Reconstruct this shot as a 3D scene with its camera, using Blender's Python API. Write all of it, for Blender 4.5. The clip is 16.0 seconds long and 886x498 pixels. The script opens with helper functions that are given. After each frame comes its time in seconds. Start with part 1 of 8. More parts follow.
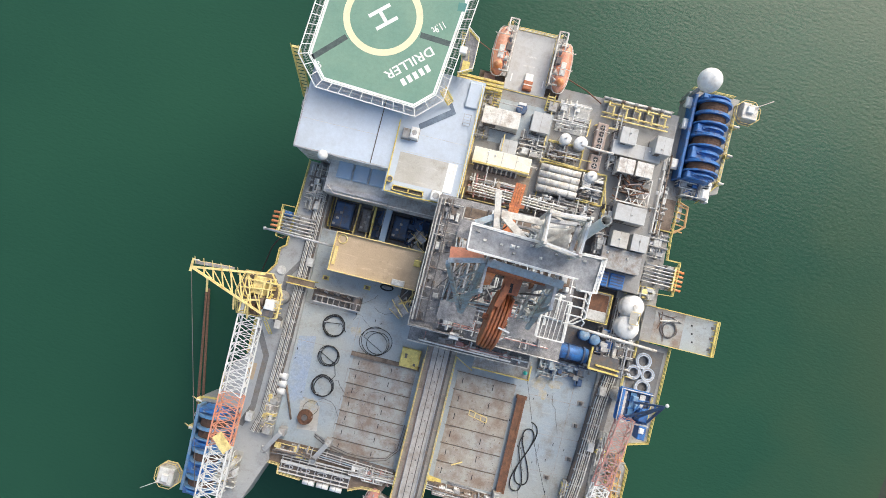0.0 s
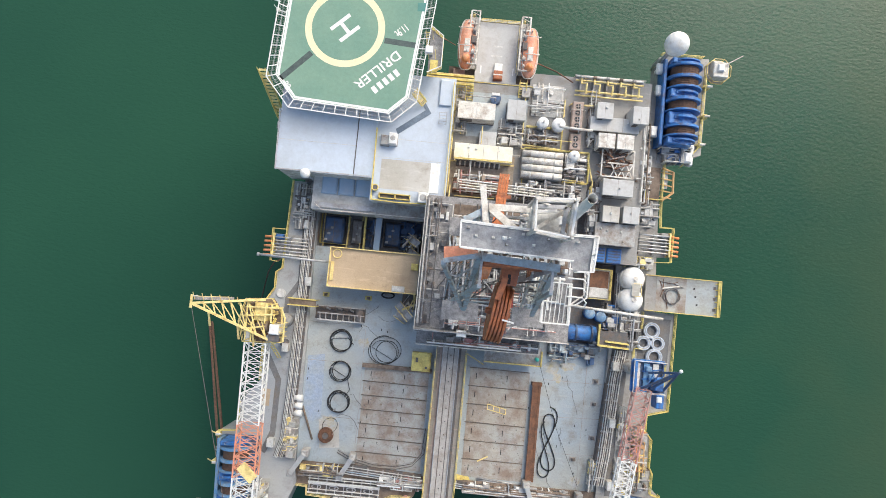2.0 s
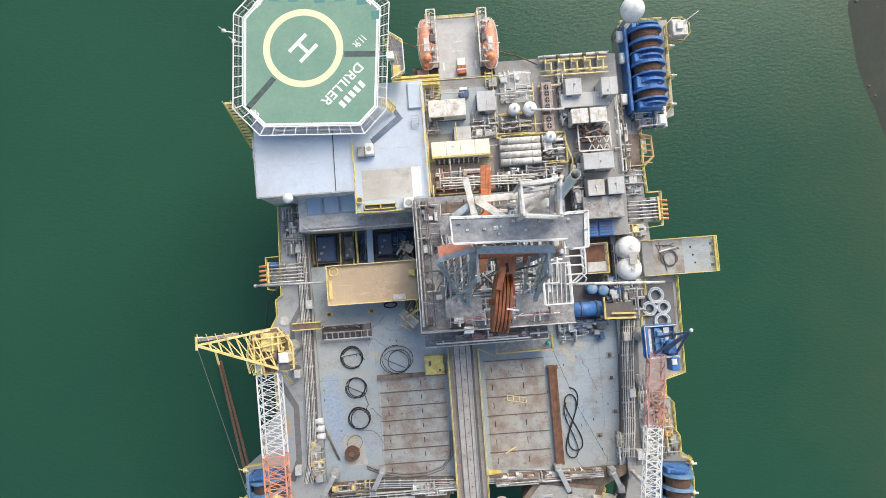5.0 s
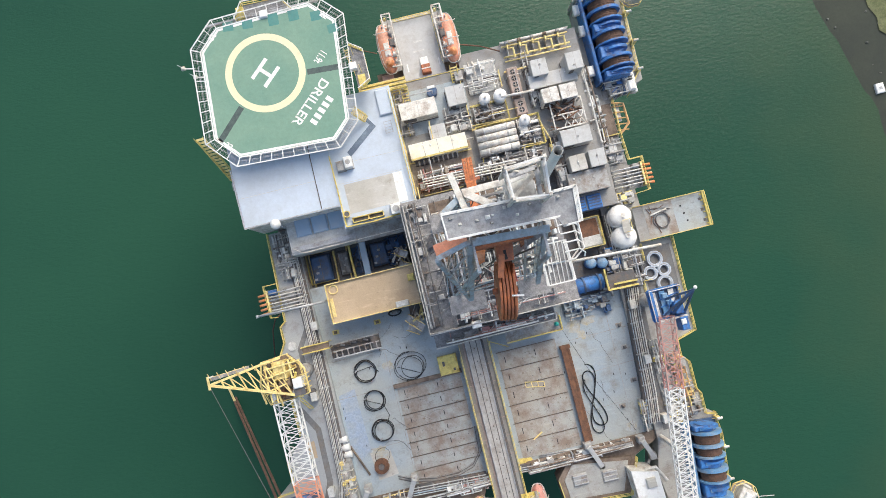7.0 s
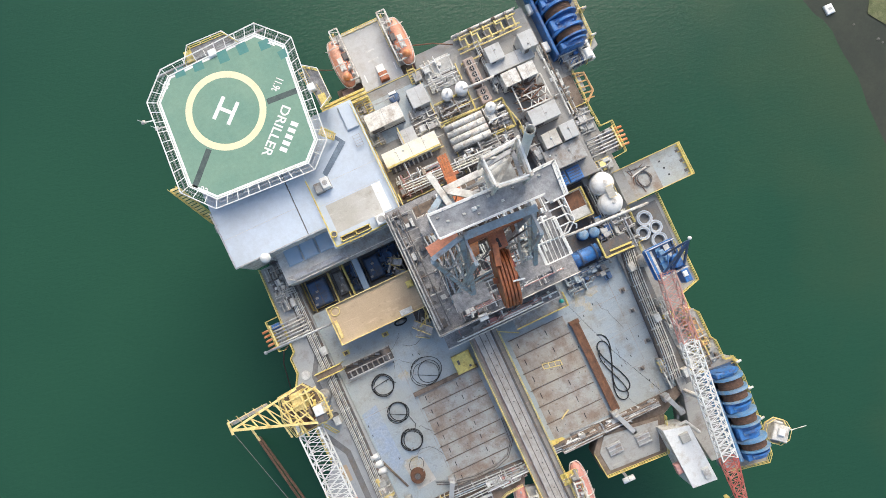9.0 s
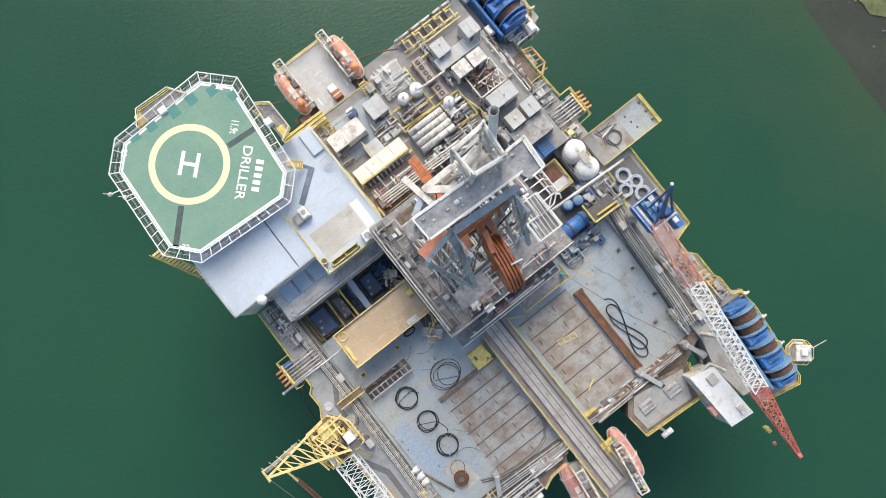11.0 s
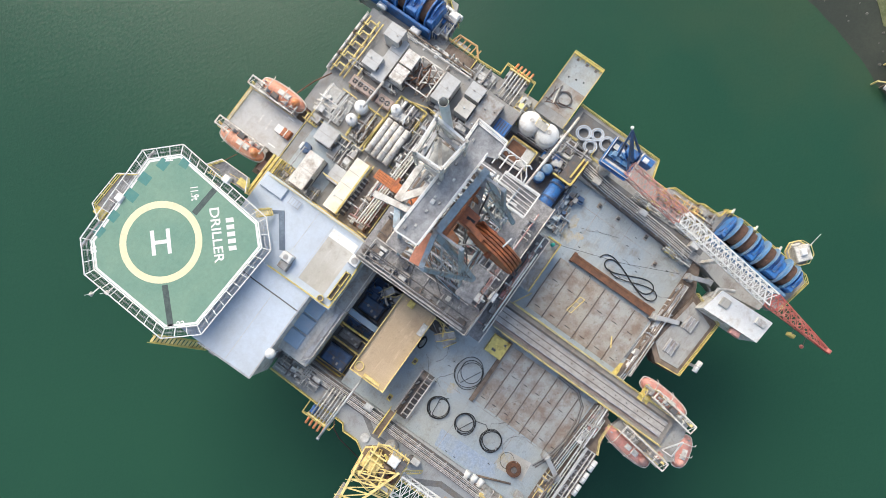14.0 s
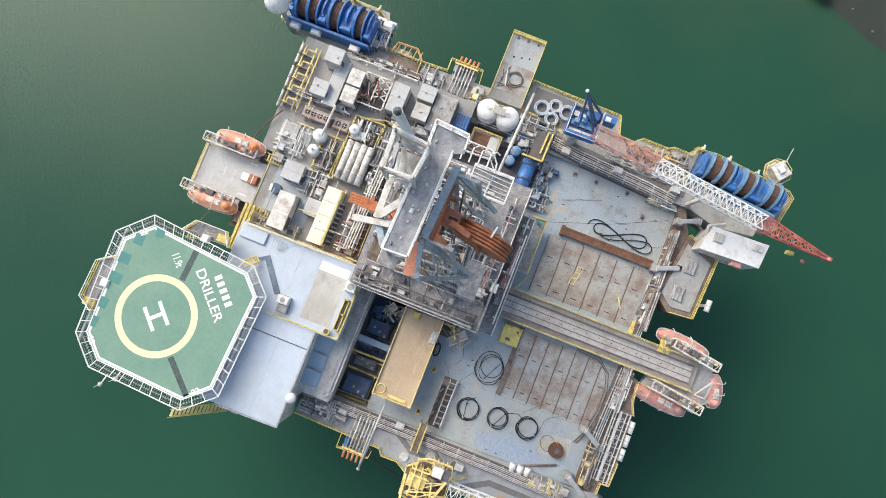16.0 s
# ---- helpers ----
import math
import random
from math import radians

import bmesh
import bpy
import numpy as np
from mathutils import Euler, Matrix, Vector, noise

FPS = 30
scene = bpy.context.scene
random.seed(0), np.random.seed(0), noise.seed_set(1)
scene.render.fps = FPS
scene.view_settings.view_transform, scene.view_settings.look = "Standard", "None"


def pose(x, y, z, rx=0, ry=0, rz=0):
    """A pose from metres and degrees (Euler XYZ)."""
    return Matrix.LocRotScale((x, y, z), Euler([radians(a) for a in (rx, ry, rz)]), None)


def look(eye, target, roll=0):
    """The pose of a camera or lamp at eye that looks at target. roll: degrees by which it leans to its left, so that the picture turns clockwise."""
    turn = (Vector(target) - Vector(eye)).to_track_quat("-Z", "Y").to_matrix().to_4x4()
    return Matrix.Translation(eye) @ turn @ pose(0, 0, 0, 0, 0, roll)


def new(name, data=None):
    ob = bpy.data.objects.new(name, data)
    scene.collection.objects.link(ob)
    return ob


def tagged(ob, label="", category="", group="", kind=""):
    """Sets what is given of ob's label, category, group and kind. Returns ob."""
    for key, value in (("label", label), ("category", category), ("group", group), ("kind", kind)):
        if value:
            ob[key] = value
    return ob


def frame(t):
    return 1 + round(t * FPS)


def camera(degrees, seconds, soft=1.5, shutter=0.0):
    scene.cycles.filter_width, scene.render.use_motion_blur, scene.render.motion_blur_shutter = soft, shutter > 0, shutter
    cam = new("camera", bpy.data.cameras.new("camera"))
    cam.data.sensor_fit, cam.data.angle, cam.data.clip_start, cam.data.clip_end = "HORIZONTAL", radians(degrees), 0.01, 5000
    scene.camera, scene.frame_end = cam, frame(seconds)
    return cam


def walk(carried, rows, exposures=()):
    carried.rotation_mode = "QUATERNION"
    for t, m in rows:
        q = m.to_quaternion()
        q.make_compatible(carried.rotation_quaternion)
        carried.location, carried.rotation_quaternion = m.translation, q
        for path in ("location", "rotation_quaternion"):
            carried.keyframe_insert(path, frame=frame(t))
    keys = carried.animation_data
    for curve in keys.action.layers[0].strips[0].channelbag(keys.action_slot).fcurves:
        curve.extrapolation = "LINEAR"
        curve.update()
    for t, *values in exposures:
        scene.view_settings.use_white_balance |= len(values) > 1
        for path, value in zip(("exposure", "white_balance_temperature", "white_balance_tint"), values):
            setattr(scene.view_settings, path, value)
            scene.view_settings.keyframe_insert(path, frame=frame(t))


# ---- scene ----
cam = camera(74.0, 16.0, soft=0.6)
# seconds, place in metres, turn in degrees
PATH = [
    (0, 0.14, 0.14, 133.36, 3.84, 0.01, 13.8),
    (0.5, 0.19, 0.2, 133.39, 3.78, 0.07, 11.4),
    (1, 0.24, 0.29, 133.43, 3.8, 0.1, 9.63),
    (1.5, 0.3, 0.33, 133.47, 3.77, 0.14, 7.66),
    (2, 0.36, 0.35, 133.5, 3.69, 0.2, 5.49),
    (2.5, 0.43, 0.38, 133.54, 3.69, 0.21, 4.38),
    (3, 0.47, 0.4, 133.58, 3.69, 0.26, 2.28),
    (3.5, 0.48, 0.38, 133.59, 3.66, 0.29, 0.3),
    (4, 0.47, 0.34, 133.58, 3.71, 0.29, -0.98),
    (6.5, 0.16, 0.05, 133.34, 3.78, 0.2, -11.06),
    (7, 0.1, 0.03, 133.3, 3.78, 0.21, -13.79),
    (7.5, 0.04, 0.01, 133.25, 3.77, 0.21, -16.95),
    (8, 0, 0, 133.2, 3.76, 0.19, -19.27),
    (8.5, -0.02, -0.01, 133.16, 3.8, 0.17, -21.54),
    (9, -0.04, -0.03, 133.12, 3.81, 0.17, -25.05),
    (11.5, -0.34, -0.19, 132.58, 4.07, 0.13, -41.45),
    (12, -0.39, -0.2, 132.52, 4.13, 0.11, -44.68),
    (12.5, -0.46, -0.22, 132.48, 4.18, 0.09, -46.86),
    (13, -0.51, -0.24, 132.43, 4.25, 0.05, -48.65),
    (13.5, -0.57, -0.24, 132.4, 4.34, 0.05, -51),
    (14, -0.64, -0.24, 132.35, 4.42, 0.07, -54.38),
    (14.5, -0.68, -0.25, 132.31, 4.49, 0.11, -58.5),
    (15, -0.66, -0.28, 132.29, 4.57, 0.18, -62.36),
    (15.5, -0.6, -0.31, 132.29, 4.62, 0.24, -65.77),
    (16, -0.54, -0.31, 132.29, 4.7, 0.32, -68.45),
]

walk(cam, [(t, pose(x, y, z, a, b, c)) for t, x, y, z, a, b, c in PATH], [(0, 0.45, 6500, 8), (16, 0.46, 6450, 8)])

# ---- light ----
SUN_DIR = Vector((0.38, 0.63, 0.68)).normalized()
world = bpy.data.worlds.new("sky")
world.use_nodes = True
scene.world = world
wn = world.node_tree
sky = wn.nodes.new("ShaderNodeTexSky")
sky.sky_type = "NISHITA"
sky.sun_disc = False
sky.sun_elevation = math.asin(SUN_DIR.z)
sky.sun_rotation = math.atan2(SUN_DIR.x, SUN_DIR.y)
sky.air_density, sky.dust_density = 1.2, 4.0
wn.links.new(sky.outputs[0], wn.nodes["Background"].inputs[0])
wn.nodes["Background"].inputs[1].default_value = 0.15
sun = new("sun", bpy.data.lights.new("sun", "SUN"))
sun.data.energy, sun.data.angle, sun.data.color = 1.55, radians(42.0), (1.0, 0.93, 0.83)
sun.matrix_world = look(SUN_DIR * 200, (0, 0, 0))


# ---- materials ----
def mat(name, color, rough=0.6, metal=0.0, stain=None, amount=0.35, size=0.5, grain=0.12, bump=0.15, vary=0.0, fine=None):
    """A worn surface: large stains of a second colour, fine grain, relief; lengths in metres."""
    m = bpy.data.materials.new(name)
    m.use_nodes = True
    n, l = m.node_tree.nodes, m.node_tree.links
    b = n["Principled BSDF"]
    b.inputs["Metallic"].default_value = metal
    tc = n.new("ShaderNodeTexCoord")
    geo = n.new("ShaderNodeNewGeometry")
    big = n.new("ShaderNodeTexNoise")
    big.inputs["Scale"].default_value = size
    big.inputs["Detail"].default_value = 9
    big.inputs["Roughness"].default_value = 0.68
    small = n.new("ShaderNodeTexNoise")
    small.inputs["Scale"].default_value = fine or 6.0
    small.inputs["Detail"].default_value = 6
    l.new(geo.outputs["Position"], big.inputs["Vector"])
    l.new(geo.outputs["Position"], small.inputs["Vector"])
    ramp = n.new("ShaderNodeValToRGB")
    ramp.color_ramp.elements[0].position = 0.62 - amount * 0.45
    ramp.color_ramp.elements[1].position = 0.78 - amount * 0.30
    l.new(big.outputs["Fac"], ramp.inputs["Fac"])
    mix = n.new("ShaderNodeMix")
    mix.data_type = "RGBA"
    mix.inputs[6].default_value = (*color, 1)
    mix.inputs[7].default_value = (*(stain or [c * 0.6 for c in color]), 1)
    l.new(ramp.outputs["Color"], mix.inputs[0])
    hsv = n.new("ShaderNodeHueSaturation")
    l.new(mix.outputs[2], hsv.inputs["Color"])
    rng = n.new("ShaderNodeMapRange")
    rng.inputs["To Min"].default_value = 1 - grain * 2
    rng.inputs["To Max"].default_value = 1 + grain * 2
    l.new(small.outputs["Fac"], rng.inputs["Value"])
    wear = n.new("ShaderNodeTexNoise")
    wear.inputs["Scale"].default_value, wear.inputs["Detail"].default_value, wear.inputs["Roughness"].default_value = 1.7, 9, 0.75
    l.new(geo.outputs["Position"], wear.inputs["Vector"])
    wr = n.new("ShaderNodeMapRange")
    wr.inputs["From Min"].default_value, wr.inputs["From Max"].default_value = 0.33, 0.62
    wr.inputs["To Min"].default_value, wr.inputs["To Max"].default_value = 1 - 1.8 * grain, 1 + 0.6 * grain
    l.new(wear.outputs["Fac"], wr.inputs["Value"])
    both = n.new("ShaderNodeMath")
    both.operation = "MULTIPLY"
    l.new(rng.outputs[0], both.inputs[0])
    l.new(wr.outputs[0], both.inputs[1])
    val = both.outputs[0]
    if vary:
        info = n.new("ShaderNodeObjectInfo")
        r2 = n.new("ShaderNodeMapRange")
        r2.inputs["To Min"].default_value, r2.inputs["To Max"].default_value = 1 - vary, 1 + vary
        l.new(info.outputs["Random"], r2.inputs["Value"])
        mul = n.new("ShaderNodeMath")
        mul.operation = "MULTIPLY"
        l.new(val, mul.inputs[0])
        l.new(r2.outputs[0], mul.inputs[1])
        val = mul.outputs[0]
    l.new(val, hsv.inputs["Value"])
    l.new(hsv.outputs[0], b.inputs["Base Color"])
    rr = n.new("ShaderNodeMapRange")
    rr.inputs["To Min"].default_value, rr.inputs["To Max"].default_value = max(rough - 0.15, 0.05), min(rough + 0.2, 1)
    l.new(big.outputs["Fac"], rr.inputs["Value"])
    l.new(rr.outputs[0], b.inputs["Roughness"])
    if bump:
        bp = n.new("ShaderNodeBump")
        bp.inputs["Strength"].default_value = bump
        bp.inputs["Distance"].default_value = 0.05
        l.new(small.outputs["Fac"], bp.inputs["Height"])
        l.new(bp.outputs[0], b.inputs["Normal"])
    return m


RUST = (0.20, 0.085, 0.04)
M_SAND = mat("sand_stained_deck", (0.47, 0.40, 0.32), 0.75, stain=(0.33, 0.25, 0.19), amount=0.4, size=0.4)
M_DUSTY = mat("dusty_brown_casing", (0.44, 0.34, 0.29), 0.6, stain=(0.30, 0.23, 0.20), amount=0.4)
M_BAY = mat("oily_bay_floor", (0.25, 0.26, 0.28), 0.6, stain=(0.17, 0.16, 0.15), amount=0.45, size=0.5)
M_DARKWALK = mat("walkway_dark_grip", (0.19, 0.19, 0.19), 0.85, stain=(0.2, 0.17, 0.14), amount=0.3, size=0.4)
M_HULL = mat("hull_grey", (0.30, 0.30, 0.30), 0.6, stain=RUST, amount=0.3, size=0.25)
M_ROOF = mat("roof_pale_blue", (0.53, 0.60, 0.69), 0.5, stain=(0.47, 0.52, 0.58), amount=0.4, size=0.15, grain=0.04)
M_GREEN = mat("helideck_green", (0.205, 0.335, 0.25), 0.75, stain=(0.17, 0.305, 0.235), amount=0.5, size=0.12, grain=0.06)
M_TEAL = mat("helideck_teal_patch", (0.065, 0.235, 0.22), 0.6, stain=(0.10, 0.26, 0.22), amount=0.4, size=0.3, grain=0.06)
M_DARKLINE = mat("helideck_dark_stripe", (0.085, 0.115, 0.11), 0.8)
M_TRENCH_SHADE = mat("shaded_trench_blue", (0.13, 0.17, 0.23), 0.6, stain=(0.20, 0.26, 0.33), amount=0.4)
M_WHITE = mat("white_paint", (0.80, 0.80, 0.78), 0.5, stain=(0.62, 0.58, 0.52), amount=0.25, size=0.6, grain=0.05)
M_OFFWHITE = mat("aged_white_steel", (0.72, 0.70, 0.65), 0.55, stain=(0.40, 0.33, 0.27), amount=0.35, size=0.7)
M_CREAM = mat("cream_paint", (0.80, 0.77, 0.66), 0.6, stain=(0.70, 0.64, 0.50), amount=0.3, grain=0.05)
M_CIRCLE = mat("pale_yellow_marking", (0.82, 0.75, 0.49), 0.65, stain=(0.72, 0.66, 0.45), amount=0.3, grain=0.05)
M_YELLOW = mat("safety_yellow", (0.74, 0.61, 0.19), 0.5, stain=(0.42, 0.27, 0.07), amount=0.3, size=0.8)
M_PALEYEL = mat("sun_bleached_yellow", (0.84, 0.69, 0.30), 0.5, stain=(0.50, 0.34, 0.10), amount=0.3, size=0.8)
M_GALV = mat("galvanised_steel", (0.50, 0.51, 0.53), 0.45, 0.35, stain=(0.30, 0.27, 0.25), amount=0.35, size=0.9)
M_GREY = mat("machine_grey", (0.42, 0.42, 0.41), 0.6, stain=(0.26, 0.21, 0.17), amount=0.4, size=0.7)
M_LGREY = mat("light_grey_panel", (0.60, 0.60, 0.58), 0.55, stain=(0.40, 0.38, 0.35), amount=0.35, size=0.5)
M_DGREY = mat("dark_machine_grey", (0.12, 0.12, 0.125), 0.7, stain=(0.19, 0.14, 0.11), amount=0.4, size=0.9)
M_STEELBLUE = mat("derrick_grey_blue", (0.38, 0.46, 0.52), 0.5, stain=(0.33, 0.24, 0.18), amount=0.3, size=1.0)
M_BLUE = mat("winch_blue", (0.05, 0.20, 0.52), 0.45, stain=(0.10, 0.11, 0.18), amount=0.35, size=0.8)
M_LBLUE = mat("winch_pale_blue", (0.13, 0.30, 0.52), 0.45, stain=(0.30, 0.36, 0.42), amount=0.4, size=0.8)
M_NAVY = mat("navy_equipment", (0.06, 0.115, 0.23), 0.55, stain=(0.10, 0.09, 0.08), amount=0.35, size=0.6)
M_RUST = mat("bare_rust", (0.21, 0.10, 0.055), 0.85, stain=(0.12, 0.065, 0.045), amount=0.5, size=0.9)
M_ROPE = mat("brown_wire_rope", (0.10, 0.06, 0.045), 0.85, stain=(0.16, 0.09, 0.06), amount=0.5, size=2.0)
M_BOAT = mat("faded_pink_red_grp", (0.62, 0.27, 0.22), 0.5, stain=(0.68, 0.40, 0.34), amount=0.4, size=0.5)
M_AMBER = mat("weathered_amber_steel", (0.66, 0.40, 0.17), 0.6, stain=(0.45, 0.27, 0.14), amount=0.35, size=0.8)
M_ORANGE = mat("faded_orange", (0.70, 0.24, 0.08), 0.5, stain=(0.78, 0.45, 0.27), amount=0.35, size=0.6)
M_SALMON = mat("bleached_orange_grp", (0.74, 0.30, 0.18), 0.45, stain=(0.78, 0.45, 0.32), amount=0.4, size=0.5)
M_DORANGE = mat("primer_orange_steel", (0.50, 0.165, 0.065), 0.55, stain=(0.26, 0.10, 0.06), amount=0.45, size=1.2)
M_RED = mat("crane_red", (0.48, 0.11, 0.09), 0.5, stain=(0.60, 0.26, 0.2), amount=0.4, size=0.7)
M_PINK = mat("faded_red_paint", (0.55, 0.27, 0.24), 0.6, stain=(0.40, 0.3, 0.26), amount=0.4)
M_BROWN = mat("brown_floor", (0.24, 0.185, 0.145), 0.85, stain=(0.12, 0.09, 0.07), amount=0.4, size=0.5)
M_BLACK = mat("black_rubber_hose", (0.022, 0.022, 0.024), 0.6, grain=0.1)
M_GRATE = mat("dirty_grating", (0.24, 0.235, 0.24), 0.7, stain=(0.36, 0.35, 0.345), amount=0.5, size=1.1, grain=0.25, fine=9)
M_OCHRE = mat("ochre_stained_deck", (0.46, 0.40, 0.26), 0.75, stain=(0.43, 0.46, 0.48), amount=0.6, size=0.7)
M_SMOOTHGREY = mat("worn_box_paint", (0.50, 0.505, 0.50), 0.5, stain=(0.41, 0.39, 0.365), amount=0.3, size=0.5, grain=0.05)
M_CROWN = mat("scuffed_crown_plate", (0.40, 0.41, 0.43), 0.55, stain=(0.27, 0.27, 0.28), amount=0.45, size=1.4, grain=0.14, fine=9)
M_TROUGH = mat("worn_trough_steel", (0.47, 0.45, 0.42), 0.55, stain=(0.36, 0.32, 0.28), amount=0.4, size=0.6)
M_SLEEPER = mat("rusty_sleeper_bar", (0.17, 0.145, 0.125), 0.8, stain=(0.24, 0.17, 0.12), amount=0.5, size=0.8)
M_GLASS = mat("blue_skylight", (0.34, 0.46, 0.60), 0.3, stain=(0.40, 0.48, 0.58), amount=0.4, grain=0.03)


def water_material():
    m = bpy.data.materials.new("harbour_water")
    m.use_nodes = True
    n, l = m.node_tree.nodes, m.node_tree.links
    b = n["Principled BSDF"]
    b.inputs["Roughness"].default_value = 0.2
    b.inputs["Specular IOR Level"].default_value = 0.36
    b.inputs["IOR"].default_value = 1.33
    geo = n.new("ShaderNodeNewGeometry")
    big = n.new("ShaderNodeTexNoise")
    big.inputs["Scale"].default_value = 0.012
    big.inputs["Detail"].default_value = 3
    l.new(geo.outputs["Position"], big.inputs["Vector"])
    ramp = n.new("ShaderNodeValToRGB")
    ramp.color_ramp.elements[0].position, ramp.color_ramp.elements[1].position = 0.35, 0.7
    ramp.color_ramp.elements[0].color = (0.016, 0.064, 0.0395, 1)
    ramp.color_ramp.elements[1].color = (0.022, 0.080, 0.0465, 1)
    l.new(big.outputs["Fac"], ramp.inputs["Fac"])
    # silt stirred up along the eastern bank
    sep = n.new("ShaderNodeSeparateXYZ")
    l.new(geo.outputs["Position"], sep.inputs[0])
    silt = n.new("ShaderNodeTexNoise")
    silt.inputs["Scale"].default_value, silt.inputs["Detail"].default_value = 0.05, 5
    l.new(geo.outputs["Position"], silt.inputs["Vector"])
    add = n.new("ShaderNodeMath")
    add.operation, add.inputs[1].default_value = "MULTIPLY_ADD", 45.0
    l.new(silt.outputs["Fac"], add.inputs[0])
    l.new(sep.outputs["X"], add.inputs[2])
    far = n.new("ShaderNodeMapRange")
    far.inputs["From Min"].default_value, far.inputs["From Max"].default_value = 95.0, 132.0
    l.new(add.outputs[0], far.inputs["Value"])
    shoal = n.new("ShaderNodeMix")
    shoal.data_type = "RGBA"
    shoal.inputs[7].default_value = (0.040, 0.078, 0.042, 1)
    l.new(far.outputs[0], shoal.inputs[0])
    l.new(ramp.outputs["Color"], shoal.inputs[6])
    l.new(shoal.outputs[2], b.inputs["Base Color"])
    mp = n.new("ShaderNodeMapping")
    mp.inputs["Rotation"].default_value = (0, 0, radians(25))
    mp.inputs["Scale"].default_value = (1.0, 2.2, 1.0)
    l.new(geo.outputs["Position"], mp.inputs["Vector"])
    w1 = n.new("ShaderNodeTexNoise")
    w1.inputs["Scale"].default_value, w1.inputs["Detail"].default_value = 0.75, 9
    w1.inputs["Roughness"].default_value = 0.62
    l.new(mp.outputs[0], w1.inputs["Vector"])
    bp = n.new("ShaderNodeBump")
    bp.inputs["Strength"].default_value, bp.inputs["Distance"].default_value = 0.22, 0.4
    l.new(w1.outputs["Fac"], bp.inputs["Height"])
    l.new(bp.outputs[0], b.inputs["Normal"])
    return m


M_WATER = water_material()


def plated_material(name, base, tint, rust, amount, turn=0.0):
    """Painted deck plate: slow tint changes, rust blotches, drawn-out scrape streaks, fine grain."""
    m = bpy.data.materials.new(name)
    m.use_nodes = True
    n, l = m.node_tree.nodes, m.node_tree.links
    b = n["Principled BSDF"]
    geo = n.new("ShaderNodeNewGeometry")

    def field(scale, detail, rough, lo, hi, stretch=(1, 1, 1), top=1.0):
        mp = n.new("ShaderNodeMapping")
        mp.inputs["Scale"].default_value = stretch
        mp.inputs["Rotation"].default_value = (0, 0, turn)
        l.new(geo.outputs["Position"], mp.inputs["Vector"])
        t = n.new("ShaderNodeTexNoise")
        t.inputs["Scale"].default_value, t.inputs["Detail"].default_value, t.inputs["Roughness"].default_value = scale, detail, rough
        l.new(mp.outputs[0], t.inputs["Vector"])
        r = n.new("ShaderNodeMapRange")
        r.inputs["From Min"].default_value, r.inputs["From Max"].default_value, r.inputs["To Max"].default_value = lo, hi, top
        l.new(t.outputs["Fac"], r.inputs["Value"])
        return r.outputs[0], t.outputs["Fac"]

    def blend(a, colour, fac):
        x = n.new("ShaderNodeMix")
        x.data_type = "RGBA"
        if isinstance(a, tuple):
            x.inputs[6].default_value = (*a, 1)
        else:
            l.new(a, x.inputs[6])
        x.inputs[7].default_value = (*colour, 1)
        l.new(fac, x.inputs[0])
        return x.outputs[2]

    c = blend(base, tint, field(0.09, 4, 0.6, 0.42, 0.62)[0])
    c = blend(c, rust, field(0.30, 10, 0.72, 0.66 - amount * 0.3, 0.86 - amount * 0.3, top=0.85)[0])
    c = blend(c, [v * 0.62 for v in rust], field(1.1, 10, 0.75, 0.60 - amount * 0.05, 0.74, top=0.8)[0])
    c = blend(c, [min(1, v * 1.25) for v in tint], field(0.8, 8, 0.7, 0.56, 0.72, (0.35, 2.2, 1), 0.6)[0])
    grain, raw = field(7.0, 5, 0.6, 0.3, 0.7)
    hsv = n.new("ShaderNodeHueSaturation")
    l.new(c, hsv.inputs["Color"])
    v = n.new("ShaderNodeMapRange")
    v.inputs["To Min"].default_value, v.inputs["To Max"].default_value = 0.88, 1.08
    l.new(grain, v.inputs["Value"])
    l.new(v.outputs[0], hsv.inputs["Value"])
    l.new(hsv.outputs[0], b.inputs["Base Color"])
    b.inputs["Roughness"].default_value = 0.6
    bp = n.new("ShaderNodeBump")
    bp.inputs["Strength"].default_value, bp.inputs["Distance"].default_value = 0.12, 0.04
    l.new(raw, bp.inputs["Height"])
    l.new(bp.outputs[0], b.inputs["Normal"])
    return m


M_DECK = plated_material("deck_paint_blue_grey", (0.35, 0.41, 0.455), (0.395, 0.42, 0.41), (0.27, 0.245, 0.20), 0.50)
M_DECKRUST = plated_material("worn_pipe_deck", (0.385, 0.395, 0.38), (0.40, 0.37, 0.32), (0.235, 0.165, 0.12), 0.78, 1.2)
M_MACHDECK = plated_material("machinery_deck_grey", (0.26, 0.26, 0.255), (0.33, 0.32, 0.30), (0.20, 0.155, 0.12), 0.5)
M_BED = plated_material("worn_catwalk_bed", (0.31, 0.285, 0.25), (0.36, 0.34, 0.31), (0.20, 0.155, 0.12), 0.5)
M_WALK = plated_material("walkway_grey", (0.36, 0.36, 0.345), (0.41, 0.40, 0.37), (0.22, 0.18, 0.145), 0.55)
M_SIDE = plated_material("side_deck_grey", (0.36, 0.375, 0.385), (0.40, 0.405, 0.395), (0.24, 0.215, 0.19), 0.48)
M_TAN = plated_material("tan_timber_floor", (0.47, 0.36, 0.24), (0.58, 0.46, 0.32), (0.34, 0.25, 0.17), 0.40)
M_ROOFTAN = plated_material("roof_tan_worn", (0.45, 0.43, 0.38), (0.56, 0.55, 0.52), (0.32, 0.27, 0.215), 0.40)


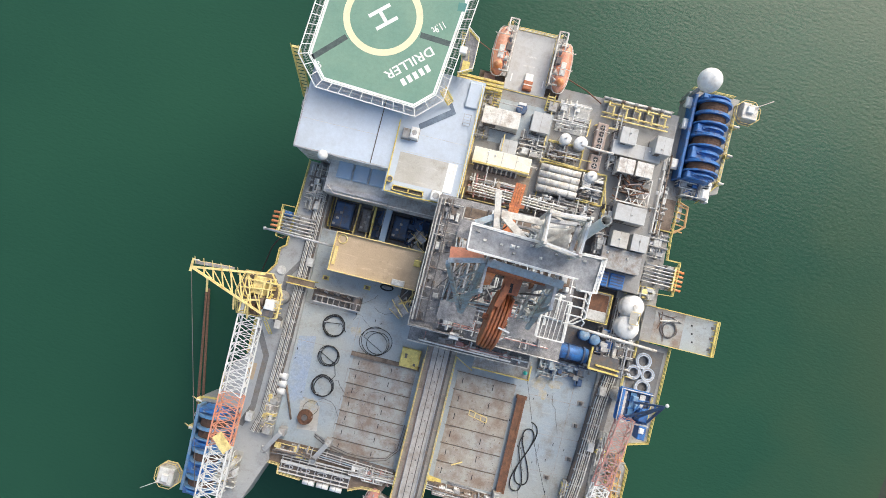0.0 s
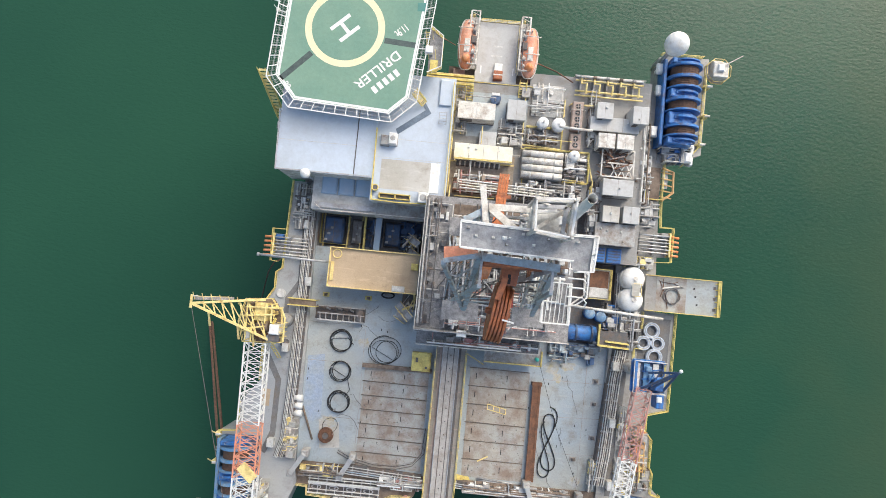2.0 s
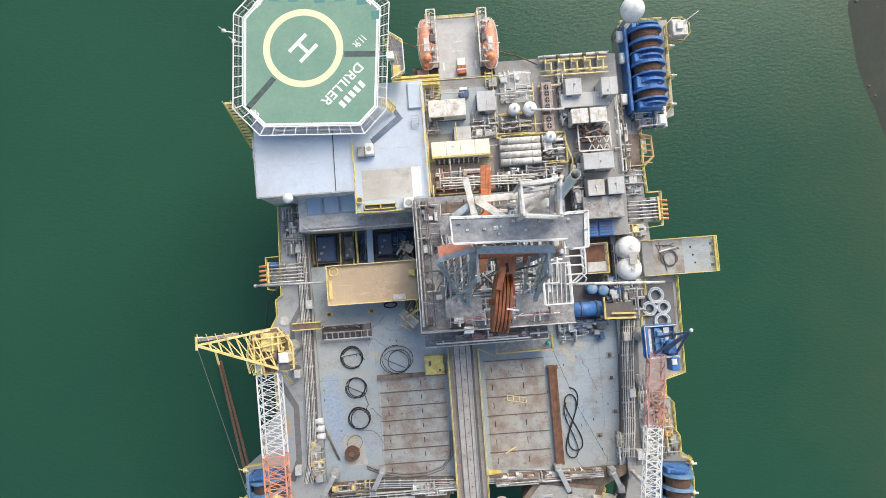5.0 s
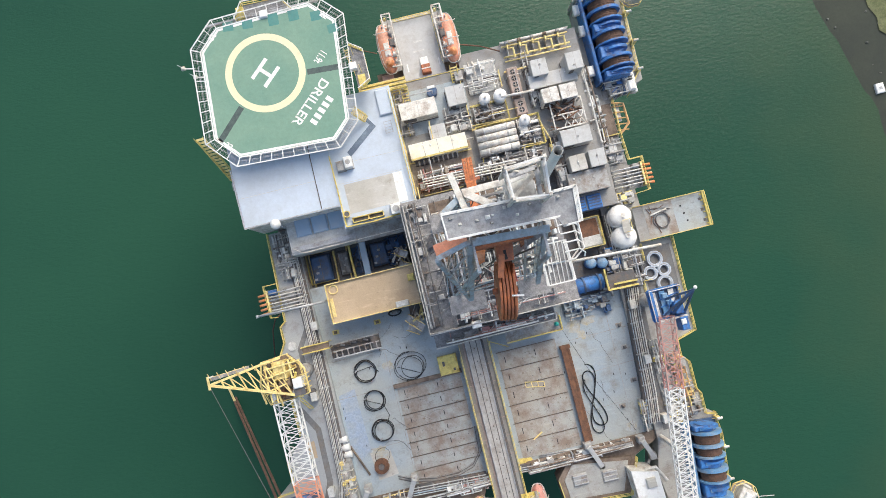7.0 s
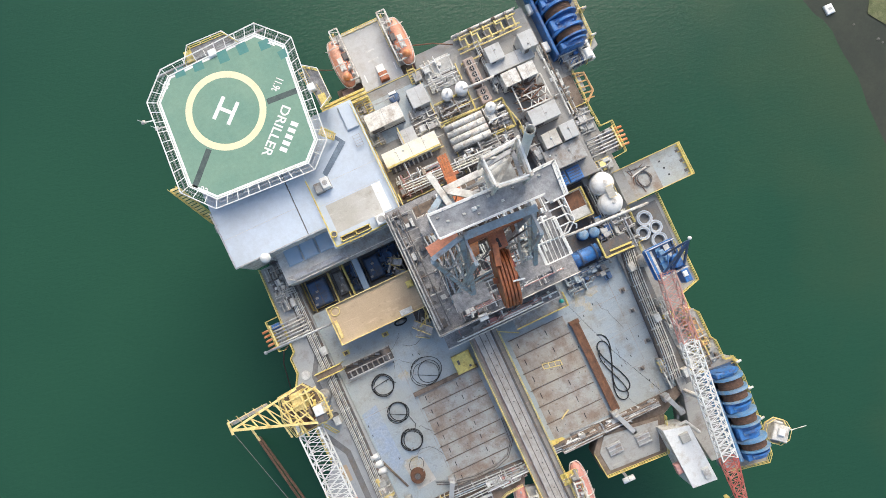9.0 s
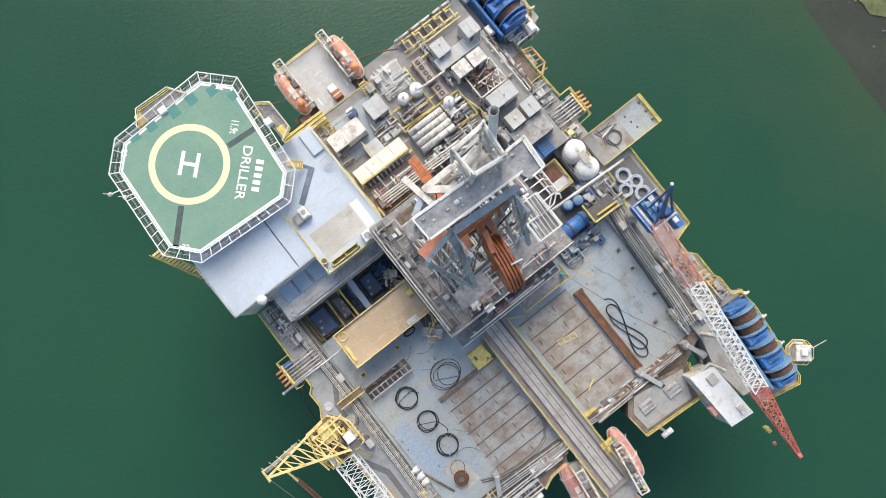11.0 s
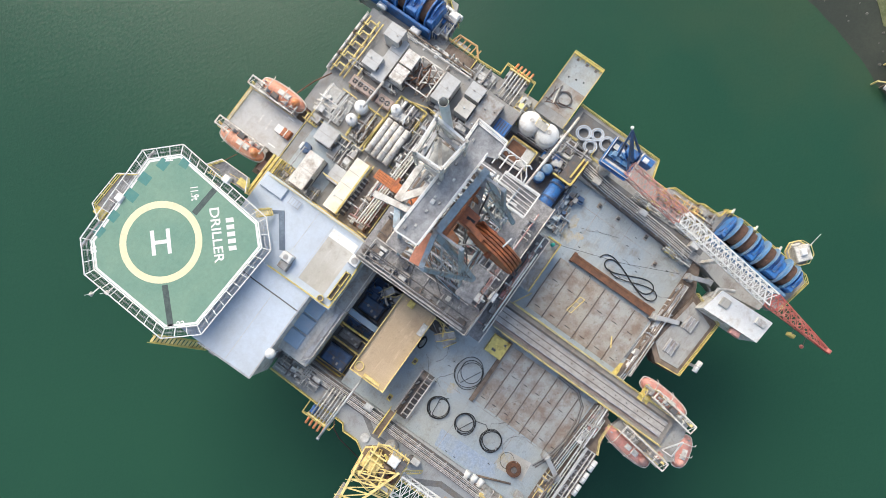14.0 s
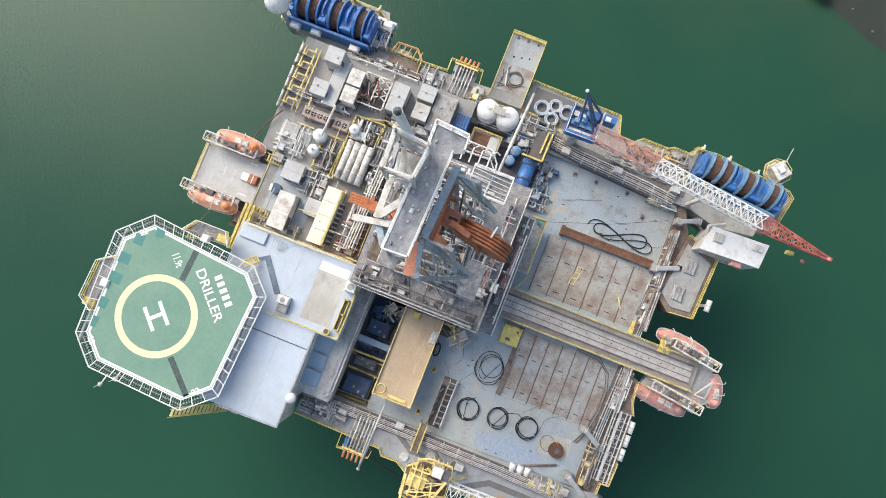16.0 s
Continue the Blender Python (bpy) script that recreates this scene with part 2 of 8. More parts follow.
# ---- mesh building ----
class Mesh:
    """Collects vertices and faces of one part."""

    def __init__(self):
        self.v, self.f = [], []

    def add(self, vs, fs):
        k = len(self.v)
        self.v += [tuple(p) for p in vs]
        self.f += [tuple(i + k for i in q) for q in fs]
        return self

    def box(self, x0, y0, x1, y1, z0, z1):
        x0, x1, y0, y1 = min(x0, x1), max(x0, x1), min(y0, y1), max(y0, y1)
        vs = [(x, y, z) for z in (z0, z1) for x, y in ((x0, y0), (x1, y0), (x1, y1), (x0, y1))]
        return self.add(vs, [(3, 2, 1, 0), (4, 5, 6, 7), (0, 1, 5, 4), (1, 2, 6, 5), (2, 3, 7, 6), (3, 0, 4, 7)])

    def rbox(self, x0, y0, x1, y1, z0, z1, c=0.12):
        """A box with a chamfered top edge."""
        x0, x1, y0, y1 = min(x0, x1), max(x0, x1), min(y0, y1), max(y0, y1)
        vs = []
        for z, d in ((z0, 0), (z1 - c, 0), (z1, c)):
            vs += [(x0 + d, y0 + d, z), (x1 - d, y0 + d, z), (x1 - d, y1 - d, z), (x0 + d, y1 - d, z)]
        fs = [(3, 2, 1, 0), (8, 9, 10, 11)]
        for a in (0, 4):
            fs += [(a + i, a + (i + 1) % 4, a + 4 + (i + 1) % 4, a + 4 + i) for i in range(4)]
        return self.add(vs, fs)

    def beam(self, p, q, w, h=None):
        """A rectangular bar from p to q."""
        p, q, h = Vector(p), Vector(q), h or w
        d = (q - p).normalized()
        up = Vector((0, 0, 1)) if abs(d.z) < 0.95 else Vector((0, 1, 0))
        s = d.cross(up).normalized() * w / 2
        u = s.cross(d).normalized() * h / 2
        vs = [e + a * s + b * u for e in (p, q) for a, b in ((-1, -1), (1, -1), (1, 1), (-1, 1))]
        return self.add(vs, [(3, 2, 1, 0), (4, 5, 6, 7), (0, 1, 5, 4), (1, 2, 6, 5), (2, 3, 7, 6), (3, 0, 4, 7)])

    def cyl(self, p, q, r, n=10, r2=None, caps=True):
        p, q = Vector(p), Vector(q)
        r2 = r if r2 is None else r2
        d = (q - p).normalized()
        a = d.orthogonal().normalized()
        b = d.cross(a)
        vs = []
        for e, rad in ((p, r), (q, r2)):
            vs += [e + rad * (math.cos(2 * math.pi * i / n) * a + math.sin(2 * math.pi * i / n) * b) for i in range(n)]
        fs = [(i, (i + 1) % n, n + (i + 1) % n, n + i) for i in range(n)]
        if caps:
            fs += [tuple(reversed(range(n))), tuple(range(n, 2 * n))]
        return self.add(vs, fs)

    def tube(self, pts, r, n=6, closed=False):
        pts = [Vector(p) for p in pts]
        m = len(pts)
        vs, a = [], None
        for i, p in enumerate(pts):
            nxt, prv = pts[(i + 1) % m] if closed or i < m - 1 else p, pts[i - 1] if closed or i else p
            d = (nxt - prv).normalized()
            a = d.orthogonal().normalized() if a is None else (a - d * a.dot(d)).normalized()
            b = d.cross(a)
            vs += [p + r * (math.cos(2 * math.pi * k / n) * a + math.sin(2 * math.pi * k / n) * b) for k in range(n)]
        fs = [(i * n + k, i * n + (k + 1) % n, ((i + 1) % m) * n + (k + 1) % n, ((i + 1) % m) * n + k)
              for i in range(m if closed else m - 1) for k in range(n)]
        if not closed:
            fs += [tuple(reversed(range(n))), tuple(range((m - 1) * n, m * n))]
        return self.add(vs, fs)

    def prism(self, poly, z0, z1):
        area = sum(a[0] * b[1] - b[0] * a[1] for a, b in zip(poly, poly[1:] + poly[:1]))
        poly = poly if area > 0 else poly[::-1]
        n = len(poly)
        vs = [(x, y, z0) for x, y in poly] + [(x, y, z1) for x, y in poly]
        return self.add(vs, [tuple(reversed(range(n))), tuple(range(n, 2 * n))] + [(i, (i + 1) % n, n + (i + 1) % n, n + i) for i in range(n)])

    def ball(self, c, rx, ry=None, rz=None, n=16, m=10, low=-1.0):
        ry, rz = ry or rx, rz or rx
        vs = []
        for j in range(m + 1):
            s = low + (1 - low) * j / m
            h = math.asin(max(-1, min(1, s)))
            vs += [(c[0] + rx * math.cos(h) * math.cos(2 * math.pi * i / n), c[1] + ry * math.cos(h) * math.sin(2 * math.pi * i / n), c[2] + rz * s) for i in range(n)]
        fs = [(j * n + i, j * n + (i + 1) % n, (j + 1) * n + (i + 1) % n, (j + 1) * n + i) for j in range(m) for i in range(n)]
        return self.add(vs, fs)

    def moved(self, m):
        self.v = [tuple(m @ Vector(p)) for p in self.v]
        return self


def data_of(name, mesh, material, smooth=False):
    me = bpy.data.meshes.new(name)
    me.from_pydata(mesh.v, [], mesh.f)
    me.materials.append(material)
    if smooth:
        me.polygons.foreach_set("use_smooth", [len(p.vertices) == 4 for p in me.polygons])
    me.update()
    return me


def thing(name, label, category, group="", kind="", at=(0, 0, 0)):
    ob = new(name)
    ob.empty_display_size = 0.5
    ob.location = at
    return tagged(ob, label, category, group, kind)


def part(name, mesh, material, parent, label="", smooth=False):
    ob = new(name, data_of(name, mesh, material, smooth))
    ob.parent = parent
    return tagged(ob, label)


def solo(name, mesh, material, label, category, group="", kind="", smooth=False):
    return tagged(new(name, data_of(name, mesh, material, smooth)), label, category, group, kind)


POST = {}


def railing(pts, z, label="yellow steel guard rail along the deck edge", material=None, h=1.1, step=2.0, closed=False, group="deck guard rails", r=0.05, toe=True):
    """A guard rail over the given plan points: top rail, knee rail, toe board and posts."""
    material = material or M_YELLOW
    t = thing("guard_rail", label, "railing", group)
    pts = [Vector((x, y, z)) for x, y in pts]
    run = pts + pts[:1] if closed else pts
    top, mid, low = Mesh(), Mesh(), Mesh()
    for a, b in zip(run, run[1:]):
        top.beam(a + Vector((0, 0, h)), b + Vector((0, 0, h)), 2.2 * r)
        mid.beam(a + Vector((0, 0, h * 0.55)), b + Vector((0, 0, h * 0.55)), 1.6 * r)
        low.beam(a + Vector((0, 0, 0.08)), b + Vector((0, 0, 0.08)), 0.05, 0.16)
    part("top_rail", top, material, t)
    part("knee_rail", mid, material, t)
    if toe:
        part("toe_board", low, material, t)
    key = (material.name, h, r)
    if key not in POST:
        POST[key] = data_of("post", Mesh().cyl((0, 0, 0), (0, 0, h), r, 6), material)
    for a, b in zip(run, run[1:]):
        n = max(1, round((b - a).length / step))
        for i in range(n):
            p = new("post", POST[key])
            p.location = a.lerp(b, i / n)
            p.parent = t
    return t


# ---- water and hull ----
g = Mesh()
g.add([(-2500, -2500, 0), (2500, -2500, 0), (2500, 2500, 0), (-2500, 2500, 0)], [(0, 1, 2, 3)])
solo("water", g, M_WATER, "dark green rippled harbour water", "water", kind="structure")

Z = 27.0  # pipe deck
X0, Y0, X1, Y1 = -28.99, 17.01, 38.86, -36.5
hull = thing("hull", "grey steel hull of a semi-submersible drilling rig", "hull", kind="structure")
for cx in (-20, 24):
    for cy in (-24, 26):
        part("column", Mesh().cyl((cx, cy, -1), (cx, cy, 18), 5.5, 24), M_HULL, hull, smooth=True)
# box hull with a sunken bay south of the quarters
PX0, PY0, PX1, PY1 = -23.62, 12.15, -4.39, 5.64
part("lower_box", Mesh().box(-27, -33, 33, 36, 17.5, 21), M_HULL, hull)
part("deck_box", Mesh().box(-27, PY1, 33, -33, 21, Z), M_HULL, hull)
part("deck_box", Mesh().box(-27, PY0, 33, 36, 21, Z), M_HULL, hull)
part("deck_box", Mesh().box(-27, PY0, PX0, PY1, 21, Z), M_HULL, hull)
part("deck_box", Mesh().box(PX1, PY0, 33, PY1, 21, Z), M_HULL, hull)

# ---- decks and walkways ----
solo("floor_pipe_deck", Mesh().box(-24.31, 5.54, 30.93, -33.63, Z, Z + 0.06), M_DECK, "pale blue-grey painted steel pipe deck with rust stains", "deck", kind="structure")
solo("floor_bay", Mesh().box(PX0, PY0, PX1, PY1, 21, 24.06), M_BAY, "oily dark grey floor of the sunken bay", "deck", kind="structure")
seams = thing("deck_seams", "thin welded seams across the blue-grey deck plates", "deck seam", kind="structure")
for a in (-24.04, -8.12, -13.14, -8.06), (-23.91, -14.87, -13.05, -14.8), (-13.13, -8.56, -12.8, -33.93), (19.36, -14.41, 30.99, -14.34), (19.32, -20.89, 30.91, -20.42), (19.28, -27.33, 30.82, -26.76), (27.01, -8.84, 26.73, -33.66), (-19.48, -24.61, -12.42, -24.57):
    part("seam", Mesh().beam((a[0], a[1], Z + 0.07), (a[2], a[3], Z + 0.07), 0.09, 0.04), M_GREY, seams)


def deck_piece(name, label, poly, z0, z1, material, kind="structure"):
    return solo(name, Mesh().prism(poly, z0, z1), material, label, "deck", kind=kind)


# west side deck, stepped outline
W_EDGE = [(-28.61, 16.85), (-28.87, 1), (-29.86, 0.18), (-29.8, -2.65), (-30.97, -4.67), (-30.62, -19.03), (-33.73, -23.19), (-33.6, -28.1), (-36.59, -28.31)]
deck_piece("deck_west", "worn grey side deck with dark grip walkway", W_EDGE + [(-35.7, -42.5), (-35.2, -44.5), (-25.5, -44.5), (-24.6, -42), (-23.2, -38.2), (-22.4, -36.2), (-22.91, -33.67), (-23.89, 16.87)], 21, 28, M_SIDE)
railing(W_EDGE[:4] + W_EDGE[4:6], 28.0)
railing(W_EDGE[6:], 28.0)
deck_piece("walkway_strip", "dark anti-slip walkway strip on the side deck", [(-26.35, 16.86), (-25.98, -1.01), (-27.94, -4.25), (-27.83, -9.07), (-27.02, -9.06), (-27.12, -4.65), (-25.16, -1.41), (-25.53, 16.87)], 28.004, 28.03, M_DARKWALK)
deck_piece("walkway_strip", "dark anti-slip walkway strip on the side deck", [(-30.74, -14.27), (-28.01, -19.01), (-28.01, -27.86), (-29.33, -31.39), (-28.42, -31.77), (-27, -28.35), (-27.01, -18.71), (-29.53, -14.26)], 28.004, 28.03, M_DARKWALK)
# east side deck
E_EDGE = [(41.58, -0.65), (41.24, -17.6), (37.63, -18.61), (37.58, -21.36), (38.75, -22.73), (38.66, -27.42), (39.24, -28.4), (39.17, -32.09), (40.94, -32.46)]
deck_piece("deck_east", "worn grey side deck with pipe runs", [(31.02, 39.56), (37.63, 39.58), (37.28, 19.21), (37.95, -0.67)] + E_EDGE + [(40.49, -38.36), (38.45, -48.54), (29.53, -47.06), (28.59, -40.39), (30.02, -35.05)], 21, 28, M_WALK)
railing(E_EDGE, 28.0)
railing([(37.6, 25.94), (37.48, 19.21), (37.71, 14.58)], 28.0)
# south margin
deck_piece("deck_south", "brown rusted margin deck with pipes along the south edge", [(-26.25, -33.5), (33.6, -33.09), (25.53, -36.5), (13.59, -34.88), (-0.32, -33.52), (-1.8, -37), (-8.4, -38.2), (-17.1, -38.5), (-18.3, -36.6), (-22.6, -36.7), (-23.5, -33)], 22, 27.4, M_BROWN)


# ---- quarters ----
def quarters():
    t = thing("quarters_building", "pale blue-grey flat-roofed crew quarters under the helideck", "building")
    a = -29.51, 27.14, -16.69, 17.38
    part("wall", Mesh().box(a[0], 47, a[2], a[3], Z, 36.8), M_OFFWHITE, t)
    roof = part("roof", Mesh().box(a[0] - .2, 47.2, a[2], a[3] - .2, 36.8, 37), M_ROOF, t, "pale blue painted roof")
    part("roof_seam", Mesh().box(a[0], (a[1] + a[3]) / 2, a[2], (a[1] + a[3]) / 2 + .07, 37, 37.04), M_LGREY, roof)
    a = -16.85, 27.19, -13.4, 17.4
    part("wall", Mesh().box(a[0] + .1, 47, a[2], a[3], Z, 36.7), M_OFFWHITE, t)
    part("roof", Mesh().box(a[0] + .35, 47.2, a[2], a[3] - .2, 36.7, 36.95), M_ROOF, t)
    part("gutter", Mesh().box(a[0], 47, a[0] + .33, a[3], 36.6, 36.75), M_DGREY, t)
    b = -13.52, 34.31, -1.2, 13.65
    part("wall", Mesh().box(b[0], 35.2, b[2], b[3], Z, 36.3), M_OFFWHITE, t)
    roof = part("roof", Mesh().box(b[0] - .1, 35.3, b[2] + .2, b[3] - .2, 36.3, 36.5), M_ROOF, t)
    part("worn_roof_panel", Mesh().box(-12.2, 20.63, -3.66, 15.63, 36.504, 36.53), M_ROOFTAN, roof, "tan worn roof coating")
    part("roof_strip", Mesh().rbox(-3.61, 34.83, -1.49, 30.48, 36.5, 36.95), M_ROOF, t)
    part("roof_strip", Mesh().box(-3.89, 20.67, -2.34, 15.63, 36.504, 36.6), M_WHITE, t)
    for y in (24.17, 20.92):
        part("roof_seam", Mesh().box(-13.19, y, -1.45, y - .06, 36.5, 36.53), M_LGREY, roof)
    # strip for a trench round the helideck's chamfer; its shade is in the colour
    part("shaded_trench", Mesh().prism([(-10.37, 25.82), (-5.66, 29.5), (-4.71, 29.02), (-9.98, 24.95)], 36.5, 36.62), M_TRENCH_SHADE, t)
    part("shaded_trench", Mesh().prism([(-5.66, 29.5), (-6.62, 30.85), (-6.15, 31.23), (-4.71, 29.02)], 36.5, 36.62), M_TRENCH_SHADE, t)
    # lower front with skylights
    c = -22.77, 17.57, -13.91, 12.89
    part("front_roof", Mesh().box(-24.18, 17.44, -2.44, 11.69, Z, 32), M_LGREY, t)
    for k in range(3):
        w = (c[2] - c[0]) / 3
        part("skylight", Mesh().rbox(c[0] + k * w + .15, c[1], c[0] + (k + 1) * w - .15, c[3] + 1.6, 32, 32.5, .2), M_GLASS, t, "blue-tinted skylight")
    part("ledge", Mesh().box(-23.5, 12.93, -3.9, 12.03, 31.6, 32.4), M_GALV, t)
    part("ledge_step", Mesh().box(-12.66, 13.7, -3.87, 11.19, 31.6, 32.9), M_GREY, t)
    return t


quarters()
railing([(-29.61, 27.14), (-29.36, 17.14), (-13.59, 17.21)], 37.0, "grey guard rail on the quarters roof edge", M_GALV, toe=False)
railing([(-1.32, 34.35), (-1.2, 13.74), (-8.91, 13.43), (-13.23, 13.59), (-13.4, 25.61)], 36.5, "yellow guard rail round the pale blue roof", M_YELLOW)
railing([(-23.5, 12.73), (-22, 11.55), (-4.38, 11.64)], 32.4, "white guard rail on the quarters front ledge", M_OFFWHITE)


def roof_unit(x, y, z, w, d, h, label, material=M_WHITE):
    t = thing("ventilation_unit", label, "ventilation unit", "roof units", at=(x, y, z))
    casing = part("casing", Mesh().rbox(-w / 2, -d / 2, w / 2, d / 2, 0.1, h), material, t)
    part("base_frame", Mesh().box(-w / 2 - .1, -d / 2 - .1, w / 2 + .1, d / 2 + .1, 0, .1), M_GREY, t)
    part("fan_guard", Mesh().cyl((0, 0, h), (0, 0, h + .06), min(w, d) * .33, 14), M_GREY, casing)
    return t


roof_unit(-10.56, 23.91, 36.5, 1.3, 1.9, 1.5, "white ventilation unit on the pale blue roof")
roof_unit(-11.92, 23.65, 36.5, 1.3, 1.7, 1.0, "grey ventilation unit beside the white one", M_GREY)
roof_unit(-4.63, 14.53, 36.5, 1.7, 1.7, 1.6, "white square roof box near the yellow guard rail")
t = thing("roof_hatch_frame", "yellow rectangular hatch frame with dark opening on the roof", "hatch")
a = -12.06, 14.85, -6.8, 13.93
part("dark_well", Mesh().box(*a, 36.5, 36.7), M_DGREY, t)
for q in ((a[0], a[1], a[2], a[1] - .15), (a[0], a[3], a[2], a[3] + .15), (a[0], a[1], a[0] + .15, a[3]), (a[2], a[1], a[2] - .15, a[3]), ((a[0] + a[2]) / 2, a[1], (a[0] + a[2]) / 2 + .2, a[3])):
    part("frame_bar", Mesh().box(*q, 36.5, 37.2), M_YELLOW, t)
t = thing("roof_winch_drum", "small round yellow-rimmed drum standing on the roof corner", "drum", at=(-12.72, 15.6, 36.5))
part("drum", Mesh().cyl((0, 0, 0), (0, 0, .9), .42, 16), M_DGREY, t, smooth=True)
part("rim", Mesh().tube([(.5 * math.cos(k * math.pi / 8), .5 * math.sin(k * math.pi / 8), .9) for k in range(16)], .09, 6, True), M_YELLOW, t)
t = thing("roof_ladder", "grey steel access ladder lying against the roof step", "ladder", at=(-2.69, 28.21, 36.5))
for x in (-.6, .6):
    part("stile", Mesh().beam((x, -1, .4), (x, 1, .9), .09), M_GALV, t)
for k in range(5):
    part("rung", Mesh().beam((-.6, -.9 + k * .45, .45 + k * .11), (.6, -.9 + k * .45, .45 + k * .11), .07), M_GALV, t)


def radome(x, y, z, r, h, label, floor):
    t = thing("radome", label, "radome", "radomes", at=(x, y, floor))
    part("mast", Mesh().cyl((0, 0, 0), (0, 0, z - floor), r * .22, 10), M_GALV, t, smooth=True)
    part("bracket", Mesh().box(-r * .5, -r * .5, r * .5, r * .5, z - floor - r * .95, z - floor - r * .8), M_GALV, t)
    part("dome", Mesh().ball((0, 0, z - floor), r, n=24, m=14), M_WHITE, t, "white fibreglass dome", smooth=True)
    return t


radome(-24.33, 16.72, 37.9, .85, 1, "white ball radome on a mast beside the quarters", 28)

# ---- helideck ----
HZ = 40.0
OCT = [(-10.49, 50.69), (-6.83, 46.91), (-8.42, 30.14), (-11.32, 27.3), (-27.05, 28.17), (-30.39, 31.99), (-29.56, 46.77), (-26.21, 50.07)]
_c = (sum(p[0] for p in OCT) / 8, sum(p[1] for p in OCT) / 8)
OCT = [(_c[0] + (x - _c[0]) * .985, _c[1] + (y - _c[1]) * .985) for x, y in OCT]
HC = Vector((-19.93, 40.84, HZ))
UP = Vector((math.sin(radians(46.8)), math.cos(radians(46.8)), 0))  # top of the landing letter
RT = Vector((UP.y, -UP.x, 0))
MID = Vector((sum(p[0] for p in OCT) / 8, sum(p[1] for p in OCT) / 8, HZ))


def strip(m, p, q, w, z0, z1):
    p, q = Vector(p), Vector(q)
    s = (q - p).cross(Vector((0, 0, 1))).normalized() * w / 2
    return m.prism([tuple((e + k * s)[:2]) for e, k in ((p, -1), (q, -1), (q, 1), (p, 1))], z0, z1)


def lettering(text, at, across, size, parent, material, spread=1.0):
    """Painted letters: across is the reading direction, at the middle of the line."""
    cu = bpy.data.curves.new("letters", "FONT")
    cu.body, cu.size, cu.align_x, cu.align_y, cu.extrude, cu.offset = text, size, "CENTER", "CENTER", 0.01, 0.035
    tmp = new("letters", cu)
    me = bpy.data.meshes.new_from_object(tmp)
    bpy.data.objects.remove(tmp)
    me.materials.append(material)
    ob = new("lettering", me)
    ob.parent = parent
    ob.location = at
    ob.rotation_euler = (0, 0, math.atan2(across.y, across.x))
    ob.scale = (spread, 1, 1)
    return ob


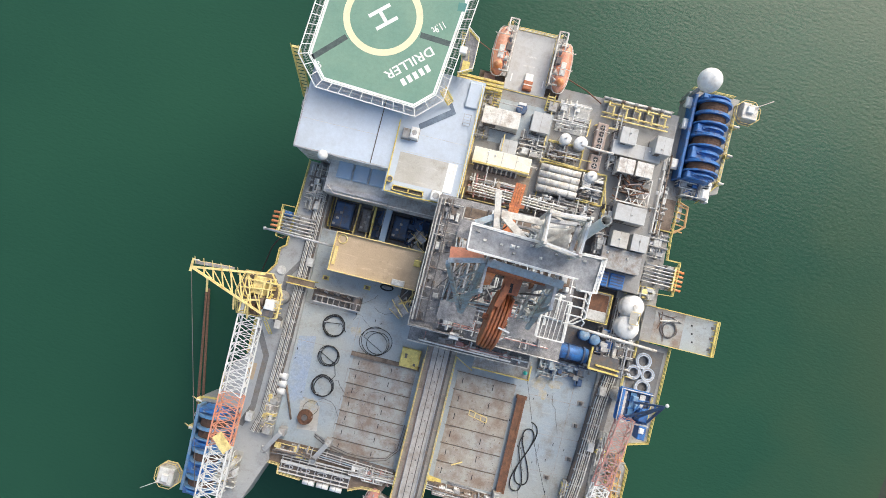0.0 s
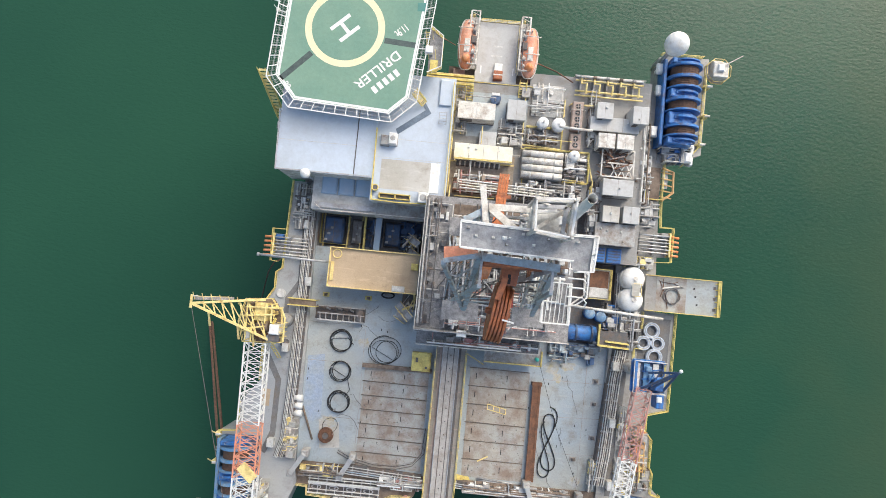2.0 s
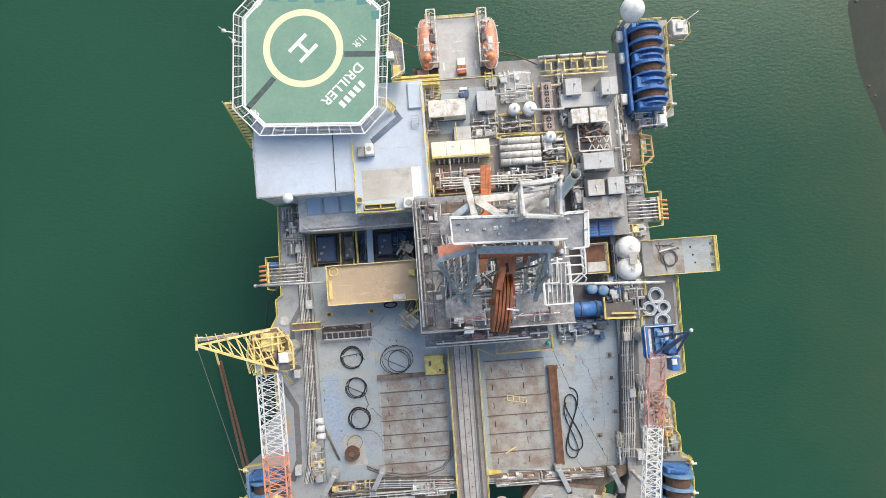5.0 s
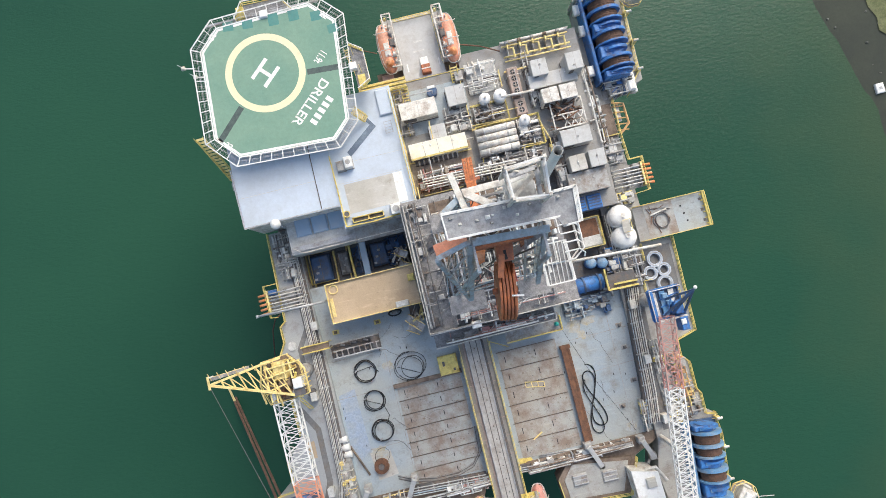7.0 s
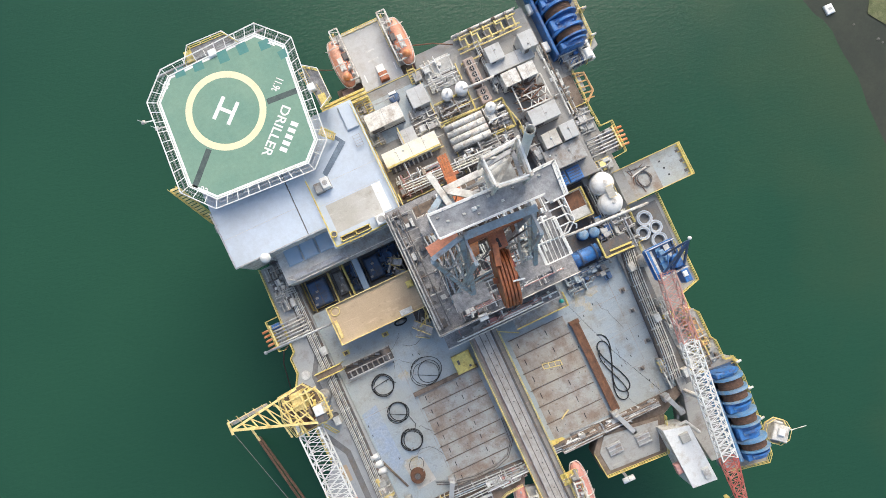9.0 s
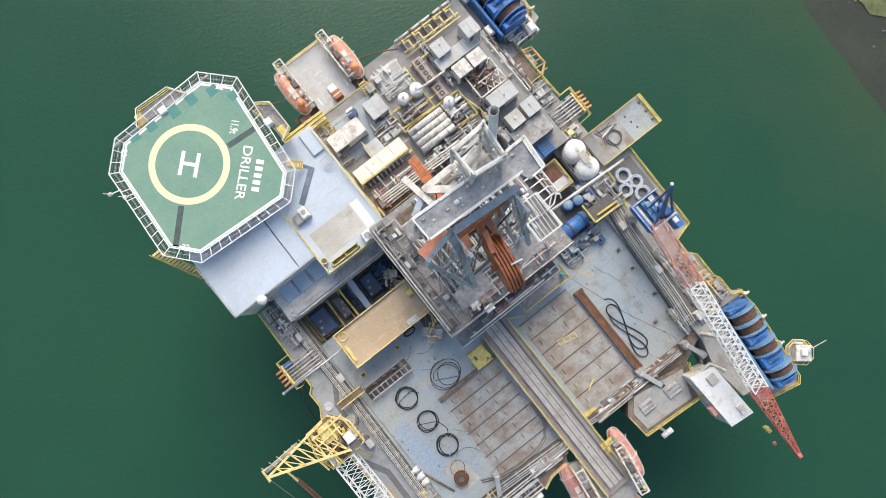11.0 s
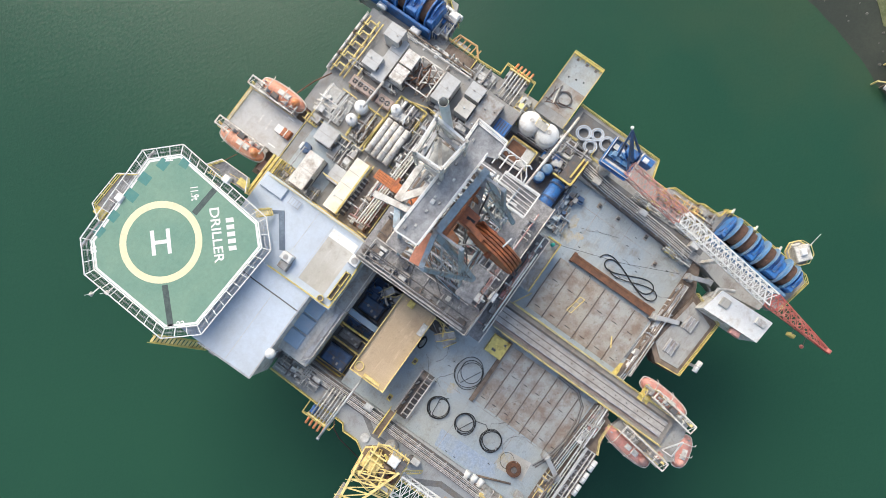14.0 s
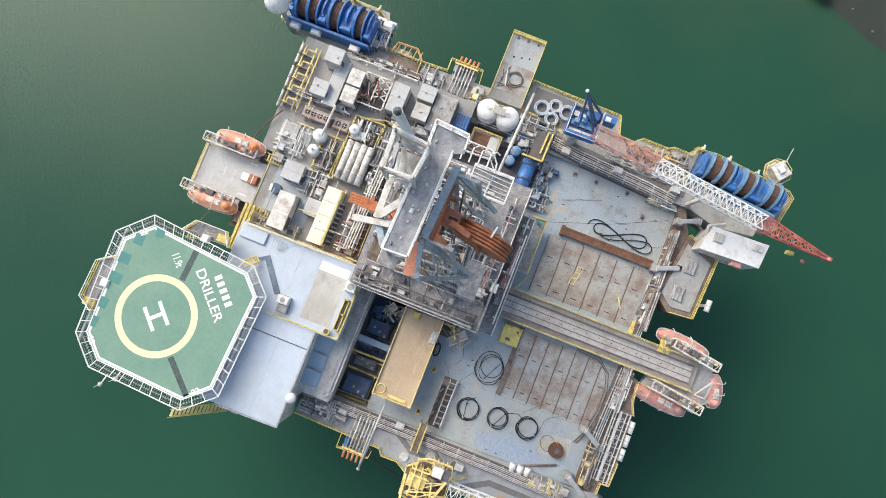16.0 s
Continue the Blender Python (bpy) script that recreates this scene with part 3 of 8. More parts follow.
def helideck():
    t = thing("helideck", "green octagonal helideck with white edge line and yellow landing circle", "helideck")
    plate = part("deck_plate", Mesh().prism(OCT, HZ - 0.45, HZ), M_GREEN, t, "green non-slip deck plate")
    for i, (a, b) in enumerate(zip(OCT, OCT[1:] + OCT[:1])):
        a, b = Vector((*a, 0)), Vector((*b, 0))
        inw = (Vector((MID.x, MID.y, 0)) - (a + b) / 2).normalized() * .28
        part("edge_line", strip(Mesh(), a + inw, b + inw, .38, HZ + .002, HZ + .010 + .004 * (i % 2)), M_WHITE, plate)
    n = 72
    ring = Mesh()
    ro, ri = 6.55, 5.45
    vs = [(HC.x + r * math.cos(2 * math.pi * i / n), HC.y + r * math.sin(2 * math.pi * i / n), HZ + .012) for r in (ri, ro) for i in range(n)]
    ring.add(vs, [(i, n + i, n + (i + 1) % n, (i + 1) % n) for i in range(n)])
    part("landing_circle", ring, M_CIRCLE, plate, "pale yellow painted circle")
    for s in (-1, 1):
        part("letter_bar", strip(Mesh(), HC + RT * s * 1.25 - UP * 2, HC + RT * s * 1.25 + UP * 2, .62, HZ + .004, HZ + .016), M_WHITE, plate)
    part("letter_bar", strip(Mesh(), HC - RT * .93, HC + RT * .93, .62, HZ + .004, HZ + .016), M_WHITE, plate)
    part("dark_stripe", strip(Mesh(), (-24.94, 36.2, 0), (-29.47, 31.53, 0), .95, HZ + .004, HZ + .01), M_DARKLINE, plate)
    part("dark_stripe", strip(Mesh(), (-13.3, 39.34, 0), (-7.17, 38.94, 0), .95, HZ + .004, HZ + .01), M_DARKLINE, plate)
    c = Vector((-12.45, 32.6, HZ + .02))
    for k in range(5):
        part("word_bar", strip(Mesh(), c - UP * (k - 2) * 1.12 - RT * .62, c - UP * (k - 2) * 1.12 + RT * .62, .72, HZ + .004, HZ + .014), M_WHITE, plate)
    lettering("DRILLER", (-13.92, 34.43, HZ + .012), -UP, 2.15, plate, M_WHITE, 1.12)
    lettering("11.9t", (-10.66, 41.32, HZ + .012), -UP, 1.75, plate, M_WHITE, .66)
    lettering("22", (-8.59, 47.98, HZ + .03), RT, 1.3, plate, M_WHITE)
    lettering("22", (-27.1, 48.77, HZ + .03), -UP, 1.3, plate, M_WHITE)
    lettering("22", (-28.32, 30.43, HZ + .03), RT, 1.3, plate, M_WHITE)
    for q in ((-24.16, 50.62, -24.28, 49.06), (-20.98, 50.3, -21.09, 48.74), (-16.74, 50.21, -16.8, 48.23), (-13.4, 50.04, -13.41, 48.24), (-9.86, 49, -9.9, 47.41), (-7.67, 46.22, -7.57, 44.79)):
        part("teal_patch", strip(Mesh(), (q[0], q[1], 0), (q[2], q[3], 0), 1.7, HZ + .005, HZ + .02), M_TEAL, plate)
    # safety net frames all round
    for a, b in zip(OCT, OCT[1:] + OCT[:1]):
        a, b = Vector((*a, HZ)), Vector((*b, HZ))
        out = ((a + b) / 2 - MID).normalized()
        w = 1.55
        d = (b - a).normalized()
        e0, e1 = a + out * w - d * w * .42, b + out * w + d * w * .42
        up = Vector((0, 0, .25))
        part("net_rail", Mesh().beam(e0 + up, e1 + up, .16), M_WHITE, t)
        part("net_rail", Mesh().beam(a + out * .08, b + out * .08, .2, .12), M_WHITE, t)
        part("net_rail", Mesh().beam((a + e0) / 2 + up * .5, (b + e1) / 2 + up * .5, .06), M_GALV, t)
        k = max(2, round((b - a).length / 1.7))
        for i in range(k + 1):
            part("net_arm", Mesh().beam(a.lerp(b, i / k), e0.lerp(e1, i / k) + up, .12), M_WHITE, t)
        net = Mesh()
        for i in range(int(k * 4)):
            net.beam(a.lerp(b, i / (k * 4)), e0.lerp(e1, i / (k * 4)) + up * .9, .022)
        for i in range(1, 5):
            net.beam(a.lerp(e0, i / 5) + up * i / 6, b.lerp(e1, i / 5) + up * i / 6, .022)
        part("safety_net", net, M_GREY, t, "grey wire safety net")
    # legs to the roof below
    for p in ((-27.48, 29.26), (-21.33, 29.29), (-13.76, 29.32), (-27.18, 37), (-17.77, 42.88)):
        part("support_leg", Mesh().cyl((*p, 36.9), (*p, HZ - .45), .3, 10), M_GALV, t)
    for k in range(4):
        y = 36 + k * 5
        part("support_beam", Mesh().beam((-28, y, HZ - .7), (-9, y, HZ - .7), .3, .5), M_GALV, t)
    return t


helideck()


def edge_platform(p, q, out, label):
    """A yellow-railed landing hung on the helideck edge."""
    t = thing("edge_platform", label, "platform", "helideck landings")
    p, q, out = Vector((*p, HZ - .6)), Vector((*q, HZ - .6)), Vector((*out, 0))
    d = (q - p) * .18
    o1, o2 = p + out + d, q + out - d
    part("grating", Mesh().prism([tuple(v[:2]) for v in (p, q, o2, o1)], HZ - .7, HZ - .6), M_GRATE, t)
    for a, b in ((p, o1), (o1, o2), (o2, q)):
        for h in (.1, .7, 1.3):
            part("rail_bar", Mesh().beam(a + Vector((0, 0, h)), b + Vector((0, 0, h)), .12), M_WHITE if h > 1 else M_YELLOW, t)
        for i in range(3):
            c = a.lerp(b, i / 3)
            part("post", Mesh().beam(c, c + Vector((0, 0, 1.3)), .09), M_WHITE, t)
    part("stair_flight", Mesh().box(min(p.x, q.x) + .4, min(p.y, q.y) + .4, min(p.x, q.x) + 1.6, min(p.y, q.y) + 2.4, HZ - .6, HZ - .1), M_YELLOW, t, "yellow stair flight")
    part("cabinet", Mesh().rbox((p.x + q.x) / 2 - .6, (p.y + q.y) / 2 - .6, (p.x + q.x) / 2 + .6, (p.y + q.y) / 2 + .6, HZ - .6, HZ + .5), M_WHITE, t)
    return t


edge_platform((-5.93, 42.35), (-5.86, 34.52), (2.2, -.2), "yellow and white landing on the helideck edge with stairs")
edge_platform((-13.43, 50.25), (-22.83, 50.55), (-.1, 2.6), "yellow and white landing on the far helideck edge")
t = thing("helideck_stair", "yellow steel stair tower beside the quarters wall", "staircase")
a = -33.22, 33.32
b = -31.03, 26.98
for s in (-.7, .7):
    part("stringer", Mesh().beam((a[0] + s, a[1], 38), (b[0] + s, b[1], 31), .12, .4), M_YELLOW, t)
    part("hand_rail", Mesh().beam((a[0] + s, a[1], 39.1), (b[0] + s, b[1], 32.1), .1), M_YELLOW, t)
for k in range(16):
    f = k / 15
    part("tread", Mesh().box(a[0] + (b[0] - a[0]) * f - .7, a[1] + (b[1] - a[1]) * f - .2, a[0] + (b[0] - a[0]) * f + .7, a[1] + (b[1] - a[1]) * f + .2, 37.9 - 7 * f, 37.95 - 7 * f), M_PALEYEL, t)
part("landing", Mesh().box(b[0] - 1, b[1] - 1.5, b[0] + 1.2, b[1] - .2, 30.8, 30.95), M_GRATE, t)
part("landing_beam", Mesh().beam((b[0], b[1] - 1, 30.7), (b[0] + 3, b[1] - 1, 30.7), .25), M_GALV, t)

# ---- sunken bay ----
def bay_machine(rect, z1, label, material):
    t = thing("bay_machine", label, "machine", "machines in the bay")
    x0, y0, x1, y1 = min(rect[0], rect[2]), min(rect[1], rect[3]), max(rect[0], rect[2]), max(rect[1], rect[3])
    part("skid", Mesh().box(x0, y0, x1, y1, 24.06, 24.4), M_DGREY, t)
    part("housing", Mesh().rbox(x0 + .3, y0 + .3, x1 - .3, y1 - .3, 24.4, z1, .3), material, t)
    part("lid_seam", Mesh().box((x0 + x1) / 2 - .05, y0 + .4, (x0 + x1) / 2 + .05, y1 - .4, z1, z1 + .05), M_DGREY, t)
    for k in range(3):
        part("fitting", Mesh().rbox(x0 + .5 + .5 * k, y0 + .7 + 1.1 * k, x0 + 1.0 + .5 * k, y0 + 1.1 + 1.1 * k, z1, z1 + .3, .05), M_GREY, t)
    return t


bay_machine((-23, 11.53, -18.92, 6.09), 26.2, "dark blue skid-mounted machine in the sunken bay", M_NAVY)
bay_machine((-17.96, 11.34, -15.58, 6.52), 25.5, "grey skid-mounted machine in the sunken bay", M_BAY)
bay_machine((-11.87, 11.37, -8.36, 6.56), 25.9, "navy blue pump housing in the sunken bay", M_NAVY)
solo("bay_crossbeam", Mesh().beam((-12.69, 12.61, 26.6), (-12.8, 5.39, 26.6), 1.1, .8), M_GLASS, "pale blue box girder across the sunken bay", "beam")
solo("bay_crossbeam", Mesh().beam((-15.31, 12.51, 26.0), (-15.21, 5.64, 26.0), .35, .6), M_YELLOW, "yellow girder across the sunken bay", "beam")
t = thing("hose_coil", "dark hose coiled on the floor of the bay", "hose", "hose coils")
part("coil", Mesh().tube([((-10.05, 9.04)[0] + 1.7 * math.cos(k * .35), (-10.05, 9.04)[1] + 1.7 * math.sin(k * .35), 24.2 + .004 * k) for k in range(60)], .1), M_BLACK, t)

# ---- timber tray over the bay edge ----
def tray():
    t = thing("mud_tray", "wide tray platform with tan worn floor and yellow edges", "platform")
    x0, y0, x1, y1 = -19.92, 5.31, -4.5, -1.33
    part("floor", Mesh().box(x0, y0, x1, y1, 31.6, 31.8), M_TAN, t, "tan weathered floor")
    for q in ((x0 - .1, y0, x1, y0 + .15), (x0 - .1, y1 - .15, x1, y1), (x0 - .1, y0, x0 + .06, y1)):
        part("edge_beam", Mesh().box(*q, 31.5, 32.3), M_PALEYEL, t, "yellow edge beam")
    for x in (x0 + 1, (x0 + x1) / 2, x1 - 1):
        for y in (y0 - .5, y1 + .5):
            part("leg", Mesh().cyl((x, y, 24 if y > PY1 - 2 and y < PY0 else Z), (x, y, 31.6), .2, 8), M_GREY, t)
    part("winch_ring", Mesh().tube([(x0 + 1.2 + .75 * math.cos(k * math.pi / 10), y0 - 1 + .75 * math.sin(k * math.pi / 10), 31.95) for k in range(20)], .1, 6, True), M_PALEYEL, t)
    part("grey_hatch", Mesh().rbox(-8.76, -0.29, -6.51, -1.34, 31.8, 32.4), M_LGREY, t)
    part("yellow_hatch", Mesh().rbox(-5.78, 3.81, -4.61, 2.65, 31.8, 32.4), M_YELLOW, t)
    part("bracket", Mesh().box(x0 + .3, y1 + 1.0, x0 + .8, y1 + 4.2, 31.8, 32.2), M_PALEYEL, t)
    return t


tray()
solo("swing_boom", Mesh().cyl((-32.82, 2.93, 31.2), (-20.17, 2.7, 31.2), .2, 10).cyl((-32.82, 2.93, 31.2), (-32.43, 2.93, 31.2), .3, 10).cyl((-26.1, 2.76, 28), (-26.1, 2.76, 31.2), .15, 8), M_GALV, "long pale grey tubular boom over the side deck", "boom", smooth=True)
solo("swing_boom", Mesh().cyl((20.18, -0.67, 36.2), (37.59, -1.57, 33.2), .24, 10).cyl((37.11, -1.58, 28), (37.11, -1.58, 33.2), .18, 8).cyl((28.67, -1.12, 27), (28.67, -1.12, 34.6), .15, 8), M_OFFWHITE, "long white tubular boom reaching from the drill floor", "boom", smooth=True)

# ---- pipe deck ----
def bay_of_planks(name, label, rect, rows):
    """Pipe-rack bay: steel plates between raised sleepers, with short dark lifting slots."""
    t = thing(name, label, "pipe rack", "pipe rack bays")
    x0, y0, x1, y1 = rect
    h = (y0 - y1) / rows
    for k in range(rows):
        a = y0 - k * h
        part("plate", Mesh().box(x0, a - .1, x1, a - h + .1, Z + .06, Z + .12), M_DECKRUST, t)
        part("sleeper", Mesh().box(x0 - .2, a - .055, x1, a + .055, Z + .06, Z + .22), M_SLEEPER, t)
        for f in (.1, .62):
            part("slot", Mesh().box(x0 + (x1 - x0) * f, a - h * .62, x0 + (x1 - x0) * f + .13, a - h * .3, Z + .12, Z + .15), M_BLACK, t)
    return t


bay_of_planks("pipe_rack", "rust-stained pipe rack bay with eight low sleepers", (-12.54, -15.2, -0.98, -32.67), 7)
bay_of_planks("pipe_rack", "rust-stained pipe rack bay beside the catwalk", (6.31, -13.49, 16.94, -32.74), 6)
solo("rack_header", Mesh().box(-12.99, -14.53, -0.57, -15.26, Z + .06, 27.6), M_BROWN, "brown rusted beam at the head of the pipe rack", "beam")
t = thing("yellow_hatch_cover", "yellow painted square hatch cover on the deck", "hatch")
part("cover", Mesh().rbox(-4.31, -11.63, -0.87, -14.99, Z + .06, 28), M_YELLOW, t)
part("lifting_lug", Mesh().box(-3.59, -12.59, -3.18, -13.39, 28, 28.2), M_DGREY, t)
part("lifting_lug", Mesh().box(-1.87, -14.07, -1.47, -14.47, 28, 28.2), M_DGREY, t)
t = thing("rusted_beam", "long rust-brown steel box beam lying on the deck", "beam")
part("web", Mesh().box(17.58, -15.37, 18.87, -32.03, Z + .06, 27.9), M_RUST, t)
part("flange", Mesh().box(17.48, -15.17, 17.88, -32.23, 27.9, 28.0), M_RUST, t)
part("flange", Mesh().box(18.58, -15.17, 18.97, -32.22, 27.9, 28.0), M_RUST, t)
part("end_plate", Mesh().box(17.35, -14.95, 19.14, -15.53, Z + .06, 28.15), M_RUST, t)


def hose(cx, cy, r, turns, label, wob=.12, rad=.09, tail=None, seed=0, sx=1.0):
    rnd = random.Random(seed)
    t = thing("hose_coil", label, "hose", "hose coils", at=(cx, cy, Z + .06))
    pts = []
    ph = rnd.random() * 6
    for k in range(int(turns * 26)):
        a = k * 2 * math.pi / 26
        rr = r * (1 + wob * math.sin(a * .47 + ph) + .03 * math.sin(a * 2.3))
        pts.append((sx * rr * math.cos(a + ph) + wob * r * math.sin(a * .21), rr * math.sin(a + ph), rad + .006 * k * rad / .09))
    part("hose", Mesh().tube(pts, rad, 6), M_BLACK, t, "black rubber hose")
    e = pts[-1]
    part("coupling", Mesh().cyl(e, (e[0] + .5, e[1] + .3, e[2]), rad * 1.7, 8), M_GALV, t)
    if tail:
        part("tail", Mesh().tube([e] + [(x, y, rad) for x, y in tail], rad * .8, 6), M_BLACK, t)
    return t


hose(-17.27, -11.01, 1.85, 3.4, "black hose coiled in a ring on the deck", .07, .075, [(1.2, .6), (2.3, -.6)], 1)
hose(-16.88, -16.33, 1.7, 3.6, "black hose coiled in two overlapping rings", .1, .07, [(1.4, -1.2), (2.0, -3.2), (1.2, -4.6)], 2)
hose(-16.59, -21.81, 1.8, 3.5, "black hose coiled in a ring on the deck", .09, .075, None, 3)
hose(-9.33, -12.07, 2.2, 3.3, "thin dark hose lying in loose loops", .2, .055, [(1.5, -1.5), (.2, -2.4)], 4, 1.1)
hose(-17.74, -26.09, 1.5, 1.2, "thin dark cable lying in a loose loop", .2, .04, None, 5)
t = thing("hose_tangle", "black hose lying in long loose loops on the pale deck", "hose", "hose coils", at=(21.01, -24.35, Z + .06))
part("hose", Mesh().tube([(1.3 * math.sin(.21 * k) * (1 - .002 * k) + .4 * math.sin(.05 * k), 5.2 * math.cos(.105 * k) - .02 * k, .1 + .002 * k) for k in range(118)], .1, 6), M_BLACK, t)
t = thing("cable_reel", "round rust-brown steel cable reel on the deck", "reel", at=(-18.23, -27.8, Z + .06))
part("flange", Mesh().cyl((0, 0, 0), (0, 0, .1), 1.35, 28), M_RUST, t)
part("rope_pack", Mesh().cyl((0, 0, .1), (0, 0, .8), 1.15, 24), M_ROPE, t)
for k in range(5):
    part("rope_turn", Mesh().tube([((1.2 - .12 * k) * math.cos(i * math.pi / 14), (1.2 - .12 * k) * math.sin(i * math.pi / 14), .82) for i in range(28)], .06, 5, True), M_RUST, t)
part("hub", Mesh().cyl((0, 0, .1), (0, 0, .95), .5, 16), M_DGREY, t)
solo("deck_pipe", Mesh().cyl((-22.89, -23.1, Z + .25), (-20.57, -28.81, Z + .25), .18, 10), M_BROWN, "loose brown steel pipe lying on the deck", "pipe", smooth=True)
t = thing("white_filters", "row of three white cylindrical filter pots by the rail", "filter")
for c in ((-23.6, -21.6), (-23.5, -23.0), (-23.4, -24.3)):
    part("pot", Mesh().cyl((c[0] - .7, c[1], 27.9), (c[0] + .7, c[1], 27.9), .55, 14), M_WHITE, t, smooth=True)
    part("foot", Mesh().box(c[0] - .5, c[1] - .3, c[0] + .5, c[1] + .3, Z + .06, 27.5), M_GREY, t)
for rect in ((9.9, -19.65, 13.2, -20.91), ):
    t = thing("yellow_step_frame", "yellow steel step frame lying on the pipe rack", "ladder")
    x0, y0, x1, y1 = rect
    part("stile", Mesh().beam((x0, y0, Z + .2), (x1, y1 + .6, Z + .2), .14), M_PALEYEL, t)
    part("stile", Mesh().beam((x0, y0 - .9, Z + .2), (x1, y1 - .3, Z + .2), .14), M_PALEYEL, t)
    for k in range(4):
        f = k / 3
        part("rung", Mesh().beam((x0 + (x1 - x0) * f, y0 + (y1 + .6 - y0) * f, Z + .2), (x0 + (x1 - x0) * f, y0 - .9 + (y1 + .6 - y0) * f, Z + .2), .12), M_PALEYEL, t)
solo("yellow_bar", Mesh().beam((8.91, -29.74, Z + .25), (10.71, -28.75, Z + .25), .2), M_PALEYEL, "short yellow lifting bar on the pipe rack", "bar")
# bundle of pipes near the south rail
t = thing("pipe_bundle", "bundle of grey steel pipes stacked on the deck", "pipe bundle")
for k in range(9):
    y = (9.3, -32.64)[1] - k * .28
    part("pipe", Mesh().cyl(((9.1, -32.64)[0] + (k % 3) * .2, y, Z + .3 + .12 * (k % 2)), ((17.86, -33.36)[0] - (k % 4) * .3, y - .5, Z + .3 + .12 * (k % 2)), .13, 8), M_GALV, t, smooth=True)
# hose bundle curving round the south-west rack corner
t = thing("hose_bundle", "bundle of dark hoses curving along the pipe rack edge", "hose", "hose coils")
for k in range(4):
    o = k * .22
    part("hose", Mesh().tube([(x, y - o, Z + .2) for x, y in ((-15.86, -30.02), (-13.34, -31.18), (-9.31, -31.94), (-5.3, -31.91), (-2.49, -31.11))] + [((-1.2, -29.43)[0] + o, (-1.2, -29.43)[1], Z + .2), ((-0.92, -24.99)[0] + o, (-0.92, -24.99)[1], Z + .2)], .055, 6), M_DGREY if k % 2 else M_GREY, t)
# small yellow and dark deck fittings
for i, (x, y) in enumerate([(-20.87, -3.03), (-13.2, -2.99), (28.77, -13.85), (28.85, -23.81), (28.72, -17.85), (25.79, -27.78)]):
    t = thing("deck_fitting", "small rusty yellow pad-eye plate on the deck" if i < 2 else "small dark valve box on the deck edge", "fitting", at=(x, y, Z + .06))
    part("plate", Mesh().box(-.6, -.4, .6, .4, 0, .1), M_YELLOW if i < 2 else M_GREY, t)
    part("lug", Mesh().rbox(-.25, -.25, .25, .25, .1, .6), M_BROWN if i < 2 else M_DGREY, t)
# rack of bottles and frames on the west deck side
t = thing("tool_rack", "low grey steel rack with open bays and dark contents", "rack")
x0, y0, x1, y1 = -22.35, -5, -13.45, -7.45
part("base", Mesh().box(x0, y0, x1, y1, Z + .06, Z + .3), M_DGREY, t)
for k in range(8):
    x = x0 + 1 + (x1 - x0 - 1.6) * k / 7
    part("upright", Mesh().box(x - .06, y1 + .1, x + .06, y1 + 1.15, Z + .3, 28.6), M_GREY, t)
for y, m in ((y1, M_LGREY), (y1 + 1.2, M_GREY), (y0, M_GREY)):
    part("rail", Mesh().box(x0 + .6, y - .09, x1, y + .09, 28.3, 28.62), m, t)
for k in range(7):
    part("bottle", Mesh().cyl((x0 + .9 + k * 1.05, y0 - .35, Z + .6), (x0 + 1.6 + k * 1.05, y0 - .5 - .1 * (k % 3), Z + .7), .16, 8), M_GREY if k % 2 else M_BROWN, t)
part("dark_load", Mesh().rbox(x0 + .3, y1 + .2, x1 - 2, y1 + 1.1, Z + .3, 27.9), M_DGREY, t)
part("end_drum", Mesh().cyl((x1 - .9, y1 + .2, Z + .9), (x1 - .9, y0 - .1, Z + .9), .75, 14), M_DGREY, t)


def stain(label, cx, cy, r, seed):
    """A flat irregular patch of old coating on the deck."""
    rnd = random.Random(seed)
    poly = [(cx + r * rnd.uniform(.55, 1.1) * math.cos(i * math.pi / 9), cy + r * rnd.uniform(.55, 1.1) * math.sin(i * math.pi / 9)) for i in range(18)]
    return solo("deck_stain", Mesh().prism(poly, Z + .061, Z + .066), M_OCHRE, label, "stain", kind="structure")


stain("ochre rust stain on the pale deck", 20.9, -12.1, 1.7, 1)
stain("ochre rust stain on the pale deck", -17.95, -25.59, 1.6, 2)
stain("ochre rust stain on the pale deck", 21.9, -13.89, 1.0, 3)
stain("ochre rust stain on the pale deck", -13.1, -11.09, 1.2, 4)
stain("ochre rust stain on the pale deck", 26.25, -31.7, 1.2, 5)
stain("ochre rust stain on the pale deck", 23.6, -11.4, 1.5, 6)
M_PATCHBLUE = mat("bluer_deck_zone", (0.33, 0.41, 0.53), 0.5, stain=(0.37, 0.42, 0.47), amount=0.5, size=0.5)
solo("deck_patch", Mesh().prism([(-22.9, -14.2), (-19.9, -13.6), (-19.5, -24.6), (-21.4, -26.2), (-22.8, -22.4)], Z + .061, Z + .066), M_PATCHBLUE, "bluer patch on the pale deck", "deck patch", kind="structure")
solo("deck_patch", Mesh().prism([(-19.8, -25.2), (-16.2, -25.4), (-15.6, -29.8), (-19.2, -30.2)], Z + .061, Z + .065), M_ROOFTAN, "tan worn patch round the cable reel", "deck patch", kind="structure")
solo("yellow_patch", Mesh().prism([(5.53, -32.33), (7.74, -32.61), (8.34, -33.98), (6.74, -34.58), (5.54, -34)], Z + .13, Z + .14), M_YELLOW, "worn yellow painted patch on the deck", "marking", kind="structure")


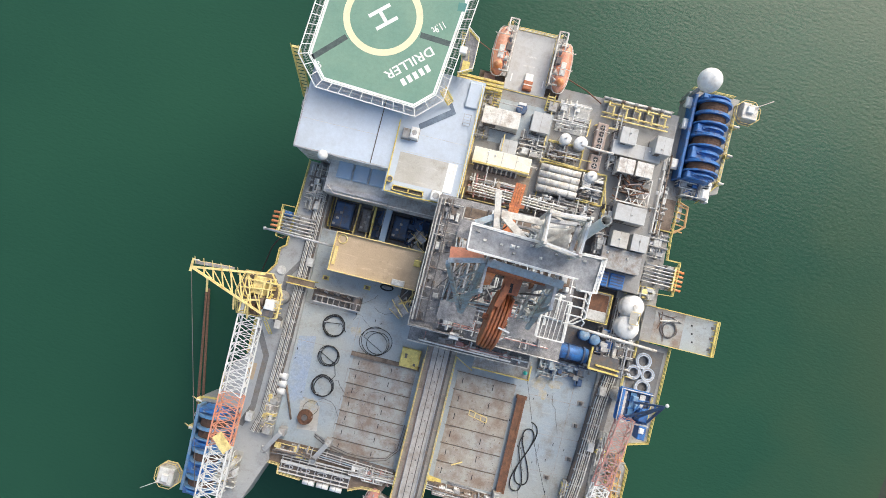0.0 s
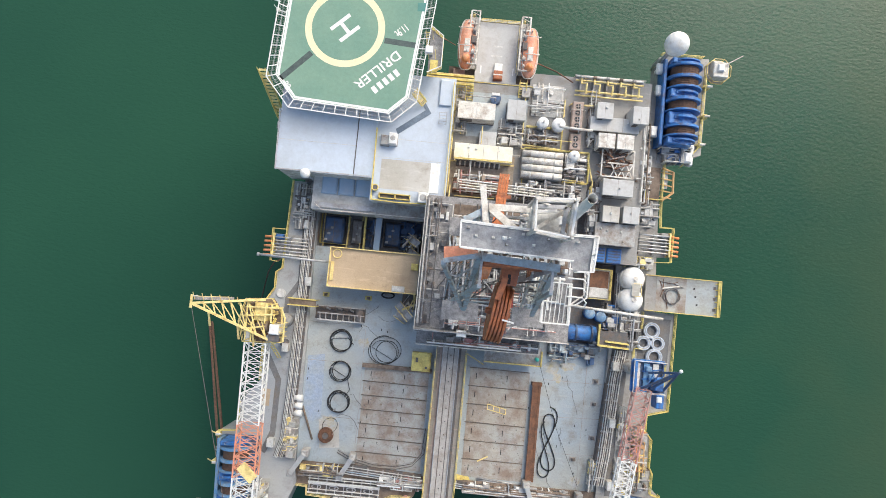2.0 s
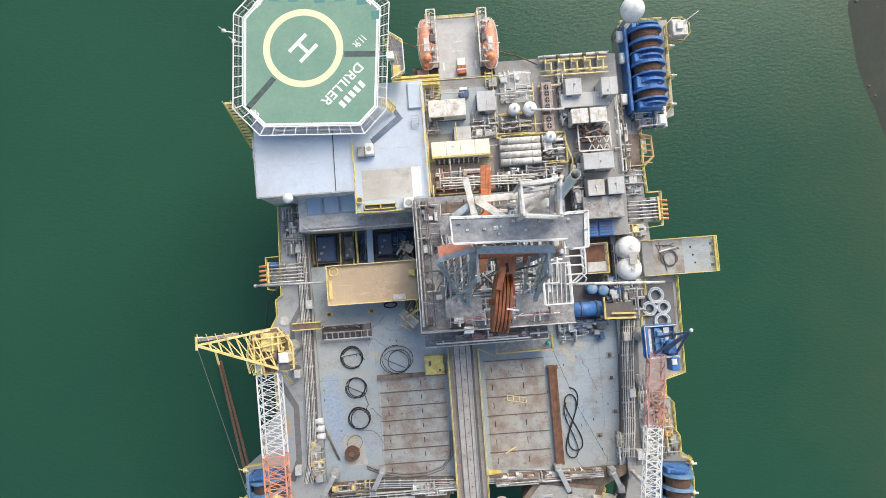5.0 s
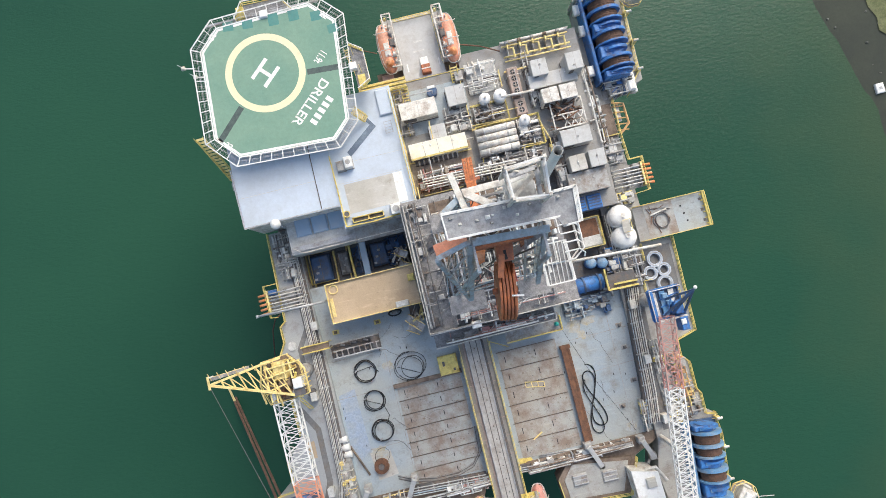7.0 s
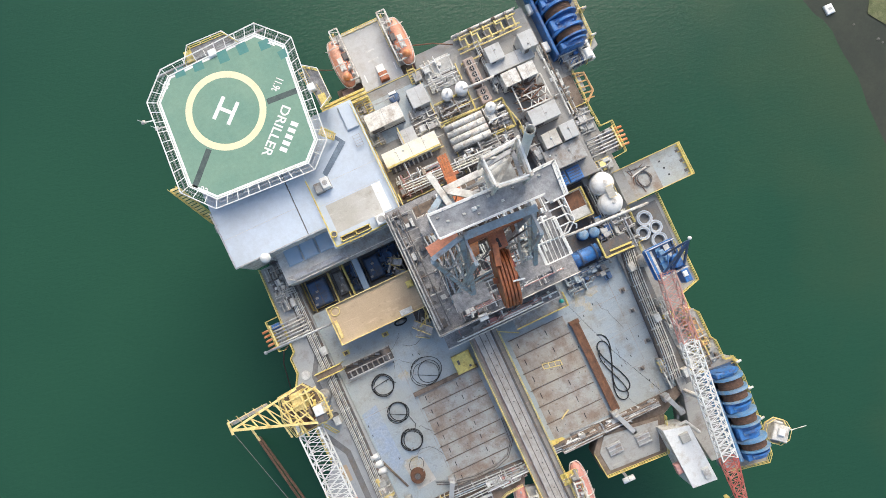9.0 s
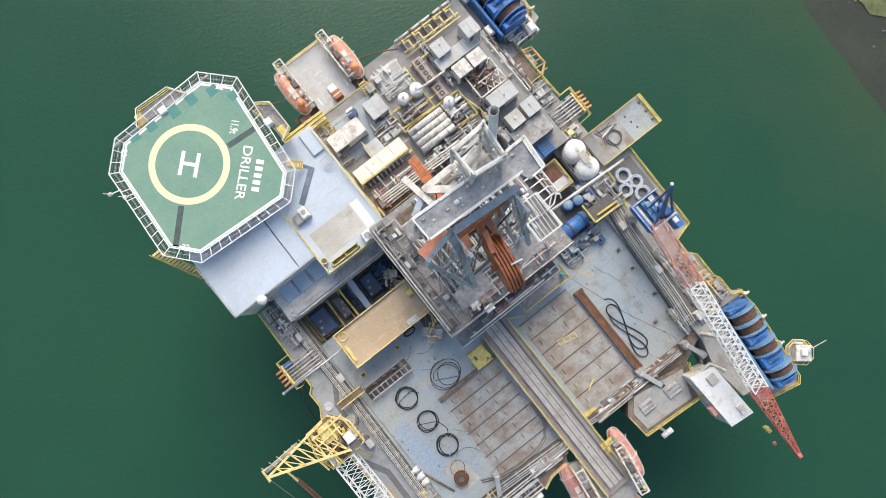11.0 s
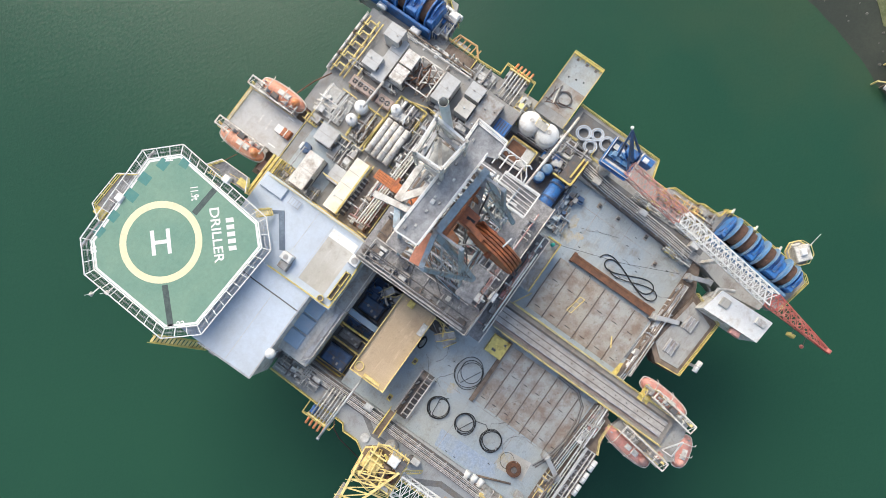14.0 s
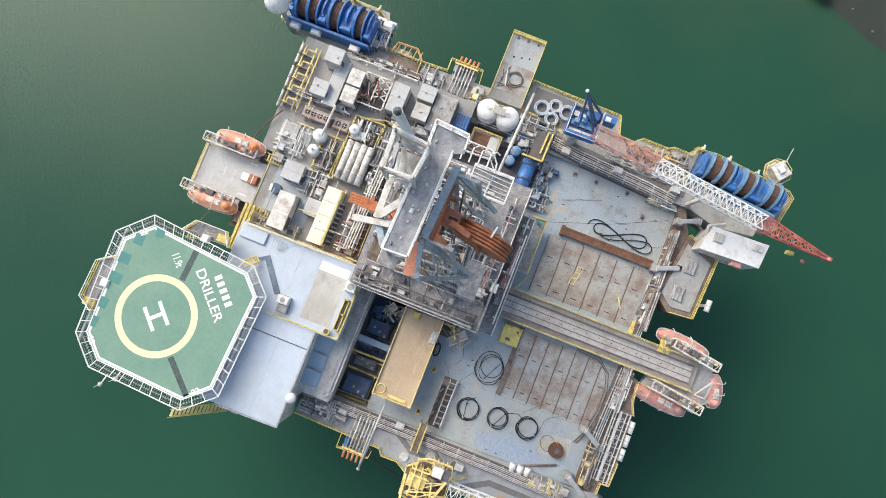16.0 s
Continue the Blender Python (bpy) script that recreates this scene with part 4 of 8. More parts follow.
def rod_cluster(x, y, z0, seed, label):
    """Leaning yellow frame with dark machinery, at the tray's inner corners."""
    rnd = random.Random(seed)
    t = thing("pipe_handler", label, "machine", "pipe handlers", at=(x, y, z0))
    part("base", Mesh().rbox(-1.4, -1.4, 1.4, 1.4, 0, 1.5), M_DGREY, t)
    for k in range(9):
        a = rnd.uniform(0, math.pi)
        o = Vector((rnd.uniform(-1, 1), rnd.uniform(-1, 1), rnd.uniform(2.0, 4.5)))
        d = Vector((math.cos(a), math.sin(a), rnd.uniform(-.3, .3))) * rnd.uniform(.7, 1.6)
        part("arm", Mesh().beam(o - d, o + d, rnd.uniform(.12, .35)), rnd.choice((M_DGREY, M_GREY, M_PALEYEL, M_GALV)), t)
    for k in range(4):
        part("column", Mesh().beam((-1.1 + .7 * k, -1 + .5 * (k % 2), 1.5), (-1.0 + .7 * k, -.8 + .4 * (k % 2), 4.6), .22), M_GREY, t)
    return t


rod_cluster(-6.2, 7.21, 24.06, 3, "dark pipe handling machine with yellow rails in the bay")
rod_cluster(-5.61, -2.83, Z + .06, 7, "dark pipe handling machine with yellow rails by the tray")
t = thing("cable_bundle", "dark bundle of hoses slung by the tray edge", "hose", at=(-9.65, -2.11, Z + .06))
part("loop", Mesh().tube([(1.1 * math.cos(.3 * k), .5 * math.sin(.3 * k), .4 + .02 * k) for k in range(60)], .12), M_BLACK, t)
part("stand", Mesh().box(-.5, -.2, .5, .2, 0, 1.2), M_GREY, t)

# ---- catwalk and rails to the south ----
t = thing("catwalk", "long grey steel catwalk with two rails and yellow edges", "catwalk")
x0, x1 = (-0.08, -10.8)[0], (5.2, -10.77)[0]
yN, yS = (1.61, -9.4)[1], -45.5
part("bed", Mesh().box(x0, yN, x1, yS, Z, 28.6), M_BED, t)
cx = (x0 + x1) / 2
trough = part("trough", Mesh().box(cx - 1.5, yN, cx + 1.3, yS + 1, 28.6, 29.0), M_TROUGH, t, "pale grey steel trough")
# outer pair are rails; inner pair dark strips standing for the trough's shaded grooves
for s in (-1.45, -.6, .5, 1.25):
    part("rail", Mesh().box(cx + s - .07, yN, cx + s + .07, yS + 1, 29.0, 29.06 if abs(s) < 1 else 29.2), M_DGREY if abs(s) < 1 else M_GALV, trough)
for k in range(14):
    part("bolt_plate", Mesh().box(cx - .12, yN - 2 - k * 2.3, cx + .08, yN - 2.2 - k * 2.3, 29.0, 29.1), M_DGREY, trough)
for x in (x0 + .05, x1 - .05):
    part("edge_kerb", Mesh().box(x - .05, yN - 1, x + .05, yS, 28.6, 28.8), M_PALEYEL, t, "yellow painted kerb")
for k in range(11):
    y = yN - 2 - k * 3.2
    part("cross_tie", Mesh().box(x0 + .15, y, cx - 1.5, y - .12, 28.6, 28.66), M_DUSTY, t)
    part("cross_tie", Mesh().box(cx + 1.3, y, x1 - .15, y - .12, 28.6, 28.66), M_DUSTY, t)
part("side_channel", Mesh().box(cx - 1.95, yN, cx - 1.6, yS + 1, 28.6, 28.75), M_DUSTY, t)
part("side_channel", Mesh().box(cx + 1.4, yN, cx + 1.75, yS + 1, 28.6, 28.75), M_DGREY, t)
railing([(x0 - .1, yN - 3), (x0 - .1, yS)], 28.6, "yellow guard rail along the catwalk")
railing([(x1 + .1, yN - 1.5), (x1 + .1, yS + 3.5)], 28.6, "yellow guard rail along the catwalk")
railing([(x1 + .1, yN - 1.5), ((8.41, -12.57))], 28.6, "yellow guard rail turning at the catwalk head")

# ---- drill floor ----
FX0, FY0, FX1, FY1 = -3.96, 15.11, 20.82, -6.82
sub = thing("drill_floor", "grey dirty steel drill floor on a tall substructure", "drill floor")
part("floor_plate", Mesh().box(FX0, FY0, FX1, FY1, 37.6, 38), M_GRATE, sub, "dirty grey grating floor")
part("substructure", Mesh().box(FX0 + 1.5, FY0 - 1.5, FX1 - 1.5, FY1 + 1.5, Z, 37.6), M_DGREY, sub)
part("south_ledge", Mesh().box(-3.68, -7.27, 16.92, -9.41, 33.5, 34), M_GRATE, sub)
part("south_front", Mesh().box(-2.26, -6.98, 15.79, -8.29, Z, 33.5), M_GREY, sub)
part("wind_wall", Mesh().box(FX0 + .1, FY1 + .1, FX0 + 9, FY1 + .3, 38, 40.2), M_GREY, sub)
part("west_gallery", Mesh().box(-3.93, 14.83, 0.59, -7.07, 38, 38.5), M_GRATE, sub)
railing([(FX0, FY0), (FX0, FY1), (FX0 + 1, FY1), (FX1, FY1)], 38.0, "white guard rail round the drill floor", M_OFFWHITE, r=.06)
railing([(-3.67, -9.53), (16.92, -9.41), (16.93, -7.34)], 34.0, "pale guard rail on the drill floor ledge", M_OFFWHITE)
railing([(0.49, 13.48), (0.21, -4.37)], 38.5, "white guard rail along the gallery", M_OFFWHITE, toe=False)
railing([(20.33, 10.85), (22.59, 6.7), (22.72, 1.19), (20.51, -0.65)], 38.0, "white guard rail at the drill floor side", M_OFFWHITE)
t = thing("stair_landing", "grey deck landing with yellow edge south of the drill floor", "platform")
part("plate", Mesh().box(8.31, -8.68, 18.16, -11.76, 29.7, 30), M_GREY, t)
part("leg", Mesh().box(9.49, -9.07, 10.48, -9.85, Z, 29.7), M_GREY, t)
part("leg", Mesh().box(16.39, -10.6, 17.37, -11.37, Z, 29.7), M_GREY, t)
railing([(8.31, -11.81), (18.16, -11.76), (18.17, -9.22)], 30.0, "yellow guard rail round the landing")
solo("green_bollard", Mesh().cyl((17.41, -10.64, 30), (17.41, -10.64, 30.8), .35, 12).ball((17.41, -10.64, 30.8), .35), mat("turquoise_paint", (.05, .45, .38), .5), "small turquoise valve post at the landing corner", "valve", smooth=True)
solo("tag_line", Mesh().tube([(17.84, -11.09, 30.4), (22.22, -22.75, 28.6), (26.87, -32.39, 27.4)], .035, 5), M_BLACK, "thin dark cable running across the deck", "cable")


def clutter(name, label, category, rect, z0, n, seed, mats, hmax=2.2, group="", smin=.3, smax=1.5):
    """A skid crowded with small housings, pipes and valves."""
    rnd = random.Random(seed)
    x0, y0, x1, y1 = min(rect[0], rect[2]), min(rect[1], rect[3]), max(rect[0], rect[2]), max(rect[1], rect[3])
    t = thing(name, label, category, group)
    part("skid", Mesh().box(x0, y0, x1, y1, z0, z0 + .15), mats[0], t)
    for k in range(n):
        w, d, h = rnd.uniform(smin, smax), rnd.uniform(smin, smax), rnd.uniform(.4, hmax)
        x, y = rnd.uniform(x0, max(x0 + .01, x1 - w)), rnd.uniform(y0, max(y0 + .01, y1 - d))
        m = rnd.choice(mats)
        c = rnd.random()
        if c < .42:
            part("housing", Mesh().rbox(x, y, min(x + w, x1), min(y + d, y1), z0 + .15, z0 + .15 + h, .08), m, t)
        elif c < .6:
            r = min(w, d) * .45
            part("vessel", Mesh().cyl((x + r, y + r, z0 + .15), (x + r, y + r, z0 + .15 + h), r, 12), m, t, smooth=True)
        elif c < .86:
            zz = z0 + .3 + h
            px = rnd.uniform(x0, x1)
            if rnd.random() < .5:
                pts = [(px, y0, z0 + .2), (px, y0 + .05, zz), (px, y, zz), (x, y, zz), (x, y1, zz), (x, y1, z0 + .2)]
            else:
                pts = [(x0, y, z0 + .2), (x0 + .05, y, zz), (x, y, zz), (x, y + d * .5, zz), (x1, y + d * .5, zz), (x1, y + d * .5, z0 + .2)]
            part("pipe_run", Mesh().tube(pts, rnd.uniform(.07, .16), 7), m, t)
        else:
            a, b = Vector((x, y, z0 + .15 + h)), Vector((min(x + w * 1.6, x1), y + d, z0 + .15 + h * rnd.random()))
            part("strut", Mesh().beam(a, b, .14).beam((x, y, z0), (x, y, z0 + .15 + h), .14), m, t)
    return t


clutter("drill_floor_tools", "crowded grey drill floor tools and piping", "machine", (0.72, 3.83, 18.37, -6.11), 38.0, 95, 11, [M_GRATE, M_WHITE, M_GREY, M_LGREY, M_OFFWHITE, M_DGREY, M_GREY, M_PINK], 2.4)
clutter("drill_floor_tools", "crowded grey and rust drill floor machinery", "machine", (0.67, 14.01, 19.82, 4.11), 38.0, 95, 12, [M_BROWN, M_WHITE, M_OFFWHITE, M_GREY, M_OFFWHITE, M_DGREY, M_GRATE, M_RUST, M_LGREY], 3.0)
clutter("gallery_pipes", "grey pipes and valves along the drill floor gallery", "pipework", (-3.65, 14.37, 0.22, -5.72), 38.5, 44, 13, [M_GRATE, M_GREY, M_DGREY, M_GRATE, M_DGREY, M_LGREY], 1.0)
clutter("ledge_tools", "grey tools and boxes on the drill floor ledge", "machine", (-1.78, -7.45, 16.54, -9.04), 34.0, 40, 14, [M_GRATE, M_GREY, M_WHITE, M_LGREY, M_PINK], 1.2)
solo("white_cabinet", Mesh().rbox(2.82, -6.24, 4.34, -7.3, 38, 40.0), M_WHITE, "white steel cabinet on the drill floor edge", "cabinet")
solo("white_cabinet", Mesh().rbox(17.18, -4.22, 18.47, -5.51, Z + .06, 36.0), M_WHITE, "white steel cabinet beside the drill floor", "cabinet")

# ---- derrick ----
def derrick():
    t = thing("derrick", "tall grey-blue lattice drilling derrick with orange crown sheaves", "derrick")
    cb, ct = Vector((6.2, 3.4, 38)), Vector((6.0, 3.6, 86))
    hb, ht = 6.0, 2.9

    def corner(i, z):
        f = (z - 38) / 48
        h = hb + (ht - hb) * f
        c = cb.lerp(ct, f)
        s = ((-1, -1), (1, -1), (1, 1), (-1, 1))[i]
        return Vector((c.x + s[0] * h, c.y + s[1] * h, z))

    for i in range(4):
        part("leg", Mesh().beam(corner(i, 38), corner(i, 86), .34), M_STEELBLUE, t, "grey-blue steel leg")
    levels = [38, 51, 62, 71, 79, 86]
    for a, b in zip(levels, levels[1:]):
        for i in range(4):
            j = (i + 1) % 4
            if i or b < 60:
                part("girt", Mesh().beam(corner(i, b), corner(j, b), .2), M_GALV, t)
            mid = (corner(i, b) + corner(j, b)) / 2
            if not (i == 0 and (a < 50 or a > 65)):
                part("brace", Mesh().beam(corner(i, a), mid, .15), M_STEELBLUE if i != 2 else M_GALV, t)
                part("brace", Mesh().beam(corner(j, a), mid, .15), M_STEELBLUE if i != 2 else M_GALV, t)
    # racking board part of the way up
    for y in (-3.4, 6.5):
        part("racking_board", Mesh().box(0.2, y, 4.5, y + 2.2, 63.8, 64), M_GRATE, t)
        part("racking_board", Mesh().box(8.5, y, 12.2, y + 2.2, 63.8, 64), M_GRATE, t)
    # crown girders
    part("crown_girder", Mesh().beam((3.1, 3.04, 86), (9.4, 2.69, 86), .62, .8), M_STEELBLUE, t, "grey-blue box girder")
    part("crown_girder", Mesh().beam((0, 2.45, 86), (2.95, 3.15, 86), .4, .6), M_STEELBLUE, t)
    part("crown_girder", Mesh().beam((2.85, 3.05, 85.8), (2.72, -1.94, 66), .46), M_STEELBLUE, t)
    part("crown_girder", Mesh().beam((3.25, 3.0, 85.8), (2.95, -1.9, 66), .16), M_GALV, t)
    part("crown_girder", Mesh().beam((0, 2.3, 85.8), (2.55, -1.94, 66), .34), M_STEELBLUE, t)
    part("crown_girder", Mesh().beam((9.1, 2.66, 85.8), (10.5, -1.9, 66), .46), M_STEELBLUE, t)
    part("crown_girder", Mesh().beam((8.9, 2.6, 85.8), (6.1, 1.3, 79), .5), M_GALV, t)
    part("crown_girder", Mesh().beam((8.7, 2.5, 85.4), (9.6, -1.1, 70), .2), M_OFFWHITE, t)
    part("crown_girder", Mesh().beam((7.4, 2.2, 85.4), (8.6, -1.2, 70), .2), M_GALV, t)
    for f, g in ((.12, .3), (.34, .2), (.34, .55), (.6, .48), (.6, .8), (.82, .8)):
        part("lacing", Mesh().beam(Vector((2.85, 3.05, 85.8)).lerp(Vector((2.72, -1.94, 66)), f), Vector((0, 2.3, 85.8)).lerp(Vector((2.55, -1.94, 66)), g), .15), M_GALV, t)
    for f, g in ((.15, .3), (.4, .3), (.4, .6), (.7, .6), (.7, .9)):
        part("lacing", Mesh().beam(Vector((9.1, 2.66, 85.8)).lerp(Vector((10.5, -1.9, 66)), f), Vector((7.4, 2.2, 85.4)).lerp(Vector((8.6, -1.2, 70)), g), .15), M_OFFWHITE, t)
    # white northern head frame
    for p, q, w in (((2.59, 8.76, 87), (3.16, 5.4, 87), .5), ((3.2, 7.0, 87.1), (6.8, 7.06, 87.1), .52), ((3.4, 6.85, 87.3), (5.45, 5.35, 87.3), .58), ((6.75, 7.2, 87.2), (6.5, 5.3, 87.2), .42)):
        part("head_frame", Mesh().beam(p, q, w, .35), M_OFFWHITE, t, "white steel head frame")
    part("head_brace", Mesh().beam((1.4, 5.8, 86.8), (3.1, 6.85, 86.8), .5, .3), M_STEELBLUE, t)
    part("head_brace", Mesh().beam((3.0, 6.9, 86.6), (3.05, 5.4, 86.6), .7, .3), M_STEELBLUE, t)
    # open box frame beside the vent: heavy top ring, inner ring, legs, diagonals
    ring = [(6.31, 7.28), (9.23, 7.47), (8.98, 4.69), (6.38, 5.0)]
    for p, q in zip(ring, ring[1:] + ring[:1]):
        part("box_frame", Mesh().beam((*p, 91), (*q, 91), .34, .5), M_OFFWHITE, t, "white box frame")
        part("box_rail", Mesh().beam((*p, 91.9), (*q, 91.9), .09), M_WHITE, t)
        part("box_rail", Mesh().beam((*p, 91.5), (*q, 91.5), .07), M_WHITE, t)
        ip, iq = (Vector(v).lerp(Vector((7.72, 6.1)), .2) for v in (p, q))
        part("inner_frame", Mesh().beam((*ip, 89.4), (*iq, 89.4), .3, .3), M_GALV, t)
        part("box_brace", Mesh().beam((*p, 91), (*iq, 87.8), .14), M_OFFWHITE, t)
        part("box_leg", Mesh().beam((*p, 87.6), (*p, 92), .24), M_OFFWHITE, t)
    part("box_floor", Mesh().box(6.6, 5.1, 8.8, 7.1, 87.5, 87.6), M_LGREY, t)
    part("box_tie", Mesh().beam((6.5, 5.2, 88.6), (8.8, 6.9, 88.6), .32, .2), M_OFFWHITE, t)
    part("box_tie", Mesh().beam((6.6, 6.7, 88.4), (8.4, 7.0, 88.4), .24, .2), M_WHITE, t)
    for k in range(4):
        part("box_ladder", Mesh().beam((9.2 + .14 * k, 7.3, 90.6 - .3 * k), (9.05 + .14 * k, 4.9, 90.6 - .3 * k), .08), M_WHITE, t)
    # vent stack, open at the top
    p, q = Vector((9.67, 6.54, 87.6)), Vector((9.49, 7.04, 95.0))
    vent = Mesh().cyl(p, q, .35, 24, caps=False).cyl(q, q - (q - p) * .25, .31, 24, caps=False)
    part("vent_stack", vent, M_WHITE, t, "pale vent pipe with open dark mouth", smooth=True)
    part("vent_rim", Mesh().tube([q + Vector((.335 * math.cos(i * math.pi / 12), .335 * math.sin(i * math.pi / 12), 0)) for i in range(24)], .035, 5, True), M_LGREY, t)
    # black disc down the pipe puts the mouth's inner shade into colour
    part("vent_mouth_shade", Mesh().cyl(p + (q - p) * .78, p + (q - p) * .8, .31, 16), M_BLACK, t)
    part("vent_bracket", Mesh().ball(tuple(p), .45, n=14, m=8), M_OFFWHITE, t, smooth=True)
    # crown platform with a wing at its east end
    main = [(1.11, 5.54), (1.19, 3.51), (9.84, 3.24), (9.79, 5.18)]
    wing = [(9.8, 5.22), (11.59, 5.25), (11.39, 2.51), (10.17, 2.46), (9.86, 3.2)]
    part("crown_platform", Mesh().prism(main, 87.85, 87.95), M_CROWN, t, "scuffed grey crown platform")
    part("crown_platform", Mesh().prism(wing, 87.8, 87.9), M_CROWN, t, "scuffed grey crown platform")
    runs = [(main[3], main[0], 0), (main[0], main[1], 0), (main[1], main[2], 0), (wing[0], wing[1], .15), (wing[1], wing[2], .15), (wing[2], wing[3], .15)]
    for u, v, lift in runs:
        for z, w in ((88.0, .1), (88.45, .07), (88.7 + lift, .06), (89.05 + lift, .1)):
            part("platform_rail", Mesh().beam((*u, z), (*v, z), w), M_WHITE, t)
        n = max(2, round((Vector(u) - Vector(v)).length / 1.3))
        for k in range(n + 1):
            c = Vector(u).lerp(Vector(v), k / n)
            part("platform_post", Mesh().beam((c.x, c.y, 87.9), (c.x, c.y, 89.05 + lift), .07), M_WHITE, t)
    for x, y, r in ((4.6, 4.55, .2), (5.0, 4.6, .1), (6.9, 4.2, .12)):
        part("platform_box", Mesh().rbox(x - r, y - r * .8, x + r, y + r * .8, 87.95, 88.2), M_WHITE, t)
    part("sheave_guard", Mesh().tube([(8.95 + .3 * math.cos(i * math.pi / 8), 2.0 + .3 * math.sin(i * math.pi / 8), 82.5) for i in range(16)], .1, 6, True), M_STEELBLUE, t)
    c = 10.59, 3.62
    d = 12.3, 0.54
    for k in range(5):
        y = c[1] + (d[1] - c[1]) * k / 4
        pts = [(c[0], y, 84), (d[0] - .4, y, 84), (d[0], y - .4, 83.8), (d[0] - .1, y - .7, 83.6)]
        part("ladder_hoop", Mesh().tube(pts, .07, 6), M_WHITE, t)
    part("ladder_rail", Mesh().tube([(d[0], c[1], 84), (d[0], d[1], 83.8), (d[0] - .9, d[1] - .7, 83.7), (c[0], d[1] - .8, 83.6)], .08, 6), M_WHITE, t)
    # white lower gallery at the south-east corner
    c = 10.51, -1.1
    d = 13.3, -2.32
    part("side_gallery", Mesh().box(c[0], c[1] + 3, d[0], d[1], 71.8, 71.9), M_GRATE, t)
    for z in (72, 72.6, 73.1):
        for q in ((c[0], d[1], d[0], d[1]), (d[0], d[1], d[0], c[1] + 3), (c[0], d[1], c[0], c[1] + 3), (c[0], c[1] + 3, d[0], c[1] + 3)):
            part("gallery_rail", Mesh().beam((q[0], q[1], z), (q[2], q[3], z), .1), M_WHITE, t)
    for k in range(7):
        part("gallery_bar", Mesh().beam((c[0] + (d[0] - c[0]) * k / 6, d[1], 71.9), (c[0] + (d[0] - c[0]) * k / 6, c[1] + 3, 73.1), .08), M_WHITE, t)
    return t


derrick()


def crown_block():
    t = thing("crown_block", "orange crown block with large sheaves hung in the derrick", "crown block")
    z = 82.0
    s0 = Vector((5.5, 1.0, z))
    s1 = Vector((4.75, -3.9, z))
    mid = (s0 + s1) / 2
    d = (s1 - s0).normalized()
    r = (s1 - s0).length / 2
    side = Vector((-d.y, d.x, 0))
    for k, o in enumerate((-.6, -.3, 0, .3, .6)):
        c = mid + side * o
        pts = [c + d * r * math.cos(i * math.pi / 16) + Vector((0, 0, 1)) * r * .95 * math.sin(i * math.pi / 16) for i in range(32)]
        part("sheave", Mesh().tube(pts, .13, 6, True), M_DORANGE, t, "orange grooved sheave")
        disc = Mesh().cyl(c - side * .05, c + side * .05, r * .9, 28)
        part("sheave_web", disc, M_DORANGE, t)
    part("shaft", Mesh().cyl(mid - side * 1.1, mid + side * 1.1, .28, 12), M_DORANGE, t)
    part("yoke", Mesh().rbox(3.27, 2.9, 8.4, 2.35, 84.1, 84.9), M_DORANGE, t)
    part("yoke_head", Mesh().prism([(5.0, 2.64), (6.5, 2.7), (6.25, .95), (4.9, .98)], 83, 84.4), M_DORANGE, t)
    part("yoke_slot", Mesh().box(5.5, 1.9, 5.75, 1.1, 84.4, 84.42), M_BLACK, t)
    part("side_bracket", Mesh().prism([(3.3, 2.4), (4.2, 2.4), (3.9, 1.4), (3.3, 1.2)], 83, 83.4), M_ORANGE, t)
    part("side_bracket", Mesh().prism([(7.2, 2.4), (8.3, 2.5), (7.2, 1.8)], 83, 83.4), M_RUST, t)
    part("guard_plate", Mesh().beam((4.95, .6, 83.9), (4.2, -3.7, 82.6), .12, .9), M_DORANGE, t)
    part("guard_plate", Mesh().beam((6.15, .6, 83.9), (5.3, -3.6, 82.6), .12, .9), M_DORANGE, t)
    part("block_tie", Mesh().beam((5.3, -1.9, 84.6), (6.3, -2.1, 84.6), .14), M_WHITE, t)
    part("yoke_arm", Mesh().beam((5.29, 1.61, 84.6), (4.77, -0.28, 84.6), .5), M_DORANGE, t)
    for o in (-.42, -.15, .12, .4):
        part("guide_beam", Mesh().beam(((5.52, 12.7)[0] + o, (5.52, 12.7)[1], 72), ((4.24, 5.84)[0] + o * .8, (4.24, 5.84)[1], 84), .22), M_DORANGE, t, "orange guide beam")
    part("guide_tie", Mesh().beam((4.33, 9.33, 78), (5.78, 9.41, 78), .3), M_DORANGE, t)
    part("salmon_plate", Mesh().prism([(-.08, 3.73), (2.77, 4.13), (2.9, 3.2), (.07, 2.45)], 83.9, 84), M_SALMON, t, "pale orange plate")
    part("hook_frame", Mesh().box(5.9, 0.17, 6.64, -0.97, 79.6, 80), M_RED, t)
    return t


crown_block()

# ---- machinery deck, north-east ----
ZM = 31.0
deck_piece("deck_machinery", "grey stained machinery deck", [(-1.03, 37.31), (11.95, 37.35), (11.96, 39.62), (33.58, 39.69), (33.08, 7.21), (25.2, 7.17), (25.3, 16.62), (-0.91, 16.5)], 27, ZM, M_MACHDECK)
deck_piece("deck_machinery", "blue-grey walkway between the machine houses", [(1.4, 35.26), (11.95, 35.3), (11.93, 27.35), (1.43, 27.31)], ZM + .004, ZM + .03, M_DECK)
deck_piece("deck_machinery", "sandy rust-stained deck patch beside the drill floor", [(-0.75, 24.26), (10.43, 24.3), (10.42, 16.86), (-0.71, 16.81)], ZM + .004, ZM + .03, M_SAND)


